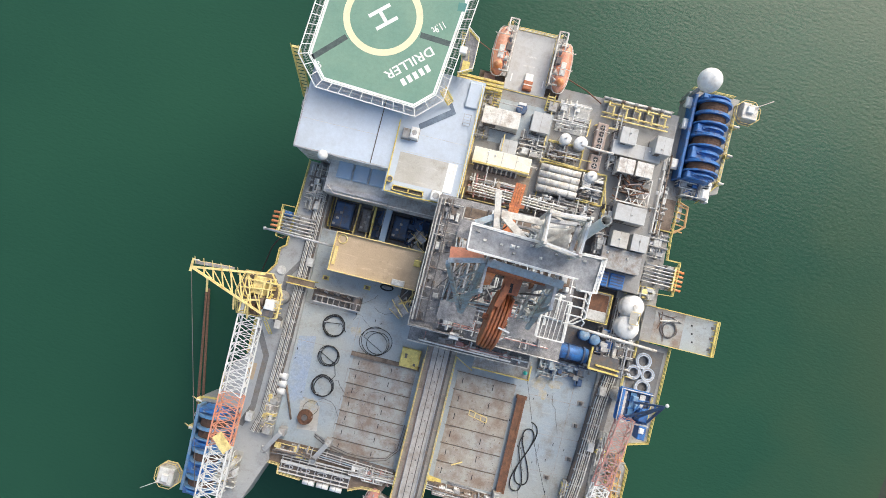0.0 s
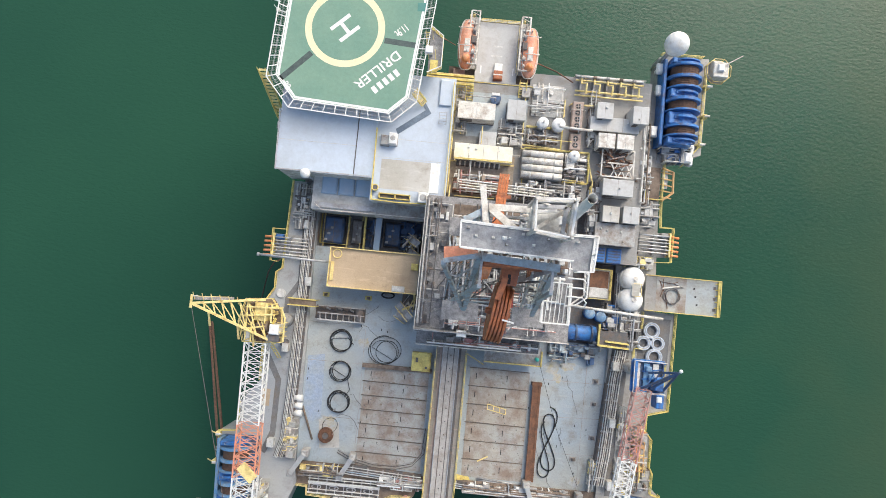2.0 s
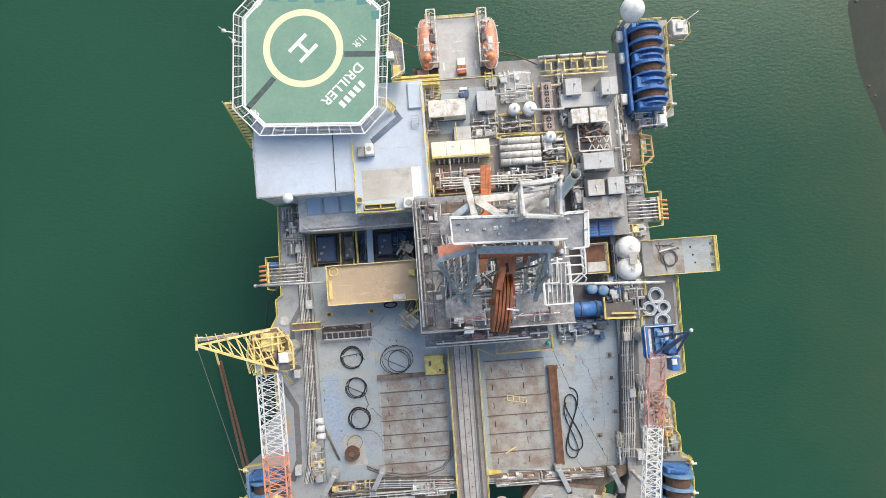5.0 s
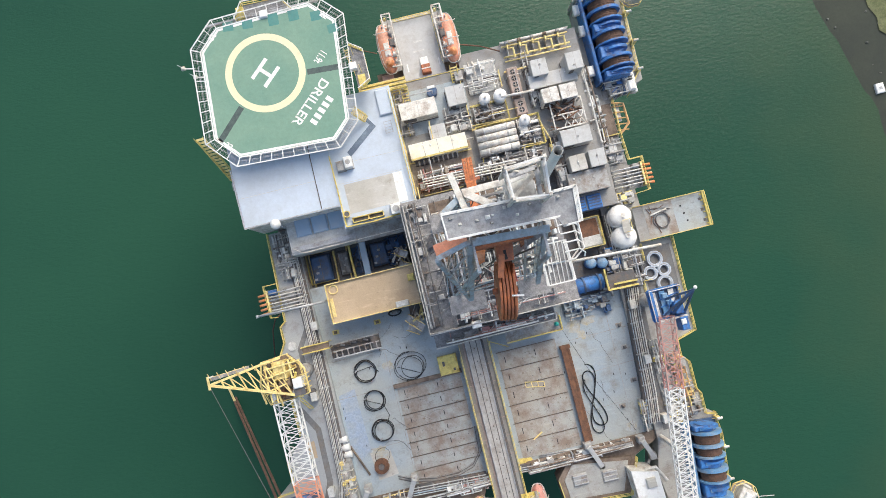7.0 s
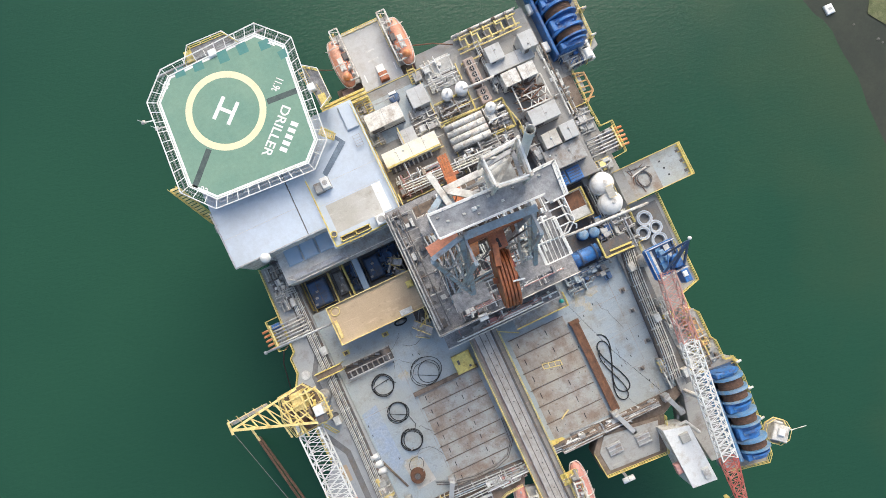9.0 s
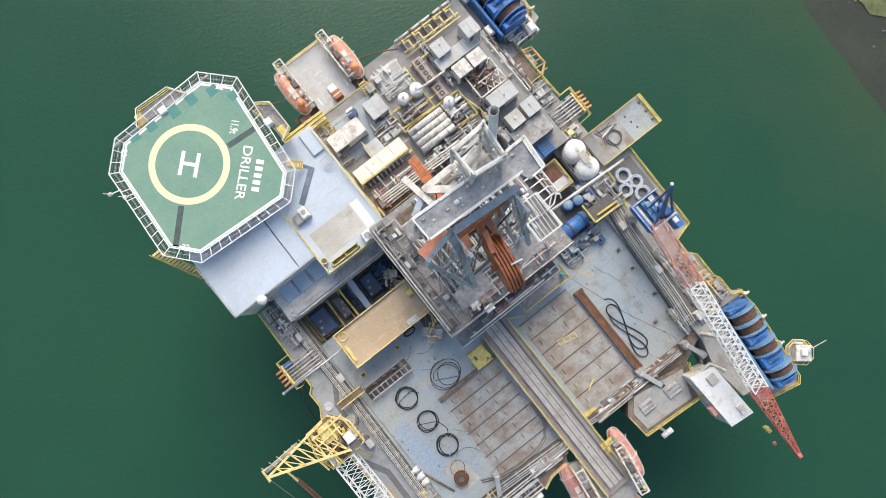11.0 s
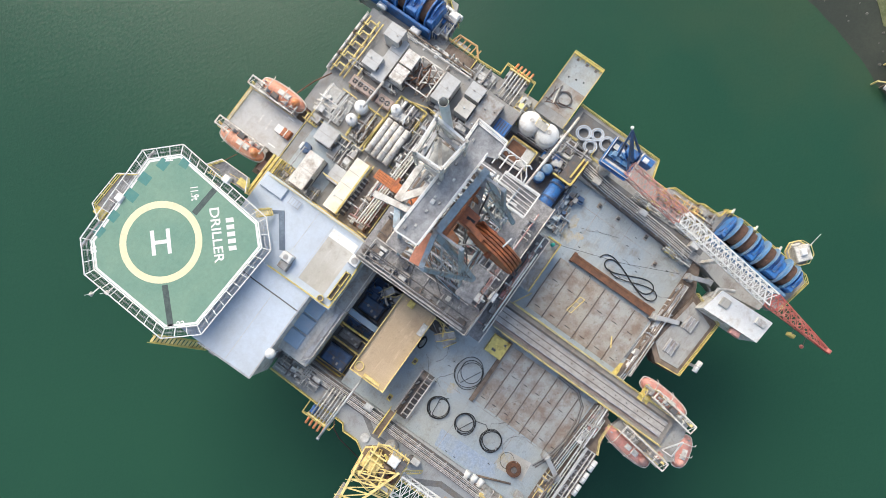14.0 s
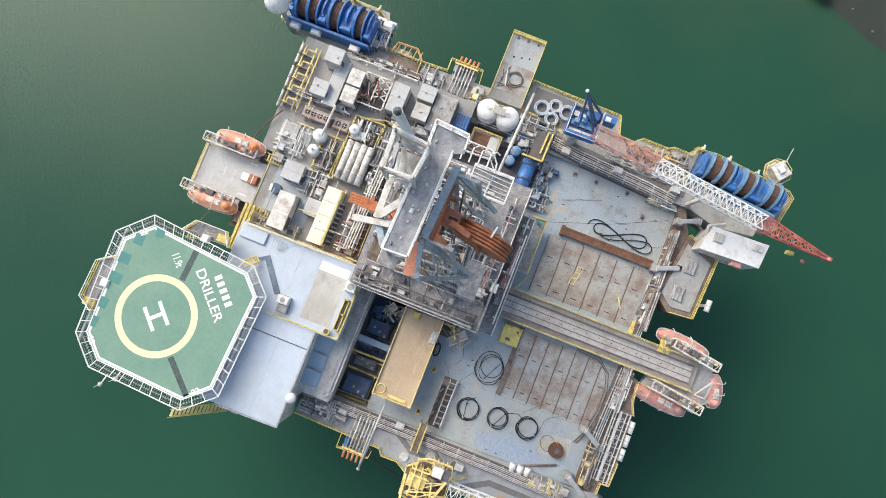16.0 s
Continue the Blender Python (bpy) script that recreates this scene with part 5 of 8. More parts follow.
def machine_house(rect, z0, z1, label, material=M_LGREY, cap=0, seed=0, bumps=1):
    """A steel house or cabinet with skid, roof panel, seams and small roof fittings."""
    rnd = random.Random(seed)
    x0, y0, x1, y1 = min(rect[0], rect[2]), min(rect[1], rect[3]), max(rect[0], rect[2]), max(rect[1], rect[3])
    t = thing("machine_house", label, "equipment housing", "machinery deck housings")
    part("skid", Mesh().box(x0 - .1, y0 - .1, x1 + .1, y1 + .1, z0, z0 + .2), M_DGREY, t)
    body = part("body", Mesh().box(x0, y0, x1, y1, z0 + .2, z1 - .12), material, t)
    lid = part("roof_panel", Mesh().rbox(x0 - .06, y0 - .06, x1 + .06, y1 + .06, z1 - .12, z1, .05), material, t)
    for k in range(1, max(2, int((x1 - x0) / 2.2))):
        x = x0 + (x1 - x0) * k / max(2, int((x1 - x0) / 2.2))
        part("roof_seam", Mesh().box(x - .03, y0, x + .03, y1, z1, z1 + .03), M_GREY, lid)
    for k in range(bumps):
        x, y, s = rnd.uniform(x0 + .3, x1 - .5), rnd.uniform(y0 + .3, y1 - .5), rnd.uniform(.12, .28)
        part("roof_fitting", Mesh().rbox(x, y, x + s, y + s, z1, z1 + s, .04), rnd.choice((M_GREY, M_WHITE, M_LGREY)), lid)
    part("louvre", Mesh().box(x0 + .3, y0 - .05, x0 + (x1 - x0) * .4, y0, z0 + .8, z1 - .5), M_DGREY, body)
    return t


machine_house((-0.28, 32.45, 6.06, 29.6), ZM, 34.0, "long off-white machine house with stained roof", M_OFFWHITE, seed=1)
machine_house((8.24, 33.64, 11.36, 30.26), ZM, 33.5, "light grey equipment housing beside the stair", M_SMOOTHGREY, seed=2)
machine_house((3.87, 27.9, 6.73, 25.51), ZM, 32.6, "low grey equipment box on the walkway", M_SMOOTHGREY, seed=3)
machine_house((-0.25, 25.26, 9.7, 22.53), ZM, 33.5, "cream-white machine house with yellow rail", M_CREAM, seed=4, bumps=5)
machine_house((23.48, 34.35, 26.16, 31.59), ZM, 34.5, "square grey air handling unit", M_SMOOTHGREY, seed=5)
machine_house((22.71, 32.09, 31.08, 29.74), ZM, 33.5, "long grey duct housing between the air units", M_SMOOTHGREY, seed=6)
machine_house((29.38, 33.83, 32.02, 30.91), ZM, 35.5, "square pale grey air handling unit", M_SMOOTHGREY, seed=7)
machine_house((24.11, 29.03, 26.88, 26.59), ZM, 34.5, "pale square ventilation box", M_OFFWHITE, seed=8)
machine_house((27.29, 29.04, 30.06, 26.6), ZM, 34.5, "pale square ventilation box", M_OFFWHITE, seed=9)
machine_house((25.59, 21.32, 30.67, 18.6), ZM, 34.0, "pale grey container unit with ribbed roof", M_SMOOTHGREY, seed=10)
machine_house((25.93, 16.64, 28.68, 14.03), ZM, 34.0, "grey box with rust-stained lid", M_ROOFTAN, seed=11)
machine_house((29.39, 16.85, 32.05, 14.05), ZM, 34.0, "grey box with pale lid", M_SMOOTHGREY, seed=12)
machine_house((25.08, 13.86, 31.91, 10.18), ZM, 33.0, "wide grey machine house with white vent cap", M_GREY, seed=13, bumps=6)
machine_house((10.59, 36.3, 11.88, 34.79), ZM, 32.5, "small grey deck box by the yellow stair", M_GREY, seed=14)


def fan_bank(x, y, n, label):
    t = thing("fan_cooler", label, "cooler", "fan coolers", at=(x, y, ZM))
    L = n * 1.15 + .5
    casing = part("casing", Mesh().rbox(-.95, -L / 2, .95, L / 2, 0, 1.5), M_DUSTY, t, "dusty brown casing")
    for k in range(n):
        yy = -L / 2 + .8 + k * 1.15
        part("fan_ring", Mesh().tube([(.45 * math.cos(i * math.pi / 8), yy + .45 * math.sin(i * math.pi / 8), 1.53) for i in range(16)], .06, 5, True), M_DGREY, casing)
        part("fan_well", Mesh().cyl((0, yy, 1.5), (0, yy, 1.52), .42, 14), M_BLACK, casing)
        part("fan_hub", Mesh().cyl((0, yy, 1.52), (0, yy, 1.6), .14, 8), M_DUSTY, casing)
        part("fan_blade", Mesh().box(-.4, yy - .05, .4, yy + .05, 1.53, 1.56).box(-.05, yy - .4, .05, yy + .4, 1.53, 1.56), M_GREY, casing)
    return t


fan_bank(20.56, 32.2, 4, "dusty brown cooler with four dark round fans")
fan_bank(20.53, 27.59, 2, "dusty brown cooler with two dark round fans")


def exhausts(rect):
    """Four ribbed round-backed silencers side by side."""
    x0, y0, x1, y1 = rect
    t = thing("silencer_bank", "bank of beige ribbed engine exhaust silencers", "silencer")
    n = 4
    h = (y0 - y1) / n
    for k in range(n):
        y = y0 - (k + .5) * h
        part("silencer", Mesh().cyl((x0, y, 33), (x1, y, 33), h * .46, 14), M_OFFWHITE, t, smooth=True)
        for f in (.22, .5, .78):
            x = x0 + (x1 - x0) * f
            part("clamp_band", Mesh().cyl((x - .12, y, 33), (x + .12, y, 33), h * .5, 14), M_LGREY, t)
    part("cradle", Mesh().box(x0, y0, x1, y1, ZM, 32.6), M_GREY, t)
    return t


exhausts((11.55, 25.3, 18.53, 20.41))
clutter("pump_skid", "grey pump skid with pipes and a dark round valve", "pump", (12.54, 37.61, 18.08, 31.95), ZM, 22, 21, [M_LGREY, M_LGREY, M_OFFWHITE, M_WHITE, M_GREY, M_DGREY], 1.2)
clutter("pump_skid", "grey pump skid with bent pipes behind yellow rails", "pump", (12.12, 29.3, 17.45, 26.5), ZM, 34, 22, [M_GREY, M_LGREY, M_BROWN, M_GREY], 1.5)
clutter("valve_skid", "crowded white and grey valve skid", "pump", (19.03, 25.51, 22.74, 20.73), ZM, 48, 23, [M_GREY, M_LGREY, M_WHITE, M_OFFWHITE, M_DGREY], 1.8)
clutter("piping_skid", "red and white pipework on the brown deck", "pipework", (0.06, 20.83, 9.73, 16.69), ZM, 60, 24, [M_SAND, M_PINK, M_OFFWHITE, M_WHITE, M_RUST, M_GREY], 1.6)
clutter("piping_skid", "white pipework beside the drill floor", "pipework", (10.82, 20.28, 22.31, 16.75), ZM, 64, 25, [M_GREY, M_OFFWHITE, M_WHITE, M_ROOFTAN, M_DGREY], 1.8)
clutter("small_fittings", "small grey fittings between the housings", "machine", (-1.01, 35.09, 1.42, 27.48), ZM, 30, 26, [M_WALK, M_OFFWHITE, M_YELLOW, M_GREY], 1.2)
clutter("small_fittings", "small grey fittings on the machinery deck", "machine", (7, 30.54, 11.57, 26), ZM + .03, 26, 27, [M_GREY, M_OFFWHITE, M_LGREY, M_DGREY], 1.2)
clutter("small_fittings", "dark valves beside the long duct", "machine", (22.6, 37.21, 24.29, 27.06), ZM, 26, 28, [M_GREY, M_LGREY, M_DGREY], 1.0)
clutter("small_fittings", "grey deck fittings east of the housings", "machine", (31.87, 32.31, 34.84, 18.17), 28.0, 60, 29, [M_GREY, M_LGREY, M_WHITE, M_DGREY, M_BROWN], 3.4)
clutter("small_fittings", "dark deck fittings around the grey boxes", "machine", (23.56, 21.13, 26.02, 10.15), ZM, 30, 30, [M_DGREY, M_GREY, M_LGREY], 1.0)
t = thing("louvre_rack", "row of dark louvres with white frames", "rack")
a = 0.25, 22.73, 7.96, 21.76
for k in range(9):
    x = a[0] + (a[2] - a[0]) * k / 9
    part("louvre", Mesh().box(x, a[1], x + .5, a[3], ZM, 32.2), M_DGREY, t)
    part("frame", Mesh().box(x + .55, a[1], x + .75, a[3], ZM, 32.4), M_OFFWHITE, t)
for c, r, h in (((14.62, 30.32), 1.0, 33.5), ((17.34, 30.23), 1.15, 33.6), ((20.41, 24.92), .95, 33.8)):
    t = thing("white_vessel", "white round-topped pressure vessel on the machinery deck", "tank", "white vessels", at=(*c, ZM))
    part("shell", Mesh().cyl((0, 0, 0), (0, 0, h - ZM - .5), r, 18), M_WHITE, t, smooth=True)
    part("dome", Mesh().ball((0, 0, h - ZM - .5), r, r, .55, n=18, m=6, low=0.0), M_WHITE, t, smooth=True)
    part("nozzle", Mesh().cyl((0, 0, h - ZM), (0, 0, h - ZM + .4), .18, 8), M_LGREY, t)
solo("white_pipe", Mesh().cyl((17.33, 29.74, 33.4), (23.16, 29.56, 33.4), .22, 8).cyl((22.77, 29.56, ZM), (22.77, 29.56, 33.4), .15, 8), M_OFFWHITE, "white pipe linking the vessels and the duct", "pipe", smooth=True)
t = thing("blue_tub", "round dark blue drum on the blue-grey walkway", "drum", at=(6.09, 34.09, ZM))
part("drum", Mesh().cyl((0, 0, 0), (0, 0, .9), .95, 16), M_NAVY, t, smooth=True)
part("lid", Mesh().cyl((0, 0, .9), (0, 0, 1.0), .8, 16), M_NAVY, t)
part("white_cap", Mesh().rbox(-.7, .5, .6, 1.0, .9, 1.15, .05), M_WHITE, t)
# blue generator boxes by the drill floor
for r in ((25.42, 9.75, 27.47, 7.18), (27.79, 9.76, 30.32, 7.19)):
    t = thing("blue_generator", "blue louvred generator box beside the drill floor", "generator", "blue generators")
    part("body", Mesh().rbox(*r, 28, 31.4), M_BLUE, t)
    for k in range(4):
        part("louvre", Mesh().box(r[0] + .2, r[1] - .4 - k * .5, r[2] - .2, r[1] - .6 - k * .5, 31.4, 31.48), M_NAVY, t)
    part("skid", Mesh().box(r[0] - .1, r[1] + .1, r[2] + .1, r[3] - .1, Z, 28), M_DGREY, t)
# lattice cradle with rusty fittings
t = thing("lattice_cradle", "white lattice steel cradle holding rusty brown fittings", "rack")
x0, y0, x1, y1 = 25.22, 26.68, 30.73, 21.94
for q in ((x0, y0, x1, y0), (x0, y1, x1, y1), (x0, y0, x0, y1), (x1, y0, x1, y1), (x0, (y0 + y1) / 2, x1, (y0 + y1) / 2)):
    part("chord", Mesh().beam((q[0], q[1], 33.2), (q[2], q[3], 33.2), .22), M_OFFWHITE, t)
    part("post", Mesh().beam((q[0], q[1], ZM), (q[0], q[1], 33.2), .2), M_OFFWHITE, t)
for k in range(3):
    a = x0 + 1.6 + k * 1.3
    part("lacing", Mesh().beam((a, y1, 33.2), (a + 1.2, (y0 + y1) / 2, 33.2), .16), M_OFFWHITE, t)
    part("lacing", Mesh().beam((a + 1.2, y1, 33.2), (a, (y0 + y1) / 2, 33.2), .16), M_OFFWHITE, t)
rnd = random.Random(5)
for k in range(26):
    p = Vector((rnd.uniform(x0 + .3, x1 - .8), rnd.uniform((y0 + y1) / 2 - .6, y0), rnd.uniform(31.8, 33.4)))
    part("rusty_fitting", Mesh().beam(p, p + Vector((rnd.uniform(-1.3, 1.3), rnd.uniform(-.9, .9), rnd.uniform(.2, .8))), rnd.uniform(.2, .42)), rnd.choice((M_RUST, M_BROWN, M_RUST, M_ROPE)), t)

# yellow pipe manifold on the north edge
t = thing("pipe_manifold", "pale yellow pipe manifold with bent branches on the deck edge", "pipework")
a = 19.82, 39.46, 31.27, 39.5
b = 19.79, 34.99, 31.21, 35.03
for y, r in ((a[1], .22), (a[1] - .7, .16), (a[1] - 2.6, .18), (a[1] - 3.4, .14)):
    part("header", Mesh().cyl((a[0], y, 32), (a[2] + .5, y, 32), r, 8), M_OFFWHITE if r > .2 else M_PALEYEL, t, smooth=True)
for k in range(5):
    x = a[0] + 1 + k * 2.3
    part("branch", Mesh().tube([(x, a[1], 32.1), (x, a[1] - 1.3, 32.4), (x + .9, a[1] - 1.3, 32.4), (x + .9, a[1] - 3.0, 32.2)], .19, 7), M_PALEYEL, t)
    part("valve", Mesh().rbox(x - .3, a[1] - .4, x + .3, a[1] + .1, 31.9, 32.7), M_BROWN if k % 2 else M_GREY, t)
    part("stand", Mesh().box(x - .1, a[1] - 2.7, x + .1, a[1] - .1, ZM, 31.9), M_GREY, t)
railing([(19.71, 39.64), (32.17, 39.68)], ZM, "pale guard rail outside the yellow manifold", M_OFFWHITE)
railing([(11.93, 25.93), (11.9, 16.56)], ZM)
railing([(-1.02, 36.08), (-0.91, 16.81)], ZM)
railing([(11.93, 25.93), (23.2, 25.97), (23.35, 20.52), (18.98, 20.51)], ZM)
railing([(11.93, 29.79), (18.24, 29.81), (18.22, 26.16)], ZM)
railing([(-0.23, 22.49), (9.7, 22.53)], 33.5, "yellow guard rail on the cream machine house")
railing([(23.84, 20.12), (23.82, 17.11)], ZM)
railing([(0.47, 19.82), (8.43, 19.86)], ZM, "white guard rail over the brown deck", M_WHITE)

# ---- boat deck, north ----
deck_piece("boat_deck", "grey worn boat deck with white stripes", [(1.96, 49.17), (9.53, 49.19), (9.52, 37.5), (2.01, 37.47)], 28.5, 30, M_SMOOTHGREY)
deck_piece("boat_deck", "brown lower ledge beneath the lifeboats", [(-2.72, 40.33), (14.23, 40.39), (14.22, 37.87), (-2.7, 37.81)], 27, 29, M_BROWN)
solo("boat_deck_brace", Mesh().beam((2.89, 48.12, 28.4), (2.92, 37.68, 28.4), .5).beam((8.51, 48.14, 28.4), (8.51, 37.7, 28.4), .5).beam((8.51, 46.04, 28.4), (6.48, 37.69, 20), .4).beam((2.89, 46.03, 28.4), (4.44, 37.69, 20), .4), M_HULL, "grey brackets holding the boat deck", "bracket")
railing([(2.37, 48.75), (9.33, 48.77)], 30.0)
railing([(-6.23, 37.86), (2, 37.89), (2.01, 37.06), (12.57, 37.09)], 30.0)
railing([(-6.22, 37.03), (2.01, 36.43)], 30.0)
t = thing("deck_marking", "white painted stripes on the grey boat deck", "marking", kind="structure")
part("stripe", Mesh().box(4.94, 44.46, 6.67, 44.15, 30.004, 30.012), M_LGREY, t)
part("stripe", Mesh().box(4.64, 42.68, 6.67, 42.38, 30.004, 30.012), M_LGREY, t)
part("stripe", Mesh().box(2.91, 40.59, 3.12, 39.14, 30.004, 30.012), M_WHITE, t)
part("stripe", Mesh().box(8.71, 40.61, 8.91, 39.16, 30.004, 30.012), M_WHITE, t)
t = thing("life_raft_locker", "orange locker with white frame on the boat deck", "locker", at=(6.14, 38.86, 30))
part("box", Mesh().rbox(-.8, -.9, .8, .7, 0, 1.1), M_DORANGE, t)
part("frame", Mesh().box(-.7, .8, .7, 2.2, 0, .5), M_WHITE, t)
part("strap", Mesh().box(-.82, -.2, .82, 0, 0, 1.14), M_OFFWHITE, t)


def lifeboat(m, label, L=8.6, material=M_SALMON, side=1):
    """An enclosed lifeboat: hull, canopy, hatch, coxswain's dome, rail."""
    t = thing("lifeboat", label, "lifeboat", "lifeboats")
    t.matrix_world = m
    hull_m, can = Mesh(), Mesh()
    n, k = 16, 18
    for mesh, zs, lo, hi in ((hull_m, -1, -1.5, 0), (can, 1, 0, 1.35)):
        vs, fs = [], []
        for i in range(k + 1):
            s = -1 + 2 * i / k
            w = 1.45 * (1 - abs(s) ** 3.2) ** .6 + .02
            h = (hi - lo) * (1 - abs(s) ** 4) ** .5 * (.92 if zs > 0 else 1) + .03
            for j in range(n + 1):
                a = math.pi * j / n
                vs.append((s * L / 2, w * math.cos(a), zs * h * math.sin(a)))
        for i in range(k):
            for j in range(n):
                q = (i * (n + 1) + j, i * (n + 1) + j + 1, (i + 1) * (n + 1) + j + 1, (i + 1) * (n + 1) + j)
                fs.append(q if zs > 0 else q[::-1])
        mesh.add(vs, fs)
    part("hull", hull_m, M_BOAT if material is M_BOAT else M_ORANGE, t, smooth=True)
    canopy = part("canopy", can, material, t, "sun-bleached orange canopy", smooth=True)
    part("fender", Mesh().tube([(L / 2 * math.cos(i * math.pi / 16), 1.5 * math.copysign(abs(math.sin(i * math.pi / 16)) ** .6, math.sin(i * math.pi / 16)), 0) for i in range(32)], .1, 6, True), M_OFFWHITE, t)
    part("helm_dome", Mesh().ball((L * .32, 0, 1.05), .75, .7, .8, n=14, m=6, low=0.0), M_BOAT if material is M_BOAT else M_ORANGE, canopy, "orange helm dome", smooth=True)
    part("hatch", Mesh().rbox(-.6, -.45, .5, .45, 1.3, 1.45, .06), M_OFFWHITE, canopy)
    for s in (-1, 1):
        part("grab_line", Mesh().tube([(x * L, s * 1.28 * (1 - abs(2.1 * x) ** 3.2) ** .6, .78) for x in (-.4, -.3, -.15, 0, .15, .3, .4)], .05, 5), M_OFFWHITE, t)
    for x in (-L * .26, L * .08):
        part("fall_arm", Mesh().tube([(x, -side * .9, 1.75), (x, side * .7, 1.7), (x - .1, side * 1.45, 1.2), (x - .4, side * 1.7, .8)], .075, 6), M_OFFWHITE, t, "white davit fall arm")
    part("canopy_panel", Mesh().rbox(L * .08, -.5, L * .2, .5, 1.22, 1.36, .05), M_OFFWHITE, canopy)
    for x in (-L * .38, L * .18):
        part("lifting_hook", Mesh().box(x - .12, -.12, x + .12, .12, 1.1, 1.7), M_GALV, t)
    return t


def davit(m, label, L=8.5):
    """A gravity davit: two white frames with winch and wires between them."""
    t = thing("boat_davit", label, "davit", "boat davits")
    t.matrix_world = m
    for y in (-.75, .75):
        part("track", Mesh().beam((-L / 2, y, 2.6), (L / 2, y, 2.6), .24), M_OFFWHITE, t)
        for x in (-L / 2, -L / 6, L / 6, L / 2):
            part("post", Mesh().beam((x, y, 0), (x, y, 2.6), .2), M_OFFWHITE, t)
    for x in (-L / 2, -L / 3.2, -.3, L / 4, L / 2):
        part("cross_bar", Mesh().beam((x, -.75, 2.65), (x, .75, 2.65), .18), M_OFFWHITE, t)
    for x in (-L * .3, L * .12):
        part("sheave", Mesh().cyl((x, -.3, 2.9), (x, .3, 2.9), .35, 12), M_GREY, t)
    part("winch", Mesh().rbox(-L * .12, -.5, L * .02, .5, 1.8, 2.9), M_DGREY, t)
    part("fall_wire", Mesh().tube([(-L / 2, .2, 2.9), (-.5, .3, 3.0), (L / 2, -.2, 2.8)], .06), M_DGREY, t)
    part("platform", Mesh().box(-L / 2, -1, L / 2, 1, .02, .1), M_WALK, t)
    for k in range(6):
        x = -L / 2 + L * (k + .5) / 6
        part("brace", Mesh().beam((x, -.75, 2.5), (x + L / 14, .75, 2.5), .1), M_OFFWHITE, t)
        part("fitting", Mesh().rbox(x - .18, -.3 + .2 * (k % 3), x + .2, .1 + .2 * (k % 3), 2.0, 2.75), (M_GREY, M_OFFWHITE, M_PALEYEL)[k % 3], t)
    part("side_rail", Mesh().beam((-L / 2, 1.0, 1.1), (L / 2, 1.0, 1.1), .09), M_PALEYEL, t)
    part("outrigger", Mesh().beam((-L / 2, -.9, 2.4), (-L / 2, .9, 2.4), .2), M_OFFWHITE, t)
    return t


def turned(x, y, z, deg):
    return pose(x, y, z, 0, 0, deg)


lifeboat(turned(0.15, 43.49, 31.6, -90), "orange and white enclosed lifeboat hung in its davit", 9.2, side=-1)
lifeboat(turned(11.35, 42.91, 31.6, -90), "orange and white enclosed lifeboat hung in its davit", 9.2)
davit(turned(1.25, 44.52, 30.0, 90), "white steel lifeboat davit with winch and wires", 9.6)
davit(turned(10.25, 44.14, 30.0, 90), "white steel lifeboat davit with winch and wires", 9.6)
for r in ((-1.87, 39.54, 0.17, 38.5), (11.56, 39.16, 13.59, 38.13)):
    solo("red_locker", Mesh().rbox(*r, 29, 30.2, .08), M_PINK, "faded pink-red locker under the lifeboat", "locker", "boat deck lockers")
solo("boarding_wire", Mesh().tube([(12.95, 41.28, 31.5), (16.41, 40.05, 31.6), (19.4, 38.22, 32)], .12, 6), M_RUST, "brown rope slung from lifeboat to the deck", "rope")
solo("boarding_wire", Mesh().tube([(-3.79, 41.32, 38.4), (-1.76, 42.38, 33.5)], .08, 6).tube([(-3.79, 41.32, 38.4), (-4.36, 41.32, 39.8)], .06, 6), M_RUST, "brown rope between helideck and lifeboat", "rope")
# yellow stairs between boat deck and machinery deck
for c in ((1.39, 34.42), (10.64, 36.17), (-0.11, 35.93)):
    t = thing("yellow_stair", "short yellow steel stair with handrails", "staircase", "yellow stairs", at=(*c, 30.9))
    for s in (-.6, .6):
        part("stringer", Mesh().beam((s, -1.2, 0), (s, 1.2, 1.4), .1, .3), M_YELLOW, t)
        part("hand_rail", Mesh().beam((s, -1.2, 1.1), (s, 1.2, 2.4), .1), M_YELLOW, t)
    for k in range(6):
        part("tread", Mesh().box(-.6, -1.2 + k * .42, .6, -.95 + k * .42, .1 + k * .25, .15 + k * .25), M_PALEYEL, t)


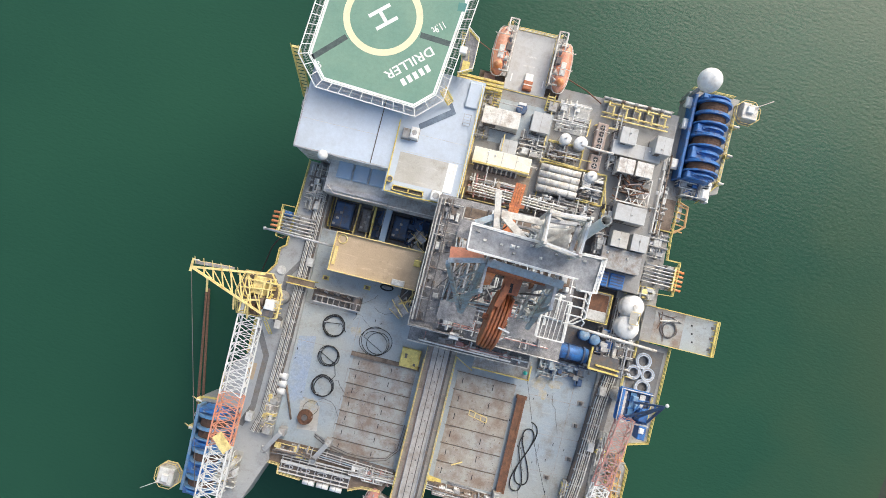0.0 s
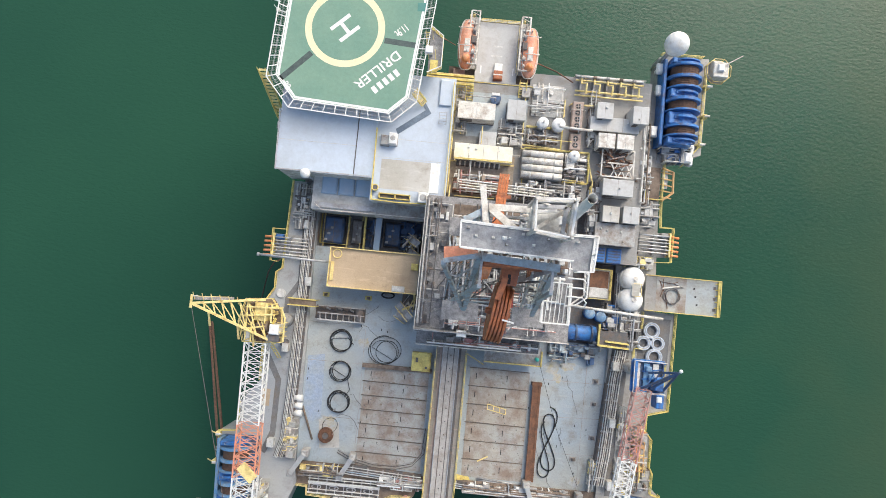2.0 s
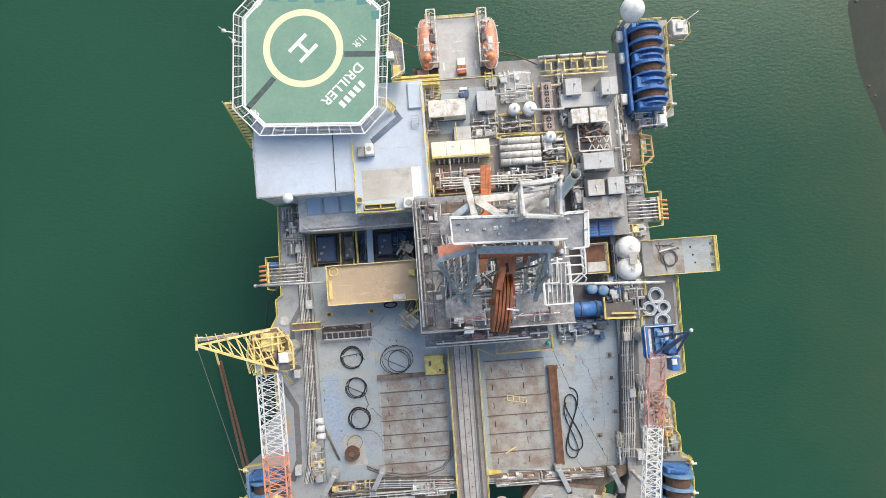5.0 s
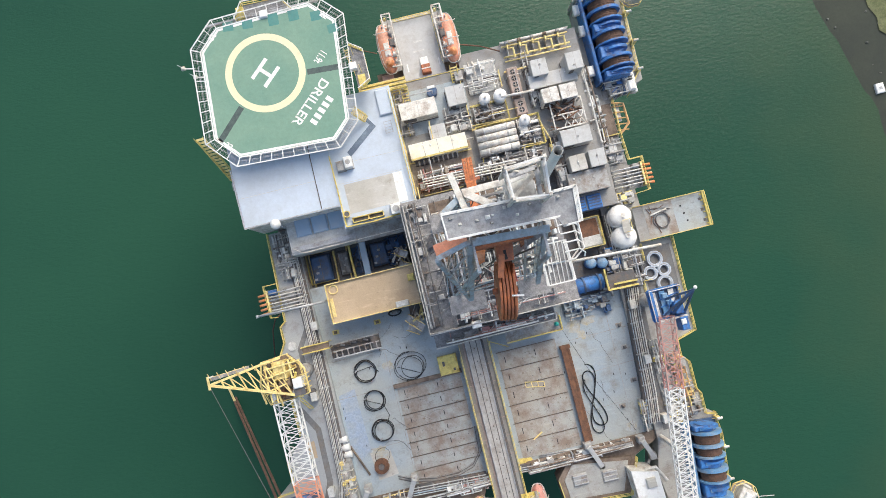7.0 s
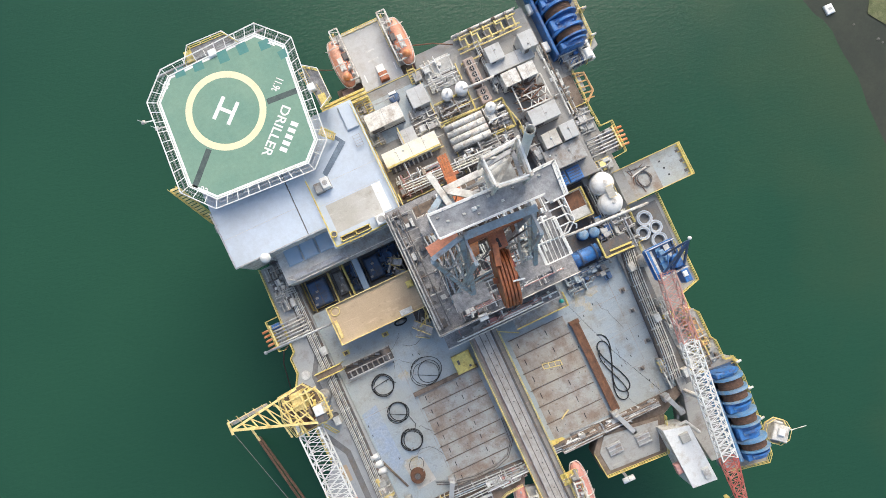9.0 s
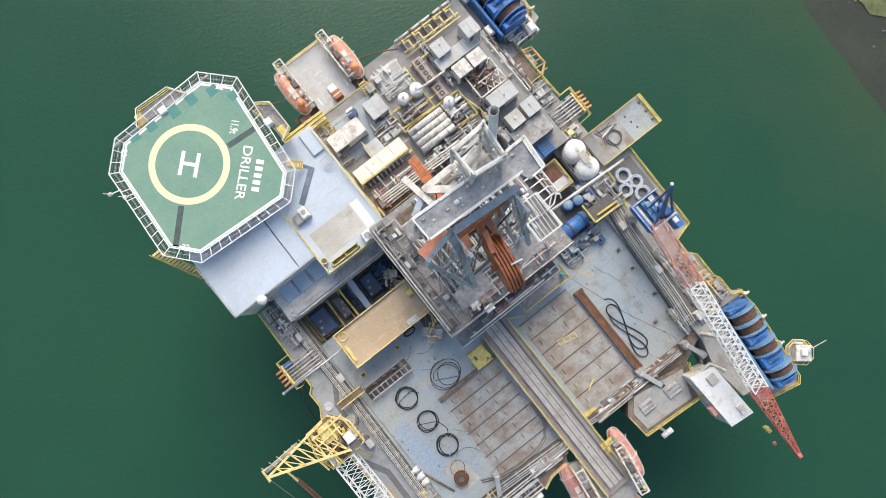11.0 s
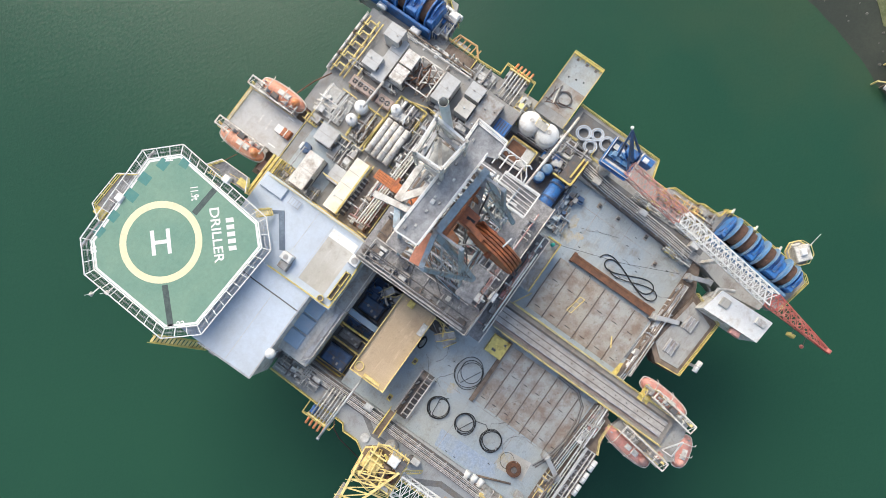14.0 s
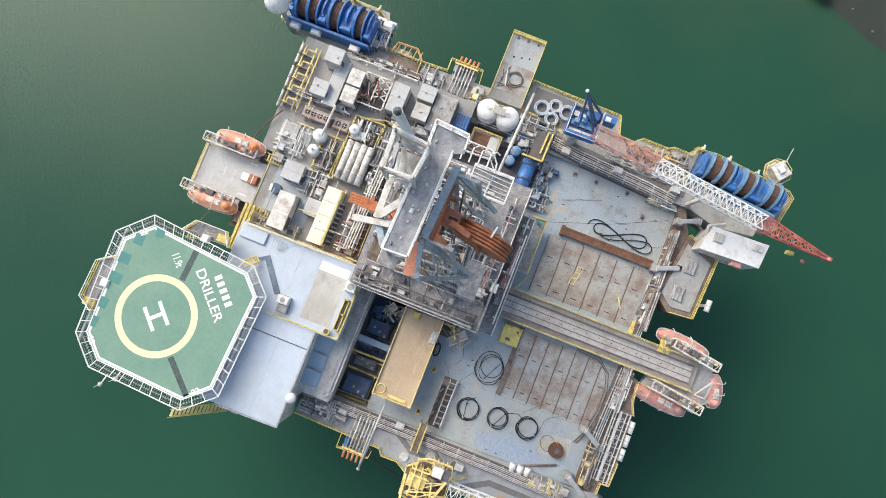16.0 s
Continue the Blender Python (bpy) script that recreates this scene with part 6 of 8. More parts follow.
# ---- anchor winches ----
def winch(x, y, rz, label, blue=M_BLUE, n=2, L=15.5, R=3.0):
    """A row of anchor wire drums on a blue frame, axis along local y."""
    t = thing("anchor_winch", label, "winch", "anchor winches")
    t.matrix_world = turned(x, y, 28.0, rz)
    part("bed_frame", Mesh().box(-R - .4, -L / 2, R + .4, L / 2, 0, .5), M_NAVY, t)
    part("side_beam", Mesh().rbox(-R - .7, -L / 2, -R - .1, L / 2, 0, 3.2), blue, t)
    c = 2.9
    seq = [("gear", 1.0), ("flange", .5), ("rope", 1.5), ("flange", .55), ("rope", 1.3), ("flange", .35), ("gear", 1.6), ("flange", .55), ("rope", 1.4), ("flange", .35), ("gear", 2.2), ("flange", .5), ("rope", 1.2), ("flange", .35), ("gear", 1.3)]
    tot = sum(v for _, v in seq)
    yy = L / 2
    for k, (what, w) in enumerate(seq):
        w *= L / tot
        a, b = yy, yy - w
        yy = b
        if what == "flange":
            part("flange", Mesh().cyl((0, a - .04, c), (0, b + .04, c), R, 30), blue, t, "blue drum flange", smooth=False)
        elif what == "rope":
            part("wire_pack", Mesh().cyl((0, a, c), (0, b, c), R * .8, 24), M_ROPE, t, "brown coiled anchor wire")
            for i in range(4):
                s = a + (b - a) * (i + .5) / 4
                part("wire_turn", Mesh().cyl((0, s - .08, c), (0, s + .08, c), R * .82, 24), M_ROPE, t)
        else:
            part("gear_case", Mesh().cyl((0, a, c), (0, b, c), R * .62, 18), M_BLUE, t)
            part("brake_band", Mesh().cyl((0, a - w * .3, c), (0, a - w * .5, c), R * .86, 24), M_BLUE, t)
            part("motor", Mesh().rbox(-R * .9, b + .1, -R * .1, a - .1, .5, c + R * .55), M_BLUE, t)
            part("gear_arm", Mesh().beam((-R * .6, (a + b) / 2, c + R * .6), (R * .5, (a + b) / 2 - .3, c + R * .45), .35), blue, t)
    part("pedestal", Mesh().box(-.6, -L / 2, .6, L / 2, .5, 1.2), M_NAVY, t)
    return t


deck_piece("winch_deck", "grey winch deck on the platform corner", [(36.92, 46.37), (44.59, 46.39), (44.21, 28.47), (37.6, 25.94), (35.14, 25.93), (35.46, 45.94)], 24, 28.008, M_WALK)
railing([(35.67, 46.37), (43.35, 46.39)], 28.0)
railing([(43.89, 42.78), (43.62, 29.93), (40.46, 25.75)], 28.0)
winch(39.15, 36.63, 0, "bright blue anchor winch with brown wire drums")
SEW = [(37.66, -32.7), (40.64, -33.38), (38.58, -51.28), (31.33, -50.05), (30.97, -33.77)]
deck_piece("winch_deck", "grey winch deck on the platform corner", SEW, 24, 27.9, M_WALK)
winch(36.9, -40.6, -5, "pale blue anchor winch with brown wire drums", M_LBLUE, R=2.55)
railing([(40.73, -32.11), (40.64, -33.38), (40.92, -35.86), (39.21, -49.93), (38.18, -51.07), (31.54, -49.67)], 28.0)
winch(-32.3, -36.2, 3, "blue anchor winch with brown wire drums under the crane boom", M_LBLUE, L=14.5, R=2.6)
railing([(-36.6, -28.6), (-35.6, -42.3)], 28.0)
# winch side gear
for c in ((35.13, 42.98), (35.27, 39.01), (34.74, 31.44), (41.14, 27.26)):
    t = thing("white_vent", "white mushroom-topped deck vent", "vent", "white deck vents", at=(*c, 28))
    part("pipe", Mesh().cyl((0, 0, 0), (0, 0, 1.6), .45, 12), M_WHITE, t, smooth=True)
    part("cowl", Mesh().rbox(-.65, -.95, .65, .95, 1.6, 2.4, .25), M_WHITE, t)
clutter("winch_controls", "blue and grey winch motors and valves", "machine", (36.27, 29.76, 41.82, 26.25), 28.0, 40, 41, [M_GREY, M_NAVY, M_LGREY, M_BLUE, M_OFFWHITE], 1.8)
solo("white_locker", Mesh().rbox(41.8, 29.85, 42.37, 27.99, 28, 29.4), M_WHITE, "white narrow locker on the winch deck edge", "locker")
solo("white_locker", Mesh().rbox(41.75, 27.78, 42.33, 26.13, 28, 29.4), M_WHITE, "white narrow locker on the winch deck edge", "locker")


def corner_cabin(x, y, rz, label):
    t = thing("corner_platform", label, "platform", "corner platforms")
    t.matrix_world = turned(x, y, 28, rz)
    o = [(2.3 * math.cos(k * math.pi / 4 + .39), 2.3 * math.sin(k * math.pi / 4 + .39)) for k in range(8)]
    part("floor", Mesh().prism(o, -.2, 0), M_WALK, t)
    part("kerb", Mesh().tube([(p[0], p[1], .1) for p in o], .12, 5, True), M_PALEYEL, t)
    part("top_rail", Mesh().tube([(p[0], p[1], 1.1) for p in o], .07, 5, True), M_PALEYEL, t)
    for p in o:
        part("post", Mesh().cyl((*p, 0), (*p, 1.1), .06, 6), M_PALEYEL, t)
    part("cabinet", Mesh().rbox(-1.3, -1.5, 1.4, 1.3, 0, 1.8), M_OFFWHITE, t, "white cabinet")
    part("roof_box", Mesh().rbox(-.6, -.5, .5, .7, 1.8, 2.3), M_WHITE, t)
    part("side_locker", Mesh().rbox(-1.2, 1.35, .4, 1.75, 0, 1.1), M_LGREY, t)
    part("light_mast", Mesh().cyl((1.2, 1.0, 0), (1.2, 1.0, 2.6), .1, 8), M_OFFWHITE, t)
    part("antenna", Mesh().beam((1.2, 1.0, 2.4), (3.4, 2.4, 2.6), .1), M_OFFWHITE, t)
    part("bracket", Mesh().beam((-2, 0, -.4), (-4.5, 0, -1.6), .35), M_GREY, t)
    return t


corner_cabin(46.08, 44.07, 0, "white and yellow corner platform with navigation light")
corner_cabin(41.9, -47.1, -40, "white and yellow corner platform with navigation light")
corner_cabin(-38.59, -42.72, 180, "white and yellow corner platform with navigation light")
t = thing("satellite_dish", "large white round satellite dome on a mast", "satellite dome", at=(35.63, 45.06, 24))
part("mast", Mesh().cyl((0, 0, 0), (0, 0, 10.5), .4, 10), M_GALV, t, smooth=True)
part("dish", Mesh().ball((0, 0, 12), 2.05, 2.05, 2.05, n=28, m=16), M_WHITE, t, smooth=True)
part("arm", Mesh().beam((0, 0, 2), (2.4, -3.2, 3.2), .4), M_GALV, t)
part("base_ring", Mesh().cyl((0, 0, 9.8), (0, 0, 10.3), 1.2, 16), M_GALV, t)

# ---- cranes ----
def lattice(t, p, q, w, h, bays, material, w2=None, h2=None, name="boom", chord=.2, lace=.1):
    """One boom section: four chords and zigzag lacing on each side."""
    w2, h2 = w2 or w, h2 or h
    p, q = Vector(p), Vector(q)
    d = (q - p).normalized()
    s = d.cross(Vector((0, 0, 1))).normalized()
    u = s.cross(d).normalized()

    def c(k, f):
        a, b = ((-1, -1), (1, -1), (1, 1), (-1, 1))[k]
        return p.lerp(q, f) + s * a * (w + (w2 - w) * f) / 2 + u * b * (h + (h2 - h) * f) / 2

    for k in range(4):
        part("chord", Mesh().beam(c(k, 0), c(k, 1), chord), material, t)
    for k in range(4):
        j = (k + 1) % 4
        for i in range(bays):
            a, b = i / bays, (i + 1) / bays
            if k % 2 == 0:
                part("lacing_bar", Mesh().beam(c(k, a), c(j, b), lace), material, t)
                part("lacing_bar", Mesh().beam(c(j, a), c(k, b), lace), material, t)
            else:
                part("lacing_bar", Mesh().beam(c(k, a), c(j, b), lace) if i % 2 else Mesh().beam(c(j, a), c(k, b), lace), material, t)
            part("lacing_bar", Mesh().beam(c(k, a), c(j, a), lace), material, t)


def west_crane():
    t = thing("pedestal_crane", "yellow pedestal crane with red and white lattice boom", "crane", "deck cranes")
    c = Vector((-27.22, -8.18, 28))
    part("pedestal", Mesh().cyl((c.x, c.y, 20), (c.x, c.y, 39.5), 1.25, 20), M_GREY, t, smooth=True)
    part("slew_ring", Mesh().cyl((c.x, c.y, 39.5), (c.x, c.y, 40), 1.9, 24), M_DGREY, t)
    o = [(-30.46, -4.42), (-26.38, -4.04), (-24.65, -6.15), (-24.28, -10.7), (-30.28, -11.09), (-31.25, -7.94)]
    part("machinery_floor", Mesh().prism(o, 40, 40.3), M_BROWN, t)
    part("floor_rail", Mesh().tube([(x, y, 41.4) for x, y in o], .09, 6, True), M_PALEYEL, t)
    part("floor_rail", Mesh().tube([(x, y, 40.8) for x, y in o], .07, 6, True), M_PALEYEL, t)
    for x, y in o:
        part("floor_post", Mesh().cyl((x, y, 40.3), (x, y, 41.4), .08, 6), M_PALEYEL, t)
    tip = Vector((-36.98, -5.62, 46))
    for a in ((-24.86, -10.81, 42.0), (-27.19, -4.3, 42.0), (-28.59, -4.43, 43.0)):
        part("gantry_leg", Mesh().beam(a, tip, .34), M_PALEYEL, t, "yellow gantry leg")
    for k in range(7):
        f = .12 + k * .12
        a = Vector((-24.86, -10.81, 42.0)).lerp(tip, f)
        b = Vector((-27.19, -4.3, 42.0)).lerp(tip, f)
        part("gantry_tie", Mesh().beam(a, b, .17), M_PALEYEL, t)
        if k < 6:
            b2 = Vector((-27.19, -4.3, 42.0)).lerp(tip, f + .12)
            part("gantry_tie", Mesh().beam(a, b2, .13), M_PALEYEL, t)
    part("gantry_walk", Mesh().beam(tip + Vector((.4, .8, .2)), (-31.51, -4.53, 43.6), .5, .1), M_GRATE, t)
    part("gantry_rail", Mesh().beam(tip + Vector((.3, 1.1, 1.1)), (-31.52, -4.27, 44.7), .08), M_PALEYEL, t)
    part("sheave_pin", Mesh().cyl(tip + Vector((0, -.7, 0)), tip + Vector((0, 1.3, 0)), .2, 8), M_PALEYEL, t)
    part("tip_light", Mesh().cyl(tip + Vector((1, 1.2, .3)), tip + Vector((1, 1.2, 1.8)), .1, 8), M_WHITE, t)
    part("engine_house", Mesh().rbox(-28.56, -4.82, -26.58, -7.57, 40.3, 42.6), M_PALEYEL, t)
    part("hoist_drum", Mesh().cyl((-28.09, -8.36, 41.6), (-26.34, -8.35, 41.6), .8, 14), M_BROWN, t)
    part("hoist_drum", Mesh().cyl((-28.95, -9.23, 41.4), (-27.55, -9.22, 41.4), .6, 14), M_RUST, t)
    cab = part("cab", Mesh().rbox(-25.88, -7.91, -24.46, -9.44, 40.3, 43), M_WHITE, t, "white operator's cab")
    part("cab_window", Mesh().box(-25.99, -9.5, -24.32, -10.53, 41, 42.6), M_DGREY, cab, "dark cab glazing")
    # pipes, stanchions and ladder beams of the machinery house
    for a, b in (((-29.59, -4.89), (-29.44, -10.62)), ((-28.63, -7.84), (-28.56, -10.78)), ((-26.78, -4.87), (-26.7, -7.83)), ((-25.81, -4.86), (-25.74, -7.65)), ((-30.06, -6.98), (-25.51, -6.43)), ((-29.74, -5.58), (-24.83, -5.38)), ((-29.48, -8.88), (-26.87, -8.35))):
        part("roof_pipe", Mesh().tube([(*a, 40.3), (*a, 42.9), (*b, 42.9), (*b, 40.3)], .13, 7), M_PALEYEL, t)
    for k in range(7):
        part("ladder_rung", Mesh().beam(((-28.7, -6.29)[0] + .55 * k, (-28.7, -6.29)[1], 42.7), ((-28.7, -6.29)[0] + .55 * k, (-28.68, -7.06)[1], 42.7), .12), M_PALEYEL, t)
    for f in (.28, .46, .8):
        a = Vector((-24.86, -10.81, 42.0)).lerp(tip, f)
        part("gantry_hanger", Mesh().beam(a, a + Vector((0, -2.2, -1.2)), .24), M_PALEYEL, t)
    side = [(-24.56, -5.32), (-23.83, -6.86), (-23.75, -10.47), (-24.61, -10.64)]
    for z in (41.9, 42.4):
        part("cage_rail", Mesh().tube([(x, y, z) for x, y in side], .08, 6), M_PALEYEL, t)
    for f in (.2, .4, .6, .8):
        y = side[1][1] + (side[2][1] - side[1][1]) * f
        part("cage_post", Mesh().cyl((side[1][0], y, 40.3), (side[1][0], y, 42.4), .09, 6), M_PALEYEL, t)
        part("cage_bar", Mesh().beam((side[1][0], y, 42.4), (side[1][0] - 1, y, 42.4), .1), M_PALEYEL, t)
    walk_a, walk_b = tip + Vector((.6, .6, .2)), Vector((-30.8, -5.29, 43.4))
    for k in range(6):
        q = walk_a.lerp(walk_b, k / 5)
        part("walk_post", Mesh().beam(q, q + Vector((0, 1.1, 1)), .09), M_PALEYEL, t)
    rnd = random.Random(8)
    for k in range(30):
        p = Vector((rnd.uniform((-29.68, -7.84)[0], (-24.95, -7.82)[0]), rnd.uniform((-27.34, -10.43)[1], (-27.48, -4.79)[1]), rnd.uniform(40.8, 42)))
        part("machinery", Mesh().beam(p, p + Vector((rnd.uniform(-1.2, 1.2), rnd.uniform(-1.2, 1.2), rnd.uniform(-.2, .6))), rnd.uniform(.12, .4)), rnd.choice((M_PALEYEL, M_YELLOW, M_BROWN, M_RUST)), t)
    b0 = Vector((-27.99, -11.08, 41.0))
    d = Vector((-27.46, -32.08, 41.0)) - b0
    d.normalize()
    cuts = [(0, 12.5, M_WHITE), (12.5, 20.5, M_SALMON), (20.5, 33, M_WHITE), (33, 42, M_SALMON)]
    for a, b, m in cuts:
        lattice(t, b0 + d * a, b0 + d * b, 3.3, 2.2, int((b - a) / 1.45), m, 3.3 if b < 40 else 1.2, 2.2 if b < 40 else .9)
    part("boom_foot", Mesh().beam(b0 + Vector((-1.6, 1.8, 0)), b0 + Vector((-1.6, -.3, 0)), .5), M_WHITE, t)
    part("boom_foot", Mesh().beam(b0 + Vector((1.6, 1.8, 0)), b0 + Vector((1.6, -.3, 0)), .5), M_WHITE, t)
    part("boom_walk", Mesh().beam(b0 + d * 18.5 + Vector((-.5, 0, 1.25)), b0 + d * 20.5 + Vector((1.6, 0, 1.25)), 1.6, .15), M_PALEYEL, t)
    part("pendant", Mesh().cyl(tip, b0 + d * 32 + Vector((-.5, 0, 1.2)), .05, 5), M_DGREY, t)
    part("boom_rest", Mesh().beam(b0 + d * 26 + Vector((0, 0, -1.2)), b0 + d * 26 + Vector((0, 0, -13)), .6), M_OFFWHITE, t)
    return t


west_crane()


def east_crane():
    t = thing("pedestal_crane", "blue pedestal crane with red and white lattice boom", "crane", "deck cranes")
    c = Vector((33.96, -10.48, 28))
    part("pedestal", Mesh().cyl((c.x, c.y, 20), (c.x, c.y, 36.5), 1.2, 20), M_GREY, t, smooth=True)
    x0, y0, x1, y1 = 31.93, -8.47, 37.04, -13.43
    part("platform", Mesh().box(x0, y0, x1, y1, 36.5, 36.7), M_NAVY, t, "blue steel platform")
    ring = [(x0, y0), (x1, y0), (x1, y1), (x0, y1)]
    for p, q in zip(ring, ring[1:] + ring[:1]):
        part("edge_beam", Mesh().beam((*p, 36.85), (*q, 36.85), .4, .5), M_BLUE, t)
    for f in (.35, .6, .85):
        part("cross_beam", Mesh().beam((x0 + 1.6, y0 + (y1 - y0) * f, 36.9), (x1, y0 + (y1 - y0) * (f - .12), 36.9), .22, .3), M_BLUE, t)
        part("hoist_gear", Mesh().rbox(x0 + 2 + 2.2 * (f - .35), y0 + (y1 - y0) * f + .1, x0 + 2.9 + 2.2 * (f - .35), y0 + (y1 - y0) * f + .9, 36.7, 37.7), M_LBLUE if f < .7 else M_GREY, t)
    part("pale_rail", Mesh().beam((x0 - .15, y0, 38.3), (x0 - .15, y1, 38.3), .12), M_OFFWHITE, t)
    part("pale_rail", Mesh().beam((x0 - .15, y1 - .1, 38.3), (x1, y1 - .1, 38.3), .12), M_OFFWHITE, t)
    for k in range(3):
        x = x0 + .3 + k * 1.5
        part("walk_panel", Mesh().box(x, y0 - .4, x + .9, y1 + .4, 36.9, 37.0), M_LBLUE if k == 1 else M_OFFWHITE, t)
    part("side_girder", Mesh().box(x0, y0, x0 + .4, y1, 36.9, 38.2), M_BLUE, t)
    part("house", Mesh().rbox(x1 - 1.9, y1 + .5, x1 - .5, y0 - 2.4, 36.7, 38.6), M_BLUE, t)
    cab = part("cab", Mesh().rbox(35.43, -13.51, 36.65, -15.64, 36.5, 38.8), M_BLUE, t)
    part("cab_roof", Mesh().rbox(35.42, -13.79, 36.21, -14.67, 38.8, 39.1), M_WHITE, cab)
    tip = Vector((36.94, -9.26, 43))
    for p in ((32.93, -12.92, 38), (33.96, -10.13, 38.5), (34.54, -12.64, 38.5), (36.51, -13.07, 38)):
        part("gantry_leg", Mesh().beam(p, tip, .3), M_NAVY, t, "dark blue gantry leg")
    for k in range(4):
        f = .2 + k * .18
        part("gantry_tie", Mesh().beam(Vector((32.93, -12.92, 38)).lerp(tip, f), Vector((33.96, -10.13, 38.5)).lerp(tip, f), .16), M_BLUE, t)
    part("tip_light", Mesh().ball(tuple(tip + Vector((.2, .3, .4))), .3, n=10, m=6), M_WHITE, t)
    for q in ((x0, y0, x1, y0), (x0, y1, x1, y1)):
        for z in (37.5, 38.1):
            part("platform_rail", Mesh().beam((q[0], q[1], z), (q[2], q[3], z), .09), M_OFFWHITE, t)
    a, b = Vector((33.35, -12.83, 38.0)), Vector((27.87, -55.61, 37.0))
    f1, f2 = .27, .72
    lattice(t, a, a.lerp(b, f1), 2.4, 1.8, 8, M_PINK, chord=.18)
    lattice(t, a.lerp(b, f1), a.lerp(b, f2), 2.4, 1.8, 15, M_WHITE, chord=.18)
    lattice(t, a.lerp(b, f2), b, 2.4, 1.8, 9, M_RED, .5, .4, chord=.16)
    part("tip_sheave", Mesh().cyl(b + Vector((-.3, 0, 0)), b + Vector((.3, 0, 0)), .5, 12), M_RED, t)
    part("hook_block", Mesh().rbox((27.23, -50.63)[0] - .3, (27.23, -50.63)[1] - .5, (27.23, -50.63)[0] + .3, (27.23, -50.63)[1] + .5, 34, 35.2), M_YELLOW, t, "yellow hook block")
    part("hoist_wire", Mesh().cyl((27.23, -50.63, 35), a.lerp(b, .84) + Vector((0, 0, -.3)), .05, 5), M_DGREY, t)
    part("fly_hook", Mesh().ball((26.83, -53.38, 34), .35, n=10, m=6), M_RED, t)
    part("hoist_wire", Mesh().cyl((26.83, -53.38, 34.3), a.lerp(b, .9), .04, 5), M_DGREY, t)
    part("boom_rest", Mesh().beam(a.lerp(b, .5) + Vector((0, 0, -1)), Vector((a.lerp(b, .5).x, a.lerp(b, .5).y, 28)), .6), M_OFFWHITE, t)
    return t


east_crane()
railing([(36.86, -8.8), (36.78, -13.07)], 36.9, "yellow guard rail on the blue crane platform")

# ---- east side things ----
for c in ((32.99, 4.92), (32.93, 1.2)):
    t = thing("bulk_tank", "white domed bulk tank standing on the side deck", "tank", "bulk tanks", at=(*c, 27))
    shell = part("shell", Mesh().cyl((0, 0, 0), (0, 0, 3.2), 2.05, 28), M_WHITE, t, smooth=True)
    part("dome", Mesh().ball((0, 0, 3.2), 2.05, 2.05, 1.2, n=28, m=8, low=0.0), M_WHITE, t, smooth=True)
    part("manhole", Mesh().cyl((0.2, 0, 4.3), (0.2, 0, 4.55), .4, 12), M_OFFWHITE, t)
    part("skirt", Mesh().cyl((0, 0, 0), (0, 0, .4), 2.2, 28), M_GREY, t)
t = thing("tank_platform", "small yellow-railed platform between the white tanks", "platform")
a = 32.52, 4.01, 33.85, 1.88
part("grating", Mesh().box(*a, 31.6, 31.7), M_ROOFTAN, t)
for q in ((a[0], a[1], a[2], a[1]), (a[2], a[1], a[2], a[3]), (a[2], a[3], a[0], a[3])):
    part("rail_bar", Mesh().beam((q[0], q[1], 32.6), (q[2], q[3], 32.6), .1), M_PALEYEL, t)
part("bracket", Mesh().box((a[0] + a[2]) / 2 - .2, (a[1] + a[3]) / 2 - .2, (a[0] + a[2]) / 2 + .2, (a[1] + a[3]) / 2 + .2, 27, 31.6), M_GREY, t)

PLAT = 35.6, 5.85, 48.35, -0.34
t = thing("side_platform", "overhanging deck platform with half brown and half grey floor", "platform")
xm = PLAT[0] + (PLAT[2] - PLAT[0]) * .56
part("floor", Mesh().box(PLAT[0] + 1.9, PLAT[1], xm, PLAT[3], 29, 29.5), M_DECKRUST, t, "brown stained floor")
part("floor", Mesh().box(PLAT[0], PLAT[1], PLAT[0] + 1.9, PLAT[3], 29, 29.46), M_MACHDECK, t, "dark grey floor")
part("end_beam", Mesh().box(PLAT[2] - .1, PLAT[1], PLAT[2] + .25, PLAT[3], 29.1, 29.75), M_YELLOW, t, "yellow end beam")
for k in range(6):
    part("end_lug", Mesh().box(PLAT[2] - .55, PLAT[1] - .4 - 1.05 * k, PLAT[2] - .1, PLAT[1] - .6 - 1.05 * k, 29.5, 29.7), M_YELLOW, t)
for p, q in (((37.9, 5.2), (39.6, .3)), ((38.6, 5.4), (38.2, 2.2)), ((39.2, 4.6), (41.2, 5.1))):
    part("rusty_hose", Mesh().tube([(*p, 29.57), ((p[0] + q[0]) / 2 + .3, (p[1] + q[1]) / 2, 29.57), (*q, 29.57)], .06, 5), M_RUST, t)
part("floor", Mesh().box(xm, PLAT[1], PLAT[2], PLAT[3], 29, 29.5), M_DECK, t, "pale grey floor")
for k in range(3):
    part("hatch_slot", Mesh().box(PLAT[2] - .9, PLAT[1] - 1 - 1.9 * k, PLAT[2] - .4, PLAT[1] - 1.5 - 1.9 * k, 29.5, 29.54), M_DGREY, t)
    part("pad", Mesh().box(xm + 1.2 + k * .3, PLAT[1] - 1.5 - 1.4 * k, xm + 1.5 + k * .3, PLAT[1] - 1.8 - 1.4 * k, 29.5, 29.56), M_BLACK, t)
part("bracket", Mesh().beam((PLAT[2] - 2, PLAT[1] - 1, 28.9), (PLAT[0] - 2, PLAT[1] - 1, 22.5), .5), M_GREY, t)
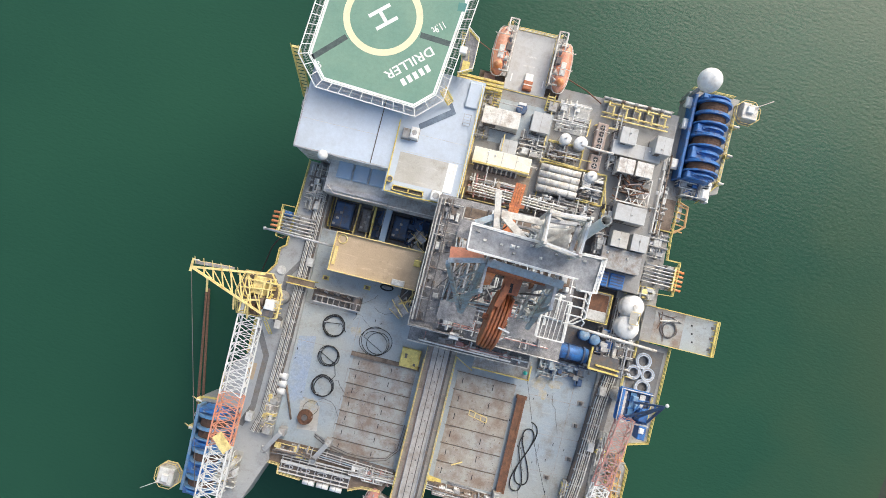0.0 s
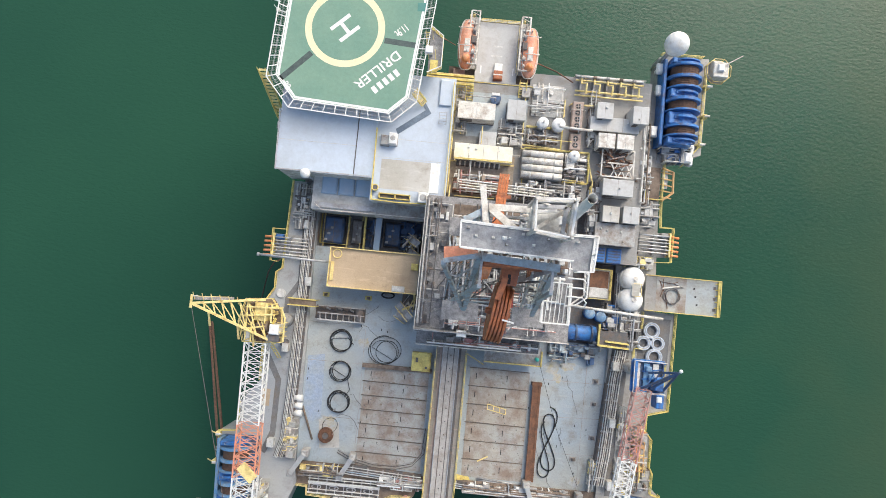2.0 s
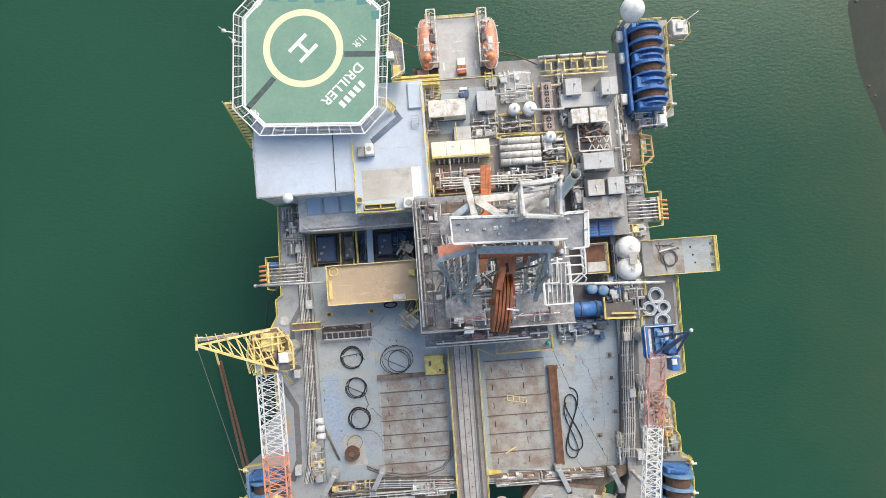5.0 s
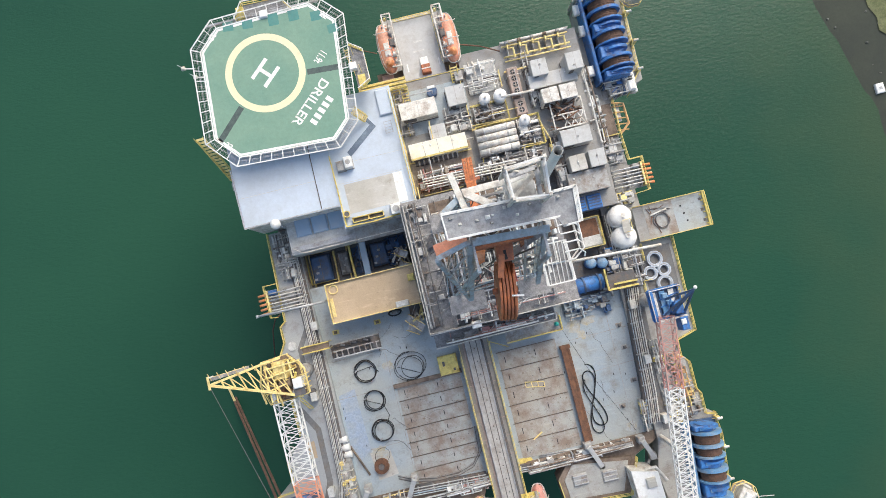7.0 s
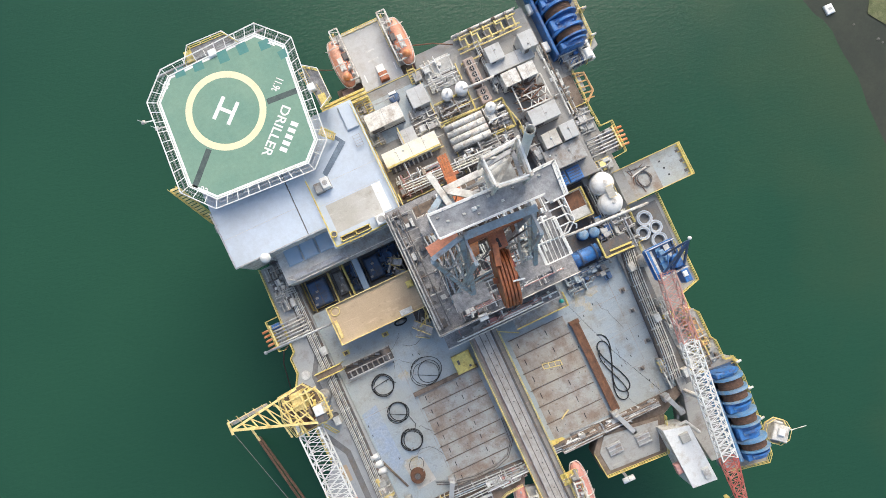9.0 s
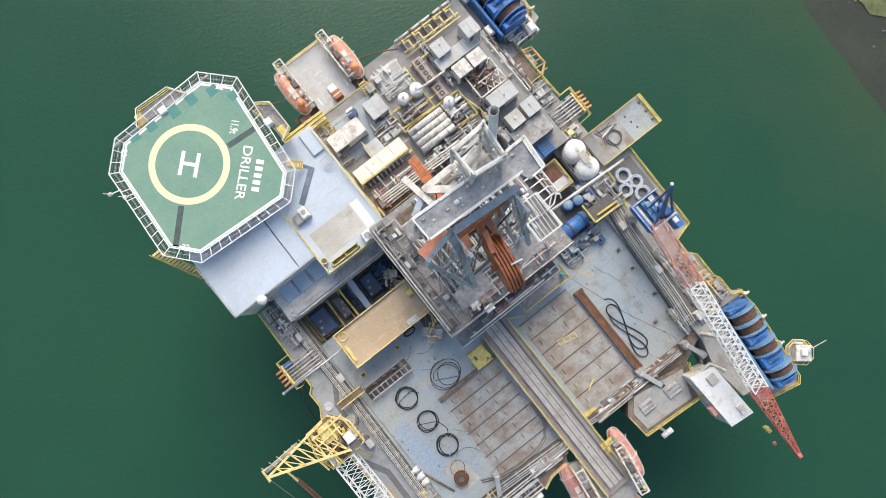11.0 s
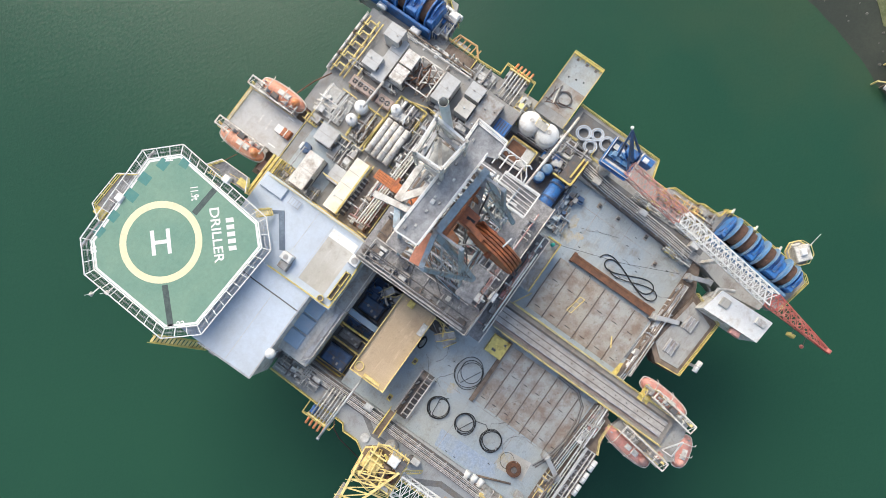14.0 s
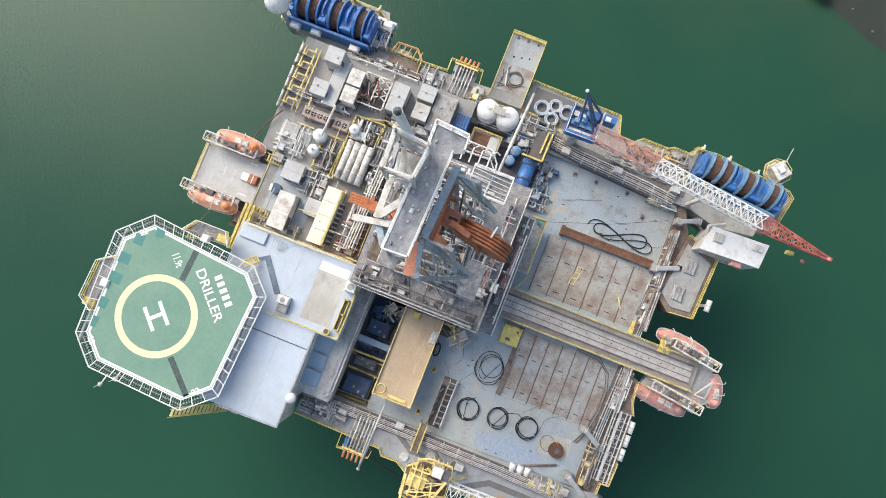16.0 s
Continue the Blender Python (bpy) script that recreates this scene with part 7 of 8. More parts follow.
part("bracket", Mesh().beam((PLAT[2] - 2, PLAT[3] + 1, 28.9), (PLAT[0] - 2, PLAT[3] + 1, 22.5), .5), M_GREY, t)
railing([(PLAT[0], PLAT[1]), (PLAT[2], PLAT[1]), (PLAT[2], PLAT[3]), (PLAT[0], PLAT[3])], 29.5, "yellow guard rail round the side platform", M_YELLOW, r=.06)
t = thing("hose_coil", "thin dark hose coiled on the side platform", "hose", "hose coils", at=(40.26, 2.54, 29.5))
part("hose", Mesh().tube([((1.3 + .25 * math.sin(.13 * k)) * math.cos(.3 * k) , (1.3 + .2 * math.sin(.2 * k)) * math.sin(.3 * k), .1 + .003 * k) for k in range(48)] + [(1.9, 1.6, .1), (.2, 2.2, .1), (-2.2, 2.4, .1)], .09, 6), M_DGREY, t)
part("nozzle", Mesh().cyl((-1.8, 1.2, .15), (1.2, 1.8, .15), .14, 8), M_OFFWHITE, t)


def hose_roll(x, y, z, r, label):
    t = thing("hose_roll", label, "hose roll", "white hose rolls", at=(x, y, z))
    for k in range(4):
        for j in range(3):
            rr = r - .17 * j
            part("turn", Mesh().tube([(rr * math.cos(i * math.pi / 10), rr * math.sin(i * math.pi / 10), .1 + .2 * k) for i in range(20)], .105, 5, True), M_ROOF if (k + j) % 2 else M_GALV, t)
    return t


for c, r in (((37.53, -3.85), 1.35), ((36.2, -6.14), 1.2), ((38.69, -6.03), 1.15), ((38.25, -8.4), 1.35)):
    hose_roll(*c, 28, r, "pale grey hose rolled up on the side deck")


def burner_rack(x, y, sx, label):
    """Parallel pale pipes leading outboard to a row of orange nozzles; sx: which way is out."""
    t = thing("pipe_rack", label, "pipe rack", "outboard pipe racks")
    t.matrix_world = Matrix.Translation((x, y, 28)) @ Matrix.Diagonal((sx, 1, 1, 1))
    part("floor", Mesh().box(-3.2, -2.2, 3.2, 2.2, -.3, .02), M_WALK, t)
    for k in range(6):
        part("pipe", Mesh().cyl((-3.4, -1.5 + k * .6, 1.2 + .2 * (k % 2)), (2.6, -1.5 + k * .6, 1.2 + .2 * (k % 2)), .13, 8), M_GALV if k % 2 else M_OFFWHITE, t, smooth=True)
    for u in (-2.5, 0, 2.2):
        part("support", Mesh().box(u - .1, -1.9, u + .1, 1.9, 0, 1.1), M_GREY, t)
    for k in range(5):
        part("nozzle", Mesh().cyl((2.9, -1.7 + k * .82, .6), (4.6, -1.8 + k * .82, .5), .22, 10), M_ORANGE, t, "faded orange nozzle", smooth=True)
    part("end_frame", Mesh().box(2.6, -2.1, 2.9, 2.2, 0, 1.5), M_PALEYEL, t)
    part("blue_valve", Mesh().rbox(1.2, 1.2, 2.5, 2.1, .02, 1.3), M_BLUE if sx < 0 else M_GREY, t)
    return t


burner_rack(36.57, 11.45, 1, "pale pipe rack with orange nozzles over the side")
burner_rack(-28, 4.84, -1, "pale pipe rack with orange nozzles over the side")
railing([(37.71, 14.58), (40.05, 14.59), (39.93, 8.45), (37.09, 8.24)], 28.0)
railing([(-29.02, 7.92), (-31.27, 7.9), (-31.13, 2.2), (-29.91, 2.01)], 28.0)
solo("brown_hatch_box", Mesh().box(34.33, 25.37, 37.08, 19.41, 28, 28.5), M_BROWN, "brown rusted deck box with low sides", "hatch")
railing([(34.52, 25.51), (34.43, 19.5), (37.28, 19.52)], 28.0)
t = thing("orange_frame", "faded orange steel frame hanging over the deck side", "frame")
p = [(37.24, 25.29), (39.26, 24.68), (39.39, 20.98), (37.44, 19.34)]
part("outer_bar", Mesh().tube([(x, y, 28.8) for x, y in p], .22, 7), M_AMBER, t)
for k in range(5):
    x = (37.24, 25.29)[0]
    y = (37.23, 24.67)[1] - k * 1.1
    part("rib", Mesh().beam((x, y, 28.2), (x + 1.9, y - .4, 28.9), .2), M_AMBER, t)
part("plate", Mesh().box(37.55, 25.02, 38.51, 21.72, 28.0, 28.3), M_ROOFTAN, t)
clutter("rusty_machinery", "faded orange and grey machinery by the boom rest", "machine", (35.26, -20.59, 37.69, -28.13), 28.0, 60, 51, [M_WALK, M_AMBER, M_PALEYEL, M_AMBER, M_GREY, M_ROOFTAN, M_ORANGE], 2.0)
clutter("rusty_machinery", "grey winch control machinery", "machine", (35.35, -27.18, 38.6, -31.78), 28.0, 34, 52, [M_WALK, M_GREY, M_LGREY, M_PALEYEL, M_BROWN], 1.8)
# machinery between drill floor and tanks
deck_piece("floor_side_bay", "dark equipment deck beside the drill floor", [(23.04, 6.89), (32.04, 6.94), (31.83, -7.79), (19.37, -7.86), (19.39, -4.83), (22.94, -4.81)], Z, Z + .1, M_DGREY)
t = thing("settling_tank", "open rusty tank with yellow rails beside the drill floor", "tank")
a = 25.43, 6.04, 29.24, 0.79
part("body", Mesh().box(*a, Z, 29.4), M_GREY, t)
part("rusty_fill", Mesh().box(a[0] + .3, a[1] - .3, a[2] - .3, a[1] + (a[3] - a[1]) * .62, 29.4, 29.5), M_RUST, t)
part("cover", Mesh().box(a[0] + .3, a[1] + (a[3] - a[1]) * .62, a[2] - .3, a[3] + .3, 29.4, 29.55), M_LGREY, t)
railing([(a[0], a[1]), (a[2], a[1]), (a[2], a[3]), (a[0], a[3])], 29.4)
for c in ((26.3, -1.9), (28.25, -2.3)):
    t = thing("blue_motor", "blue vertical electric motor beside the drill floor", "motor", "blue motors", at=(*c, Z + .1))
    part("body", Mesh().cyl((0, 0, 0), (0, 0, 1.9), .95, 18), M_BLUE, t, smooth=True)
    part("cowl", Mesh().ball((0, 0, 1.9), .95, .95, .45, n=18, m=5, low=0.0), M_LBLUE, t, smooth=True)
    part("terminal_box", Mesh().rbox(.8, -.3, 1.3, .3, .6, 1.5), M_NAVY, t)
t = thing("mud_pump", "large dark blue horizontal mud pump", "pump")
a = 20.07, -3.94, 27.92, -6.88
part("skid", Mesh().box(*a, Z + .1, Z + .5), M_NAVY, t)
barrel = part("barrel", Mesh().cyl((a[0] + .4, (a[1] + a[3]) / 2, 28.7), (a[2] - .4, (a[1] + a[3]) / 2, 28.7), 1.3, 20), M_BLUE, t, smooth=True)
for f in (.15, .5, .85):
    x = a[0] + (a[2] - a[0]) * f
    part("flange", Mesh().cyl((x - .15, (a[1] + a[3]) / 2, 28.7), (x + .15, (a[1] + a[3]) / 2, 28.7), 1.5, 20), M_NAVY, barrel)
part("motor", Mesh().rbox(a[0] + .6, a[3] - .2, a[0] + 3, a[3] + 1.0, Z + .5, 29), M_NAVY, t)
part("suction_pipe", Mesh().tube([(a[2] - .5, a[3], 28.2), (a[2] + .8, a[3] - .3, 28.2), (a[2] + 1, a[3] - 1.6, 27.6)], .25, 8), M_GREY, t)
clutter("pump_fittings", "grey and blue fittings behind the mud pump", "machine", (19.81, -7.33, 28.04, -10.98), Z + .06, 34, 53, [M_DECK, M_GREY, M_NAVY, M_DGREY, M_STEELBLUE], 1.4)
clutter("pump_fittings", "dark fittings between pump and tanks", "machine", (28.58, 0.29, 31.73, -6.76), Z + .1, 40, 54, [M_DGREY, M_GREY, M_LGREY, M_BLUE, M_GALV], 2.0)
t = thing("yellow_corner_gallery", "yellow-edged dark walkway turning a corner", "walkway")
part("floor", Mesh().box(27.42, -4.6, 32.67, -7.1, 30.6, 30.8), M_DGREY, t)
for q in ((27.63, -3.43, 27.59, -7.13), (27.59, -7.13, 32.86, -7.29), (28.77, -6.34, 32.87, -6.52)):
    part("kerb", Mesh().beam((q[0], q[1], 31), (q[2], q[3], 31), .3, .5), M_YELLOW, t)
part("leg", Mesh().box(28, -5.57, 28.58, -6.15, Z, 30.6), M_GREY, t)
part("leg", Mesh().box(31.9, -6.13, 32.48, -6.71, Z, 30.6), M_GREY, t)


# ---- pipe runs along both sides ----
def pipe_run(name, pts, n, gap, z, seed, label, across=(1, 0)):
    rnd = random.Random(seed)
    t = thing(name, label, "pipework", "side pipe runs")
    for k in range(n):
        o = k * gap
        m = rnd.choice((M_GALV, M_LGREY, M_OFFWHITE, M_LGREY, M_STEELBLUE))
        part("pipe", Mesh().tube([(x + o * across[0], y + o * across[1], z + .12 * (k % 3)) for x, y in pts], rnd.uniform(.07, .11), 7), m, t)
    ax, ay = abs(across[0]), abs(across[1])
    w = (n - 1) * gap
    # dark trough under the pipes; its colour darkens the gaps where shade falls
    tray_m = Mesh()
    for a, b in zip(pts, pts[1:]):
        a, b = Vector(a), Vector(b)
        poly = [(p.x + ax * o, p.y + ay * o) for p, o in ((a, -.3), (b, -.3), (b, w + .3), (a, w + .3))]
        tray_m.prism(poly, Z, z - .55)
        c = max(1, round((b - a).length / 2.6))
        for k in range(c):
            p = a.lerp(b, (k + .5) / c)
            h = .1
            part("support", Mesh().box(p.x - .15 * ax - h * ay, p.y - .15 * ay - h * ax, p.x + (w + .15) * ax + h * ay, p.y + (w + .15) * ay + h * ax, z - .55, z - .12), M_GREY, t)
    part("tray", tray_m, M_DGREY, t, "dark trough whose colour deepens the shade between pipes")
    return t


pipe_run("pipe_run", [(-25.6, 11.63), (-25.5, -4.99), (-25.5, -18.85), (-25.75, -28.6), (-26.6, -31.99)], 6, .29, 28.8, 61, "bundle of pale pipes along the west deck edge")
pipe_run("pipe_run", [(31.35, -7.87), (30.69, -12.61), (29.72, -26.3), (29.06, -31.52)], 6, .36, 28.8, 62, "bundle of pale pipes along the east deck edge")
pipe_run("pipe_run", [(30.74, 5.83), (30.8, -4.69)], 3, .4, 28.8, 63, "short pale pipes beside the white tanks")
pipe_run("pipe_run", [(24.55, -34.45), (12.12, -34.78), (1.59, -34.17)], 3, .4, 28.2, 64, "pale pipes along the south deck edge", (0, 1))
pipe_run("pipe_run", [(-14.16, -33.81), (-0.66, -34.49)], 4, .4, 28.2, 65, "pale pipes along the south deck edge", (0, 1))
for c, s in (((-26.19, 11.1), 1), ((-23.92, -0.99), 2), ((-26.68, -12.93), 3), ((-27.4, -29.53), 4), ((31.46, -10.62), 5), ((31.51, -20.42), 6), ((31.95, -31.06), 7), ((32.93, 8.35), 8)):
    t = thing("deck_box", "small pale steel box on the side deck", "box", "side deck boxes", at=(*c, 28))
    part("body", Mesh().rbox(-.5, -.7, .5, .7, 0, 1 + .1 * s), M_OFFWHITE if s % 2 else M_LGREY, t)
    part("lid", Mesh().rbox(-.55, -.75, .55, .75, 1 + .1 * s, 1.1 + .1 * s, .04), M_LGREY, t)
clutter("side_fittings", "grey pipes and fittings on the west side deck", "machine", (-27.85, 16.26, -24.32, 8.11), 28.0, 44, 55, [M_WALK, M_GREY, M_LGREY, M_OFFWHITE, M_DGREY], 1.4)
clutter("side_fittings", "grey and yellow fittings by the west rail", "machine", (-25.16, -24.79, -23.02, -32.06), 28.04, 40, 56, [M_WALK, M_GREY, M_PALEYEL, M_OFFWHITE], 1.3)
clutter("side_fittings", "grey and yellow fittings by the east rail", "machine", (28.4, -27.36, 29.91, -32.77), Z + .06, 32, 57, [M_DECK, M_GREY, M_PALEYEL, M_OFFWHITE], 1.3)
clutter("side_fittings", "pale boxes and valves on the east side deck", "machine", (32.7, -17.57, 35.22, -33.12), 28.0, 44, 58, [M_WALK, M_GREY, M_LGREY, M_YELLOW, M_OFFWHITE], 1.0)
solo("tan_plate", Mesh().box(-30.15, -20.59, -28.68, -23.53, 28, 28.08), M_TAN, "tan timber plate lying on the side deck", "plate")
t = thing("walkway_bridge", "yellow-edged walkway bridging the pipe run", "walkway")
a = -26.8, -4.16, -22.01, -5.32
part("floor", Mesh().box(*a, 29.5, 29.6), M_BROWN, t)
for y in (a[1], a[3]):
    part("rail_bar", Mesh().beam((a[0], y, 30.4), (a[2], y, 30.4), .12), M_YELLOW, t)
    part("kerb", Mesh().beam((a[0], y, 29.7), (a[2], y, 29.7), .2), M_YELLOW, t)
    for x in (a[0], a[2]):
        part("leg", Mesh().beam((x, y, Z), (x, y, 30.4), .12), M_YELLOW, t)
solo("capstan", Mesh().cyl((-26.89, -12.14, 28), (-26.89, -12.14, 29.2), .6, 16).cyl((-26.89, -12.14, 29.2), (-26.89, -12.14, 29.35), .75, 16), M_DGREY, "dark round capstan on the side deck", "capstan")
solo("round_hatch", Mesh().cyl((-28.74, -3.54, 28), (-28.74, -3.54, 28.25), .8, 20), M_LGREY, "pale round hatch on the side deck", "hatch")
solo("drop_hose", Mesh().tube([(-29.51, 2.41, 28.05), (-30.52, 2, 28.2), (-32.7, -0.04, 24), (-37.12, -5.9, 12), (-41.02, -9.07, -.3)], .12, 6), M_ROPE, "brown hose hanging down the hull side", "hose")
# yellow bollard frames near the south-west corner
clutter("mooring_gear", "white and grey mooring gear on the corner deck", "machine", (-31.5, -43, -27, -36), 28.0, 46, 59, [M_WALK, M_WHITE, M_LGREY, M_PALEYEL, M_GREY], 1.5)

# ---- south end ----
SP = [(13.67, -34.57), (25.5, -36.46), (23.12, -42.35), (11.72, -41.61), (11.32, -37.35)]
deck_piece("south_platform", "grey overhanging platform with brown walkway", SP, 24, 28, M_BROWN)
deck_piece("south_platform", "grey hatch field on the south platform", [tuple(Vector(p).lerp(Vector((sum(q[0] for q in SP) / 5, sum(q[1] for q in SP) / 5)), .18)) for p in SP], 28.004, 28.2, M_WALK)
railing(SP[1:], 28.0)
for c in ((15.05, -37.95), (20.27, -38.5)):
    t = thing("hatch_cover", "grey steel hatch cover with raised bars", "hatch", "south hatches", at=(*c, 28.2))
    part("cover", Mesh().rbox(-1.3, -1.0, 1.3, 1.0, 0, .3), M_GREY, t)
    for k in range(3):
        part("bar", Mesh().box(-1.3, -.8 + .7 * k, 1.3, -.65 + .7 * k, .3, .5), M_GALV, t)

def skid_arm(p, q, label):
    t = thing("deck_ramp", label, "ramp", "corner ramps")
    part("slope", Mesh().beam((*p, 29.6), (*q, 28.2), .8, .5), M_SMOOTHGREY, t)
    part("foot", Mesh().rbox(q[0] - .6, q[1] - .6, q[0] + .6, q[1] + .6, 27, 28.2), M_GREY, t)
    part("head", Mesh().rbox(p[0] - .6, p[1] - .6, p[0] + .6, p[1] + .6, Z, 29.2), M_GREY, t)
    return t


skid_arm((26.98, -33.76), (28.5, -37.22), "pale grey sloping steel ramp at the deck corner")
skid_arm((17.67, -32.63), (19.35, -36.73), "pale grey sloping steel ramp at the deck corner")
skid_arm((-21.27, -30.84), (-23.61, -34.67), "pale grey sloping steel ramp at the deck corner")
skid_arm((-12.94, -30.78), (-15.03, -34.56), "pale grey sloping steel ramp at the deck corner")
t = thing("white_module", "large white-roofed cabin hung off the platform corner", "cabin")
WM = [(23.21, -37.54), (27.5, -38.6), (27.84, -48.25), (23.58, -47.84)]
part("wall", Mesh().prism(WM, 26, 31.8), M_OFFWHITE, t)
part("roof", Mesh().prism([tuple(Vector(p) + (Vector(p) - Vector(WM[0]).lerp(Vector(WM[2]), .5)) * .03) for p in WM], 31.8, 32), M_WHITE, t, "white stained roof")
part("hatch", Mesh().rbox(*[v + d for v, d in zip((25.94, -39.87) + (25.94, -39.87), (-.8, -.8, .8, .8))], 32, 32.5), M_ROOFTAN, t)
part("hatch", Mesh().rbox(*[v + d for v, d in zip((26.66, -46.62) + (26.66, -46.62), (-.6, -.9, .6, .9))], 32, 32.4), M_OFFWHITE, t)
part("red_box", Mesh().rbox(*[v + d for v, d in zip((23.12, -44.39) + (23.12, -44.39), (-.7, -.9, .7, .9))], 30.6, 31.6), M_PINK, t)
for k in range(2):
    part("bracket", Mesh().beam((WM[k][0], WM[k][1], 27), ((31.01, -35.31)[0], (31.01, -35.31)[1], 24), .4), M_GREY, t)
part("duct", Mesh().tube([(25.8, -38.21, 30.6), (27.65, -38.14, 30.6), (29.21, -40.96, 30)], .3, 8), M_LGREY, t)


def boat_between(p, q, z, label, L=None, side=1):
    p, q = Vector(p), Vector(q)
    c = (p + q) / 2
    return lifeboat(turned(c.x, c.y, z, math.degrees(math.atan2(q.y - p.y, q.x - p.x))), label, L or (q - p).length, M_BOAT, side)


boat_between((7.58, -37.26), (6.68, -47.13), 27.0, "faded orange enclosed lifeboat beside the catwalk end")
boat_between((-2.91, -36.49), (-4.05, -46.6), 27.0, "faded orange enclosed lifeboat beside the catwalk end", side=-1)
boat_between((4.38, -49.18), (-1.62, -50.67), 27.0, "small faded orange rescue boat at the catwalk end", 5.9)
for p, q in (((6.67, -39.78), (5.34, -48.15)), ((-1.32, -38.55), (-2.6, -47.68))):
    p, q = Vector(p), Vector(q)
    c = (p + q) / 2
    davit(turned(c.x, c.y, 27.8, math.degrees(math.atan2(q.y - p.y, q.x - p.x))), "white steel lifeboat davit with yellow rails", (q - p).length)
SE_ = [(7.28, -39.86), (5.74, -47.94), (-0.39, -50.1), (-2.91, -47.15), (-2.06, -37.47)]
deck_piece("boat_deck", "grey boat deck at the catwalk end", SE_, 26.5, 27.8, M_WALK)
solo("boat_deck_brace", Mesh().beam((1, -33, 22), (0, -46, 26.6), .6).beam((5, -33, 22), (4, -46, 26.6), .6), M_HULL, "grey struts under the southern boat deck", "bracket")
railing([SE_[0], SE_[1]], 27.8)
railing([SE_[3], SE_[4]], 27.8)
t = thing("rescue_davit", "white A-frame davit for the rescue boat", "davit", "boat davits")
c = Vector((1.68, -47.7, 30))
for dx, dy in ((-.9, -1), (-.9, 1)):
    part("strut", Mesh().beam(c + Vector((dx - 1.2, dy, -2.2)), c + Vector((1, 0, .6)), .2), M_WHITE, t)
part("base_bar", Mesh().beam(c + Vector((-2.1, -1, -2.1)), c + Vector((-2.1, 1, -2.1)), .2), M_WHITE, t)
part("pink_box", Mesh().rbox(c.x - 3.8, c.y + .5, c.x - 2.6, c.y + 1.3, 27.8, 28.6), M_PINK, t)
clutter("boat_deck_gear", "yellow and grey gear on the southern boat deck", "machine", (*SE_[0], SE_[0][0] - 3, SE_[0][1] + 2), 28.6, 10, 71, [M_YELLOW, M_PALEYEL, M_GREY], 1.2)
clutter("south_fittings", "white boxes, valves and pipes along the south edge", "machine", (-8.2, -33.57, -0.25, -35.65), 27.4, 40, 72, [M_BROWN, M_WHITE, M_LGREY, M_GREY, M_PINK], 1.1)
clutter("south_fittings", "grey valves and pipes along the south edge", "machine", (-22.13, -32.5, -14.15, -34.78), 27.4, 50, 73, [M_BROWN, M_PALEYEL, M_LGREY, M_GREY, M_DGREY], 1.1)
clutter("south_fittings", "grey valves and pipes along the south edge", "machine", (6.68, -33.08, 25.48, -34.89), 27.4, 64, 74, [M_BROWN, M_WHITE, M_LGREY, M_GREY, M_GALV], 1.1)
for c in ((-14.75, -38.6), (-12.25, -38.6), (-9.8, -38.6), (15.05, -43.98)):
    t = thing("outboard_tank", "white cylinder fixed outside the south rail", "cylinder", "outboard cylinders", at=(*c, 27))
    part("tank", Mesh().cyl((-1.05, 0, .4), (1.05, 0, .4), .48, 14), M_WHITE, t, smooth=True)
    part("saddle", Mesh().beam((0, 0, 0), (-.6, 2.2, -1.6), .5), M_GREY, t)
    part("strap", Mesh().cyl((-.06, 0, .4), (.06, 0, .4), .5, 14), M_GREY, t)

# pale pipe frame on the south edge; dark sheet paints shade into its openings
t = thing("south_pipe_frame", "pale grey steel frame with oval openings along the south edge", "frame")
part("dark_backing", Mesh().box(-20.2, -34.7, -7.8, -37.7, 27.4, 27.5), M_DGREY, t)
for y, w in ((-34.75, .22), (-35.2, .12), (-35.9, .5), (-37.0, .1), (-37.65, .2)):
    part("long_beam", Mesh().beam((-20.3, y, 28.0), (-7.7, y, 28.0), w, .25), M_LGREY if w > .2 else M_OFFWHITE, t)
for k in range(9):
    x = -20.1 + 1.53 * k
    part("cross_beam", Mesh().beam((x, -34.7, 27.9), (x, -37.7, 27.9), .16, .2), M_GALV, t)
    part("leg", Mesh().box(x - .08, -37.6, x + .08, -37.45, 27.5, 27.9), M_GREY, t)
    if k % 2 == 0 and k < 8:
        part("ring_plate", Mesh().tube([(x + 1.3 + .8 * math.cos(i * math.pi / 8), -36.6 + .34 * math.sin(i * math.pi / 8), 27.95) for i in range(16)], .09, 6, True), M_GALV, t)
for x in (-7.2, -5.2, -3.4):
    part("pink_box", Mesh().rbox(x, -35.6, x + 1.2, -34.9, 27.4, 28.2), M_PINK if x < -5 else M_OFFWHITE, t, "faded pink box")
railing([(-22.4, -36.5), (-20.5, -36.6), (-20.4, -38.0), (-16.2, -38.2)], 27.4, "yellow guard rail round the south pipe frame", M_PALEYEL)
railing([(-7.7, -38.0), (-5.5, -37.0), (-2.2, -36.9)], 27.4, "yellow guard rail round the south pipe frame", M_PALEYEL)

# ---- mooring wires ----
for k in range(2):
    o = k * .95
    solo("mooring_wire", Mesh().cyl((-38.8 + o, -33.5, 22), (-52.0 + o * .6, -12.4, -.3), .26, 8), M_ROPE, "rust-brown anchor wire running down into the water", "mooring wire", "mooring wires")
t = thing("fairlead", "grey fairlead bracket under the winch deck", "fairlead")
part("bracket", Mesh().beam((-36.5, -33.5, 24), (-39, -33.5, 22), .7), M_GREY, t)
part("sheave", Mesh().cyl((-38.6, -33.8, 22.1), (-37.8, -33.2, 22.1), .8, 14), M_RUST, t)

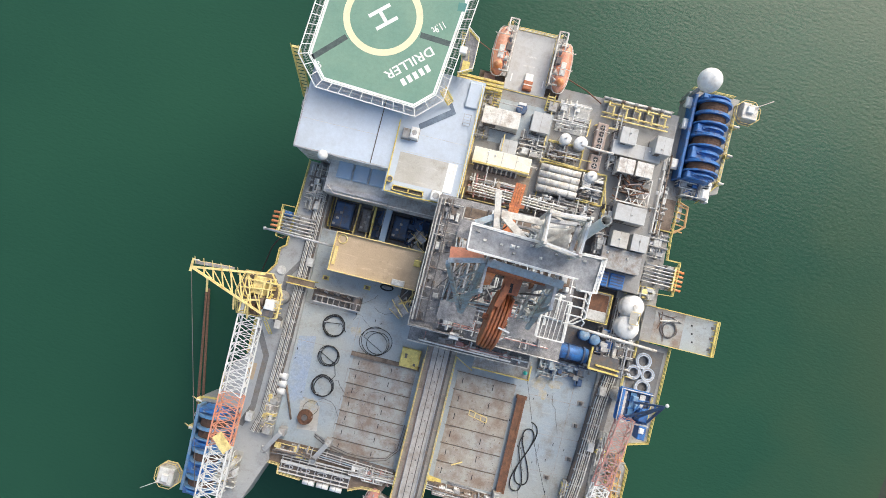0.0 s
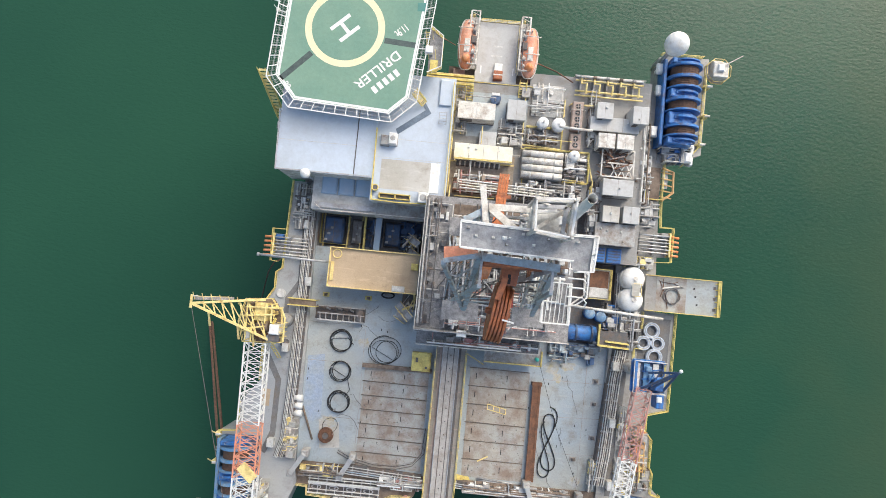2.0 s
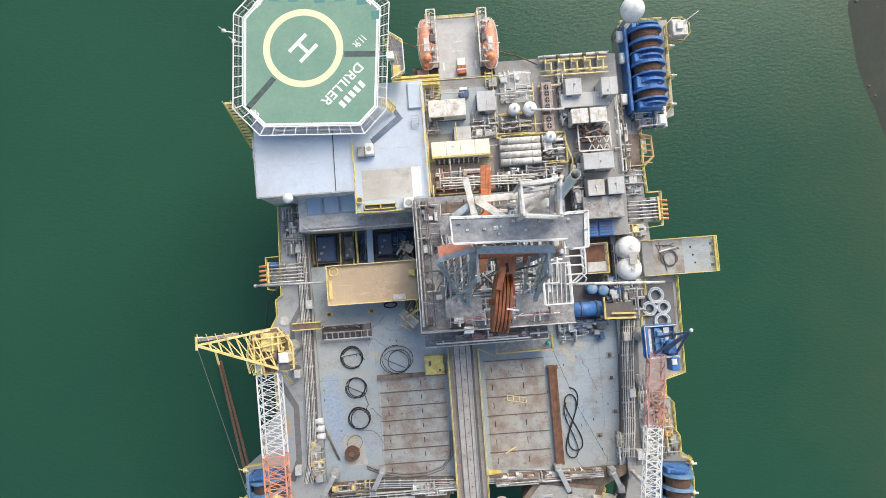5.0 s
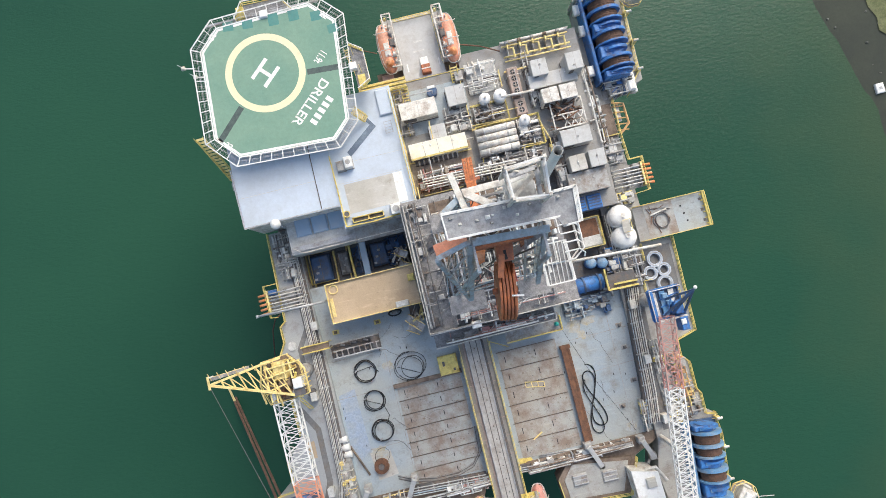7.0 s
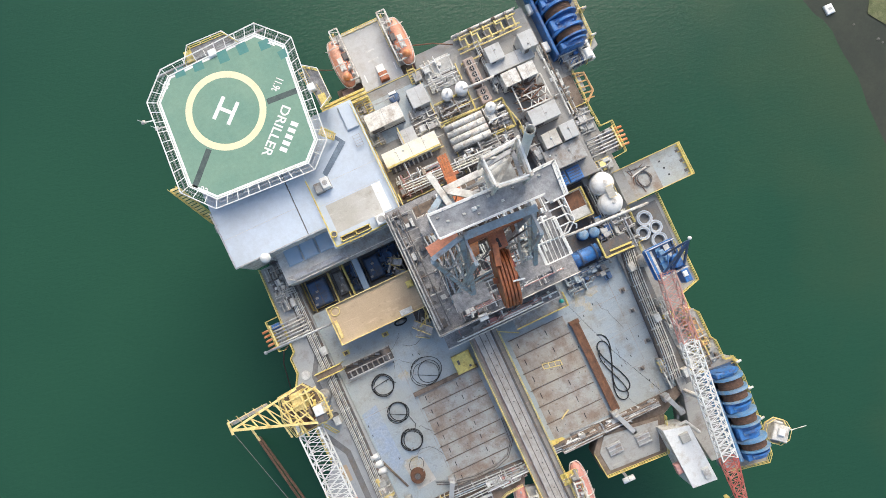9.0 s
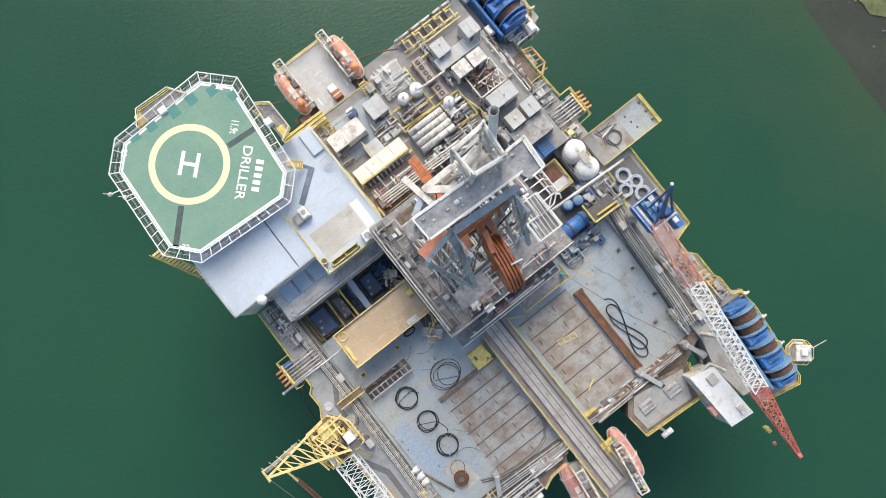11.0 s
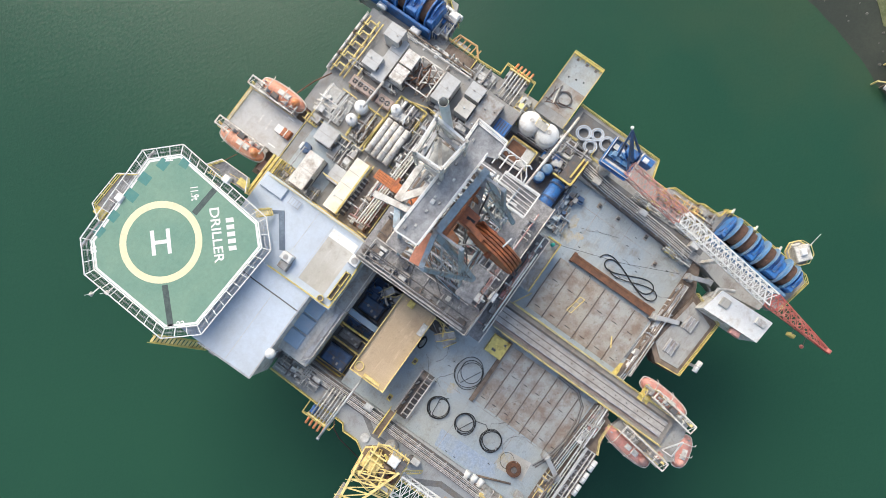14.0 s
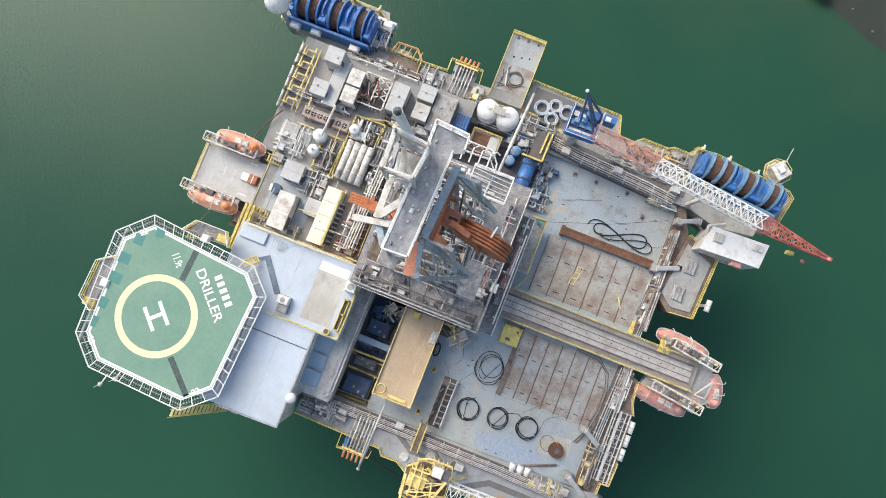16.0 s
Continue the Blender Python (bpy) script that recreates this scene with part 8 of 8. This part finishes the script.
# ---- far bank, jetty and float ----
M_MUD = mat("dark_tidal_mud", (0.026, 0.034, 0.025), 0.8, stain=(0.042, 0.050, 0.036), amount=0.4, size=0.08, grain=0.08)
M_GRASS = mat("pale_grass", (0.16, 0.17, 0.08), 0.9, stain=(0.10, 0.12, 0.05), amount=0.5, size=0.3, grain=0.2)
M_STONE = mat("grey_shore_stone", (0.13, 0.13, 0.115), 0.85, stain=(0.08, 0.08, 0.07), amount=0.4, size=1.0)
M_LEAF = mat("shrub_leaves", (0.05, 0.09, 0.03), 0.7, stain=(0.09, 0.12, 0.04), amount=0.5, size=1.5, grain=0.2)
M_PLANK = mat("weathered_jetty_planks", (0.42, 0.40, 0.42), 0.8, stain=(0.30, 0.28, 0.27), amount=0.4, size=0.8, vary=0.12)


def shore_line(y):
    """How far east the water reaches at this northing."""
    if y > 0:
        x = 107 - .0035 * min(y, 48) ** 2
    else:
        x = 107 - .0032 * y * y
    return x - 1.5 + .7 * math.sin(y * .13) + .25 * math.sin(y * .4 + 1)


bank = Mesh()
ys = [-260 + 3 * k for k in range(150)]
off = [-.5, 1.5, 5, 10, 16, 24, 40, 90, 300, 1500]
hgt = [-.15, .05, .1, .16, .22, .5, 1.4, 2.5, 4, 6]
for y in ys:
    for o, h in zip(off, hgt):
        x = max(shore_line(y), 62) + o
        bank.v.append((x, y, h + (.08 * noise.noise(Vector((x * .2, y * .2, 0))) if o > 0 else 0)))
n = len(off)
for i in range(len(ys) - 1):
    for j in range(n - 1):
        bank.f.append((i * n + j, i * n + j + 1, (i + 1) * n + j + 1, (i + 1) * n + j))
solo("ground_bank", bank, M_MUD, "dark grey-brown tidal mud bank beside the water", "ground", kind="structure", smooth=True)
grass = Mesh()
for i, y in enumerate(ys):
    for o, h in ((13 + 1.6 * math.sin(y * .3) + 1.1 * math.sin(y * .71), .34), (60, 2.2)):
        grass.v.append((max(shore_line(y), 62) + o, y, h))
for i in range(len(ys) - 1):
    grass.f.append((2 * i, 2 * i + 1, 2 * i + 3, 2 * i + 2))
solo("ground_grass", grass, M_GRASS, "pale dry grass above the mud bank", "ground", kind="structure")
rnd = random.Random(91)
stones = Mesh()
for k in range(220):
    y = rnd.uniform(-110, 80)
    x = shore_line(y) + rnd.choice((rnd.uniform(2, 18), rnd.uniform(15, 20)))
    r = rnd.uniform(.12, .5)
    stones.ball((x, y, .15), r, r * rnd.uniform(.6, 1), r * .6, n=6, m=4)
tagged(new("shore_stones", data_of("shore_stones", stones, M_STONE)), "small pale stones strewn over the mud bank", "stones", kind="stuff")
for k in range(7):
    y = (-62, -54, -47, -41, -33, 12, 30)[k]
    x = shore_line(y) + 16 + (k % 3) * 3
    t = thing("shrub", "dark green shrub on the grassy bank", "shrub", "shrubs on the bank", at=(x, y, .6))
    part("stem", Mesh().cyl((0, 0, 0), (.1, 0, 1.0), .12, 6, .06), M_BROWN, t)
    crown = Mesh()
    for i in range(260):
        d = Vector((rnd.gauss(0, 1), rnd.gauss(0, 1), rnd.gauss(0, .7))).normalized() * rnd.uniform(.5, 1.5) * (1 + .3 * math.sin(i))
        c = d + Vector((0, 0, 1.3))
        a, b = Vector((rnd.gauss(0, 1), rnd.gauss(0, 1), rnd.gauss(0, 1))).normalized() * .2, Vector((rnd.gauss(0, 1), rnd.gauss(0, 1), rnd.gauss(0, 1))).normalized() * .14
        crown.add([c - a, c - b, c + a, c + b], [(0, 1, 2, 3)])
    part("crown", crown, M_LEAF, t)


def jetty():
    t = thing("jetty", "grey plank jetty with yellow mooring posts", "jetty")
    a = Vector((95.47, -55.85, 2.0))
    d = (Vector((108.27, -55.57, 2.0)) - a).normalized()
    s = Vector((d.y, -d.x, 0))
    for k in range(110):
        c = a + d * (k * .36)
        vs = [c + s * i * 1.7 + d * j * .165 + Vector((0, 0, h)) for h in (-.08, 0) for i, j in ((-1, -1), (1, -1), (1, 1), (-1, 1))]
        part("plank", Mesh().add(vs, [(3, 2, 1, 0), (4, 5, 6, 7), (0, 1, 5, 4), (1, 2, 6, 5), (2, 3, 7, 6), (3, 0, 4, 7)]), M_PLANK, t)
    for i in (-1.6, 1.6):
        part("kerb", Mesh().beam(a + s * i + Vector((0, 0, .08)), a + d * 39 + s * i + Vector((0, 0, .08)), .2), M_OFFWHITE, t)
        part("bearer", Mesh().beam(a + s * i * .8 + Vector((0, 0, -.25)), a + d * 39 + s * i * .8 + Vector((0, 0, -.25)), .3), M_BROWN, t)
        for k in range(9):
            p = a + d * (1 + k * 4.6) + s * i
            part("pile", Mesh().cyl((p.x, p.y, -2), (p.x, p.y, 2.3), .2, 8), M_BROWN, t)
    for k in range(3):
        p = a + d * (1.5 + k * 5.5) - s * 1.8
        part("fender_arm", Mesh().beam(p, p - s * 1.8 - d * .9 + Vector((0, 0, .1)), .25), M_PALEYEL, t, "yellow mooring arm")
        part("fender_foot", Mesh().cyl(p - s * 1.8 - d * .9 + Vector((0, 0, -3)), p - s * 1.8 - d * .9 + Vector((0, 0, .4)), .22, 8), M_PALEYEL, t)
    q = a + d * 14 - s * 7
    part("side_walk", Mesh().beam(a + d * 16 - s * 1.5, q, .7, .12), M_PLANK, t)
    part("dolphin", Mesh().cyl((q.x, q.y, -2), (q.x, q.y, 2.6), .4, 10), M_PALEYEL, t)
    return t


jetty()
t = thing("float", "white square float with a small dark hatch", "float", at=(108.15, 20.7, 0))
part("body", Mesh().rbox(-1.0, -1.15, 1.0, 1.15, -.3, .7, .15), M_WHITE, t)
part("hatch", Mesh().box(-.3, -.3, .35, .3, .7, .8), M_GREY, t)

# ---- more yellow access ways ----
t = thing("access_bridge", "yellow walkway between the quarters roof and the boat deck", "walkway")
a = -6.34, 37.18, 1.96, 35.79
part("floor", Mesh().box(*a, 32.6, 32.75), M_ROOFTAN, t)
for y in (a[1], (a[1] + a[3]) / 2, a[3]):
    part("beam", Mesh().beam((a[0], y, 32.9), (a[2], y, 32.9), .3, .5), M_YELLOW, t)
    part("hand_rail", Mesh().beam((a[0], y, 33.7), (a[2], y, 33.7), .1), M_PALEYEL, t)
for k in range(6):
    x = a[0] + (a[2] - a[0]) * k / 5
    part("post", Mesh().beam((x, a[1], 32.6), (x, a[1], 33.7), .1), M_YELLOW, t)
part("leg", Mesh().box(a[2] - .6, a[3] - .3, a[2] - .1, a[3] + .3, 30, 32.6), M_YELLOW, t)
t = thing("helideck_stair", "yellow steel stairs along the helideck edge", "staircase")
for (p, q) in (((-6.15, 41.67), (-5.82, 39.22)), ((-5.44, 38.45), (-5.12, 35.91)), ((-7.6, 31.51), (-6.02, 30.31))):
    p, q = Vector((*p, 39.3)), Vector((*q, 37.4))
    s = (q - p).cross(Vector((0, 0, 1))).normalized() * .55
    for k in (-1, 1):
        part("stringer", Mesh().beam(p + s * k, q + s * k, .14, .3), M_YELLOW, t)
        part("hand_rail", Mesh().beam(p + s * k + Vector((0, 0, 1)), q + s * k + Vector((0, 0, 1)), .1), M_PALEYEL, t)
    for k in range(9):
        c = p.lerp(q, k / 8)
        part("tread", Mesh().beam(c - s, c + s, .22, .05), M_PALEYEL, t)
part("hanger", Mesh().beam((-6.15, 41.67, 39.2), (-6.86, 41.49, 39.7), .15), M_YELLOW, t)
# antennas and lamps on the helideck edge
for c in ((-32.85, 44.81), (-31.23, 42.96)):
    t = thing("mast_light", "white light fitting with aerial on the helideck edge", "lamp", "edge lights", at=(*c, 39.6))
    part("box", Mesh().rbox(-.3, -.28, .3, .28, 0, .5), M_OFFWHITE, t)
    part("aerial", Mesh().cyl((0, 0, .5), (-.4, .25, 1.3), .04, 6), M_WHITE, t)
    part("arm", Mesh().beam((0, 0, .1), (1.8, -.4, .1), .15), M_WHITE, t)


# ---- loose lines, pipes and small deck clutter ----
def line(pts, r, material, label, kind="cable"):
    return solo(kind, Mesh().tube(pts, r, 5), material, label, kind, "loose lines")


rnd = random.Random(17)
for k in range(9):
    x, y = rnd.uniform(-22, -8), rnd.uniform(-30, -4)
    pts = [(x + .9 * i + rnd.uniform(-.5, .5), y + 1.2 * math.sin(i * .9 + k) + rnd.uniform(-.4, .4), Z + .1) for i in range(5)]
    line(pts, .03, M_DGREY, "thin dark line lying on the deck")
for k in range(6):
    x, y = rnd.uniform(17, 28), rnd.uniform(-31, -12)
    pts = [(x + rnd.uniform(-.5, .5) + .3 * i, y - .9 * i, Z + .1) for i in range(5)]
    line(pts, .03, M_DGREY, "thin dark line lying on the deck")
# small fittings standing on the open deck
for k in range(24):
    x, y = (rnd.uniform(-23, -9), rnd.uniform(-31, -4)) if k < 12 else (rnd.uniform(16.5, 28), rnd.uniform(-31, -10))
    t = solo("deck_socket", Mesh().box(x - .06, y - .2, x + .06, y + .2, Z + .06, Z + .12), M_BLACK, "small dark lashing socket in the deck", "fitting", "deck sockets")
# extra lines strung through the derrick
t = thing("derrick_lines", "bundle of dark and pale lines strung down the derrick", "rigging")
for k in range(16):
    x, y = rnd.uniform(3, 9.5), rnd.uniform(0, 7)
    x2, y2 = rnd.uniform(-2, 13), rnd.uniform(-6, 12)
    part("line", Mesh().cyl((x, y, rnd.uniform(78, 87)), (x2, y2, 38.5), rnd.uniform(.04, .09), 5), rnd.choice((M_DGREY, M_GALV, M_OFFWHITE)), t)
t = thing("standpipe_bank", "rows of racked steel drill pipe standing in the derrick", "drill pipe")
for side, x0 in ((0, 1.4), (1, 9.2)):
    for i in range(5):
        for j in range(5):
            x, y = x0 + i * .42, .5 + j * .75
            part("pipe", Mesh().cyl((x, y, 38), (x + .1, y + .2, 63 + rnd.uniform(0, 1)), .09, 6), rnd.choice((M_GREY, M_GALV, M_DGREY)), t)
# fan heads and boxes round the crown
clutter("crown_gear", "white lamps and boxes on the crown frame", "machine", (6.14, 7.26, 7.21, 5.98), 83.6, 10, 81, [M_GALV, M_OFFWHITE, M_WHITE, M_STEELBLUE], .5, smin=.15, smax=.4)
for k in range(9):
    x, y = 1.6 + k * 1.05 + rnd.uniform(-.3, .3), rnd.uniform(3.9, 5.2)
    t = thing("crown_box", "small pale junction box on the crown platform", "box", "crown boxes", at=(x, y, 87.95))
    part("body", Mesh().rbox(-.12, -.09, .12, .09, 0, .15, .02), M_OFFWHITE if k % 3 else M_BROWN, t)
    part("lid", Mesh().box(-.1, -.07, .1, .07, .15, .17), M_LGREY, t)
clutter("racking_gear", "grey racking arms half way up the derrick", "machine", (8.84, 2.47, 12.87, -1.02), 70.6, 40, 83, [M_GALV, M_OFFWHITE, M_WHITE, M_STEELBLUE, M_DGREY], 1.4, smin=.2, smax=.9)

# rust blotches and scuffs on the plated decks
M_SPOT = mat("rust_spot", (0.31, 0.255, 0.21), 0.85, stain=(0.25, 0.19, 0.15), amount=0.5, size=1.5)
M_SCUFF = mat("dark_scuff", (0.15, 0.15, 0.15), 0.8)
for name, material, count, label, rmax in (("rust_spots", M_SPOT, 90, "brown rust blotches on the pipe rack plates", .3), ("deck_scuffs", M_SCUFF, 420, "small dark scuffs on the painted deck", .14)):
    spots = Mesh()
    for k in range(count):
        zone = k % 4
        if zone < 2:
            x, y, z = rnd.uniform(*sorted(((-12.13, -15.2)[0], (-1.39, -15.13)[0]))), rnd.uniform(-33, (-12.13, -15.5)[1]), Z + .126
        elif zone < 4:
            x, y, z = rnd.uniform(*sorted(((6.71, -15.09)[0], (16.83, -15.03)[0]))), rnd.uniform(-32.5, (6.71, -13.98)[1]), Z + .126
        else:
            x, y, z = rnd.choice((rnd.uniform(-23.5, -14), rnd.uniform(18, 28.5))), rnd.uniform(-32, -10), Z + .068
        r = rmax * rnd.uniform(.25, 1) ** 2
        e = rnd.uniform(.4, 1)
        n = 9
        q = [(x + r * rnd.uniform(.5, 1.2) * math.cos(2 * math.pi * i / n), y + r * e * rnd.uniform(.5, 1.2) * math.sin(2 * math.pi * i / n), z + .0001 * (k % 40)) for i in range(n)]
        spots.add(q, [tuple(range(n))])
    tagged(new(name, data_of(name, spots, material)), label, "stain", kind="stuff")

# ---- east side fill: fittings, dark walkway and short rails ----
deck_piece("walkway_strip", "dark anti-slip walkway beside the hose rolls", [(35.51, -1.69), (40.95, -1.66), (40.79, -9.87), (35.37, -9.9)], 28.004, 28.03, M_DARKWALK)
deck_piece("walkway_strip", "dark anti-slip walkway along the east pipes", [(32.8, -7.72), (34, -7.72), (32.62, -33.29), (31.43, -33.3)], 28.004, 28.03, M_DARKWALK)
clutter("side_fittings", "grey pipes and valves beside the white tanks", "machine", (31.54, -0.7, 35.05, -7.67), 28.03, 40, 84, [M_WALK, M_GREY, M_LGREY, M_GALV, M_DGREY, M_OFFWHITE], 1.8)
clutter("side_fittings", "grey and yellow fittings north of the white tanks", "machine", (31.68, 8.99, 36.89, 6.78), 28.0, 36, 85, [M_WALK, M_PALEYEL, M_LGREY, M_GALV, M_GREY], 1.6)
clutter("side_fittings", "grey fittings on the east walkway", "machine", (32.02, 19.1, 37.02, 14.3), 28.0, 30, 86, [M_WALK, M_LGREY, M_GALV, M_GREY], 1.3)
railing([(35.73, -0.68), (35.68, -3.7)], 28.0)
railing([(34.58, -9.51), (34.61, -7.21), (36.02, -7.2)], 28.0)
railing([(31.8, 6.89), (31.83, 8.93), (36.6, 8.95)], 28.0)
railing([(35.07, -28.42), (37.45, -28.41)], 28.0)
# hangers and posts along the winch rails
for c in ((44.27, 40.87), (44.15, 35.38), (43.63, 30.14), (40.81, -33.27), (40.62, -38.23), (40.03, -43.66), (-36.77, -28.9), (-36.84, -33.77)):
    t = thing("fairlead_post", "pale yellow guide post on the winch deck edge", "post", "winch deck posts", at=(*c, 27.6))
    part("post", Mesh().rbox(-.35, -.35, .35, .35, 0, 1.6, .1), M_PALEYEL, t)
    part("roller", Mesh().cyl((-.2, 0, 1.7), (.7, 0, 1.7), .2, 10), M_OFFWHITE, t)
    part("stay", Mesh().beam((-.2, 0, 1.4), (-1.6, 0, .1), .16), M_PALEYEL, t)
# pipes crossing the machinery deck
t = thing("overhead_pipes", "pale pipes crossing above the machinery deck", "pipework")
for k in range(12):
    x, y = rnd.uniform(*sorted(((-0.57, 30.57)[0], (22.02, 30.65)[0]))), rnd.uniform(*sorted(((1.45, 17.68)[1], (1.37, 35.59)[1])))
    L = rnd.uniform(2, 6)
    z = rnd.uniform(32.6, 33.6)
    e = (x + L, y, z) if k % 2 else (x, y - L, z)
    part("pipe", Mesh().tube([(x, y, ZM), (x, y, z), e, (e[0], e[1], ZM)], rnd.uniform(.06, .12), 7), rnd.choice((M_OFFWHITE, M_LGREY, M_PALEYEL, M_GALV)), t)

# rails and boxes in the sunken bay
railing([(-23.62, 11.83), (-23.52, 6.32), (-18.45, 6.35), (-18.54, 11.64)], 24.06, "yellow guard rail inside the sunken bay")
railing([(-15.36, 11.45), (-15.28, 6.36)], 24.06, "yellow guard rail inside the sunken bay")
clutter("bay_fittings", "dark blue and grey fittings in the sunken bay", "machine", (-8.93, 11.6, -5.11, 6.36), 24.06, 26, 87, [M_NAVY, M_GREY, M_NAVY, M_BLUE, M_LGREY], 1.8)
clutter("bay_fittings", "dark blue and grey fittings in the sunken bay", "machine", (-15.23, 11.36, -12.22, 6.33), 24.06, 18, 88, [M_NAVY, M_GREY, M_NAVY, M_DGREY], 1.4)
# machinery on the crane house
t = thing("crane_ladder", "yellow ladder leaning from the side deck to the crane", "ladder", at=(-27.78, -13.59, 28))
for s in (-.3, .3):
    part("stile", Mesh().beam((s, -1.4, 0), (s - .6, 1.6, 4.5), .12), M_YELLOW, t)
for k in range(9):
    f = k / 8
    part("rung", Mesh().beam((-.3 - .6 * f, -1.4 + 3 * f, 4.5 * f), (.3 - .6 * f, -1.4 + 3 * f, 4.5 * f), .07), M_YELLOW, t)

# yellow rails and pale pipes round the machine houses
RAIL_M = "bleached yellow guard rail between the machine houses"
for run in ([(11.81, 24.68), (11.8, 20.68)], [(-0.95, 25.83), (-0.9, 16.84)], [(11.34, 37.5), (11.32, 25.68), (11.91, 25.68)], [(18.3, 34.98), (18.28, 31.95)], [(22.98, 25.12), (24.12, 20.93), (24.08, 16.46)], [(-0.73, 22.42), (10.33, 22.47)], [(19.19, 20.91), (22.74, 20.73)], [(19.29, 34.38), (23.26, 34.39)], [(0.48, 16.35), (7.37, 16.38)], [(11.32, 26.38), (18.04, 26.1)]):
    railing(run, ZM, RAIL_M, M_PALEYEL, r=.065, toe=False)
t = thing("pipe_bundle", "white pipes running along the edge of the drill floor", "pipework")
for k in range(4):
    a, b = (0.66, 18.96), (17.55, 18.44)
    y = a[1] - .45 * k
    part("pipe", Mesh().tube([(a[0] + .2 * k, y, ZM), (a[0] + .2 * k, y, 33.5), (b[0] - .5 * k, y - .5, 33.5), (b[0] - .5 * k, y - .5, ZM)], .11, 7), (M_WHITE, M_OFFWHITE, M_CREAM, M_WHITE)[k], t)
for f in (.1, .35, .6, .85):
    x = a[0] + (b[0] - a[0]) * f
    part("support", Mesh().box(x - .1, a[1] - 2.1, x + .1, a[1] + .3, 33.1, 33.38).box(x - .1, a[1] - 1, x + .1, a[1] - .8, ZM, 33.1), M_OFFWHITE, t)
t = thing("walkway_ladder", "pale yellow cable ladder beside the quarters wall", "cable tray", at=(-1.51, 35.93, ZM))
yl = (-1.39, 16.84)[1] - (-1.51, 35.93)[1]
for s in (0, .7):
    part("stile", Mesh().beam((s, 0, .5), (s, yl, .5), .12), M_PALEYEL, t)
for k in range(24):
    part("rung", Mesh().beam((0, yl * (k + .5) / 24, .5), (.7, yl * (k + .5) / 24, .5), .08), M_CREAM, t)
for f in (.05, .35, .65, .95):
    part("foot", Mesh().box(.25, yl * f - .1, .45, yl * f + .1, 0, .5), M_PALEYEL, t)
# rusty members stacked in the lattice cradle
t = thing("rusty_members", "rusty brown steel members stacked on the machinery deck", "steel stack")
for k in range(16):
    x, y = rnd.uniform(*sorted(((25.24, 24.45)[0], (29.69, 24.47)[0]))), rnd.uniform(*sorted(((25.64, 25.43)[1], (25.6, 22.1)[1])))
    z = ZM + .15 + .16 * k
    part("member", Mesh().beam((x - 1.3, y - rnd.uniform(-.8, .8), z), (x + 1.3, y + rnd.uniform(-.8, .8), z), .2, .17), rnd.choice((M_RUST, M_BROWN, M_RUST, M_DUSTY)), t)

# stairs off the drill floor and rails round the sunken bay
def drill_stair(foot, head, z0, z1, w):
    """A straight steel stair with open treads and bleached yellow handrails."""
    t = thing("steel_stair", "grey steel stair with yellow handrails beside the drill floor", "stairs", "drill floor stairs")
    a, b = Vector((*foot, z0)), Vector((*head, z1))
    side = Vector((-(b - a).y, (b - a).x, 0)).normalized() * w / 2
    n = max(6, int((z1 - z0) / .22))
    for s in (-1, 1):
        part("stringer", Mesh().beam(a + side * s, b + side * s, .12, .25), M_GREY, t)
        up = Vector((0, 0, 1))
        part("handrail", Mesh().beam(a + side * s + up, b + side * s + up, .11), M_PALEYEL, t)
        for f in (0, .33, .66, 1):
            p = a.lerp(b, f) + side * s
            part("post", Mesh().cyl(p, p + up, .05, 6), M_PALEYEL, t)
    for k in range(n):
        p = a.lerp(b, (k + .5) / n)
        part("tread", Mesh().beam(p - side, p + side, .22, .04), M_GALV, t)
    return t


drill_stair((-7.71, -3.43), (-5.1, -5.75), 28.07, 31.5, 1.3)
drill_stair((-5.86, -6.44), (-7.73, -5.04), 28.07, 30.4, 1.1)
drill_stair((-7.62, 6.77), (-4.79, 4.85), 24.07, 31.0, 1.3)
drill_stair((-7.65, 9.08), (-5.01, 7.22), 24.07, 31.0, 1.2)
for run in ([(-23.01, 11.79), (-22.88, 5.04)], [(-22.48, 11.9), (-18.68, 11.92)], [(-18.36, 11.6), (-18.58, 5.69)], [(-15.94, 12.04), (-16.16, 5.7)]):
    railing(run, 24.06, "yellow guard rail inside the sunken bay", M_PALEYEL, r=.07)
line([(-23.79, 14.44, 30.0), (-22.35, 12.53, 30.0), (-10.21, 12.18, 30.0)], .16, M_OFFWHITE, "pale pipe along the foot of the quarters", "pipe")
line([(-8.43, 12.67, 31.0), (-3.97, 13.09, 31.0)], .12, M_OFFWHITE, "pale pipe between the quarters and the drill floor", "pipe")
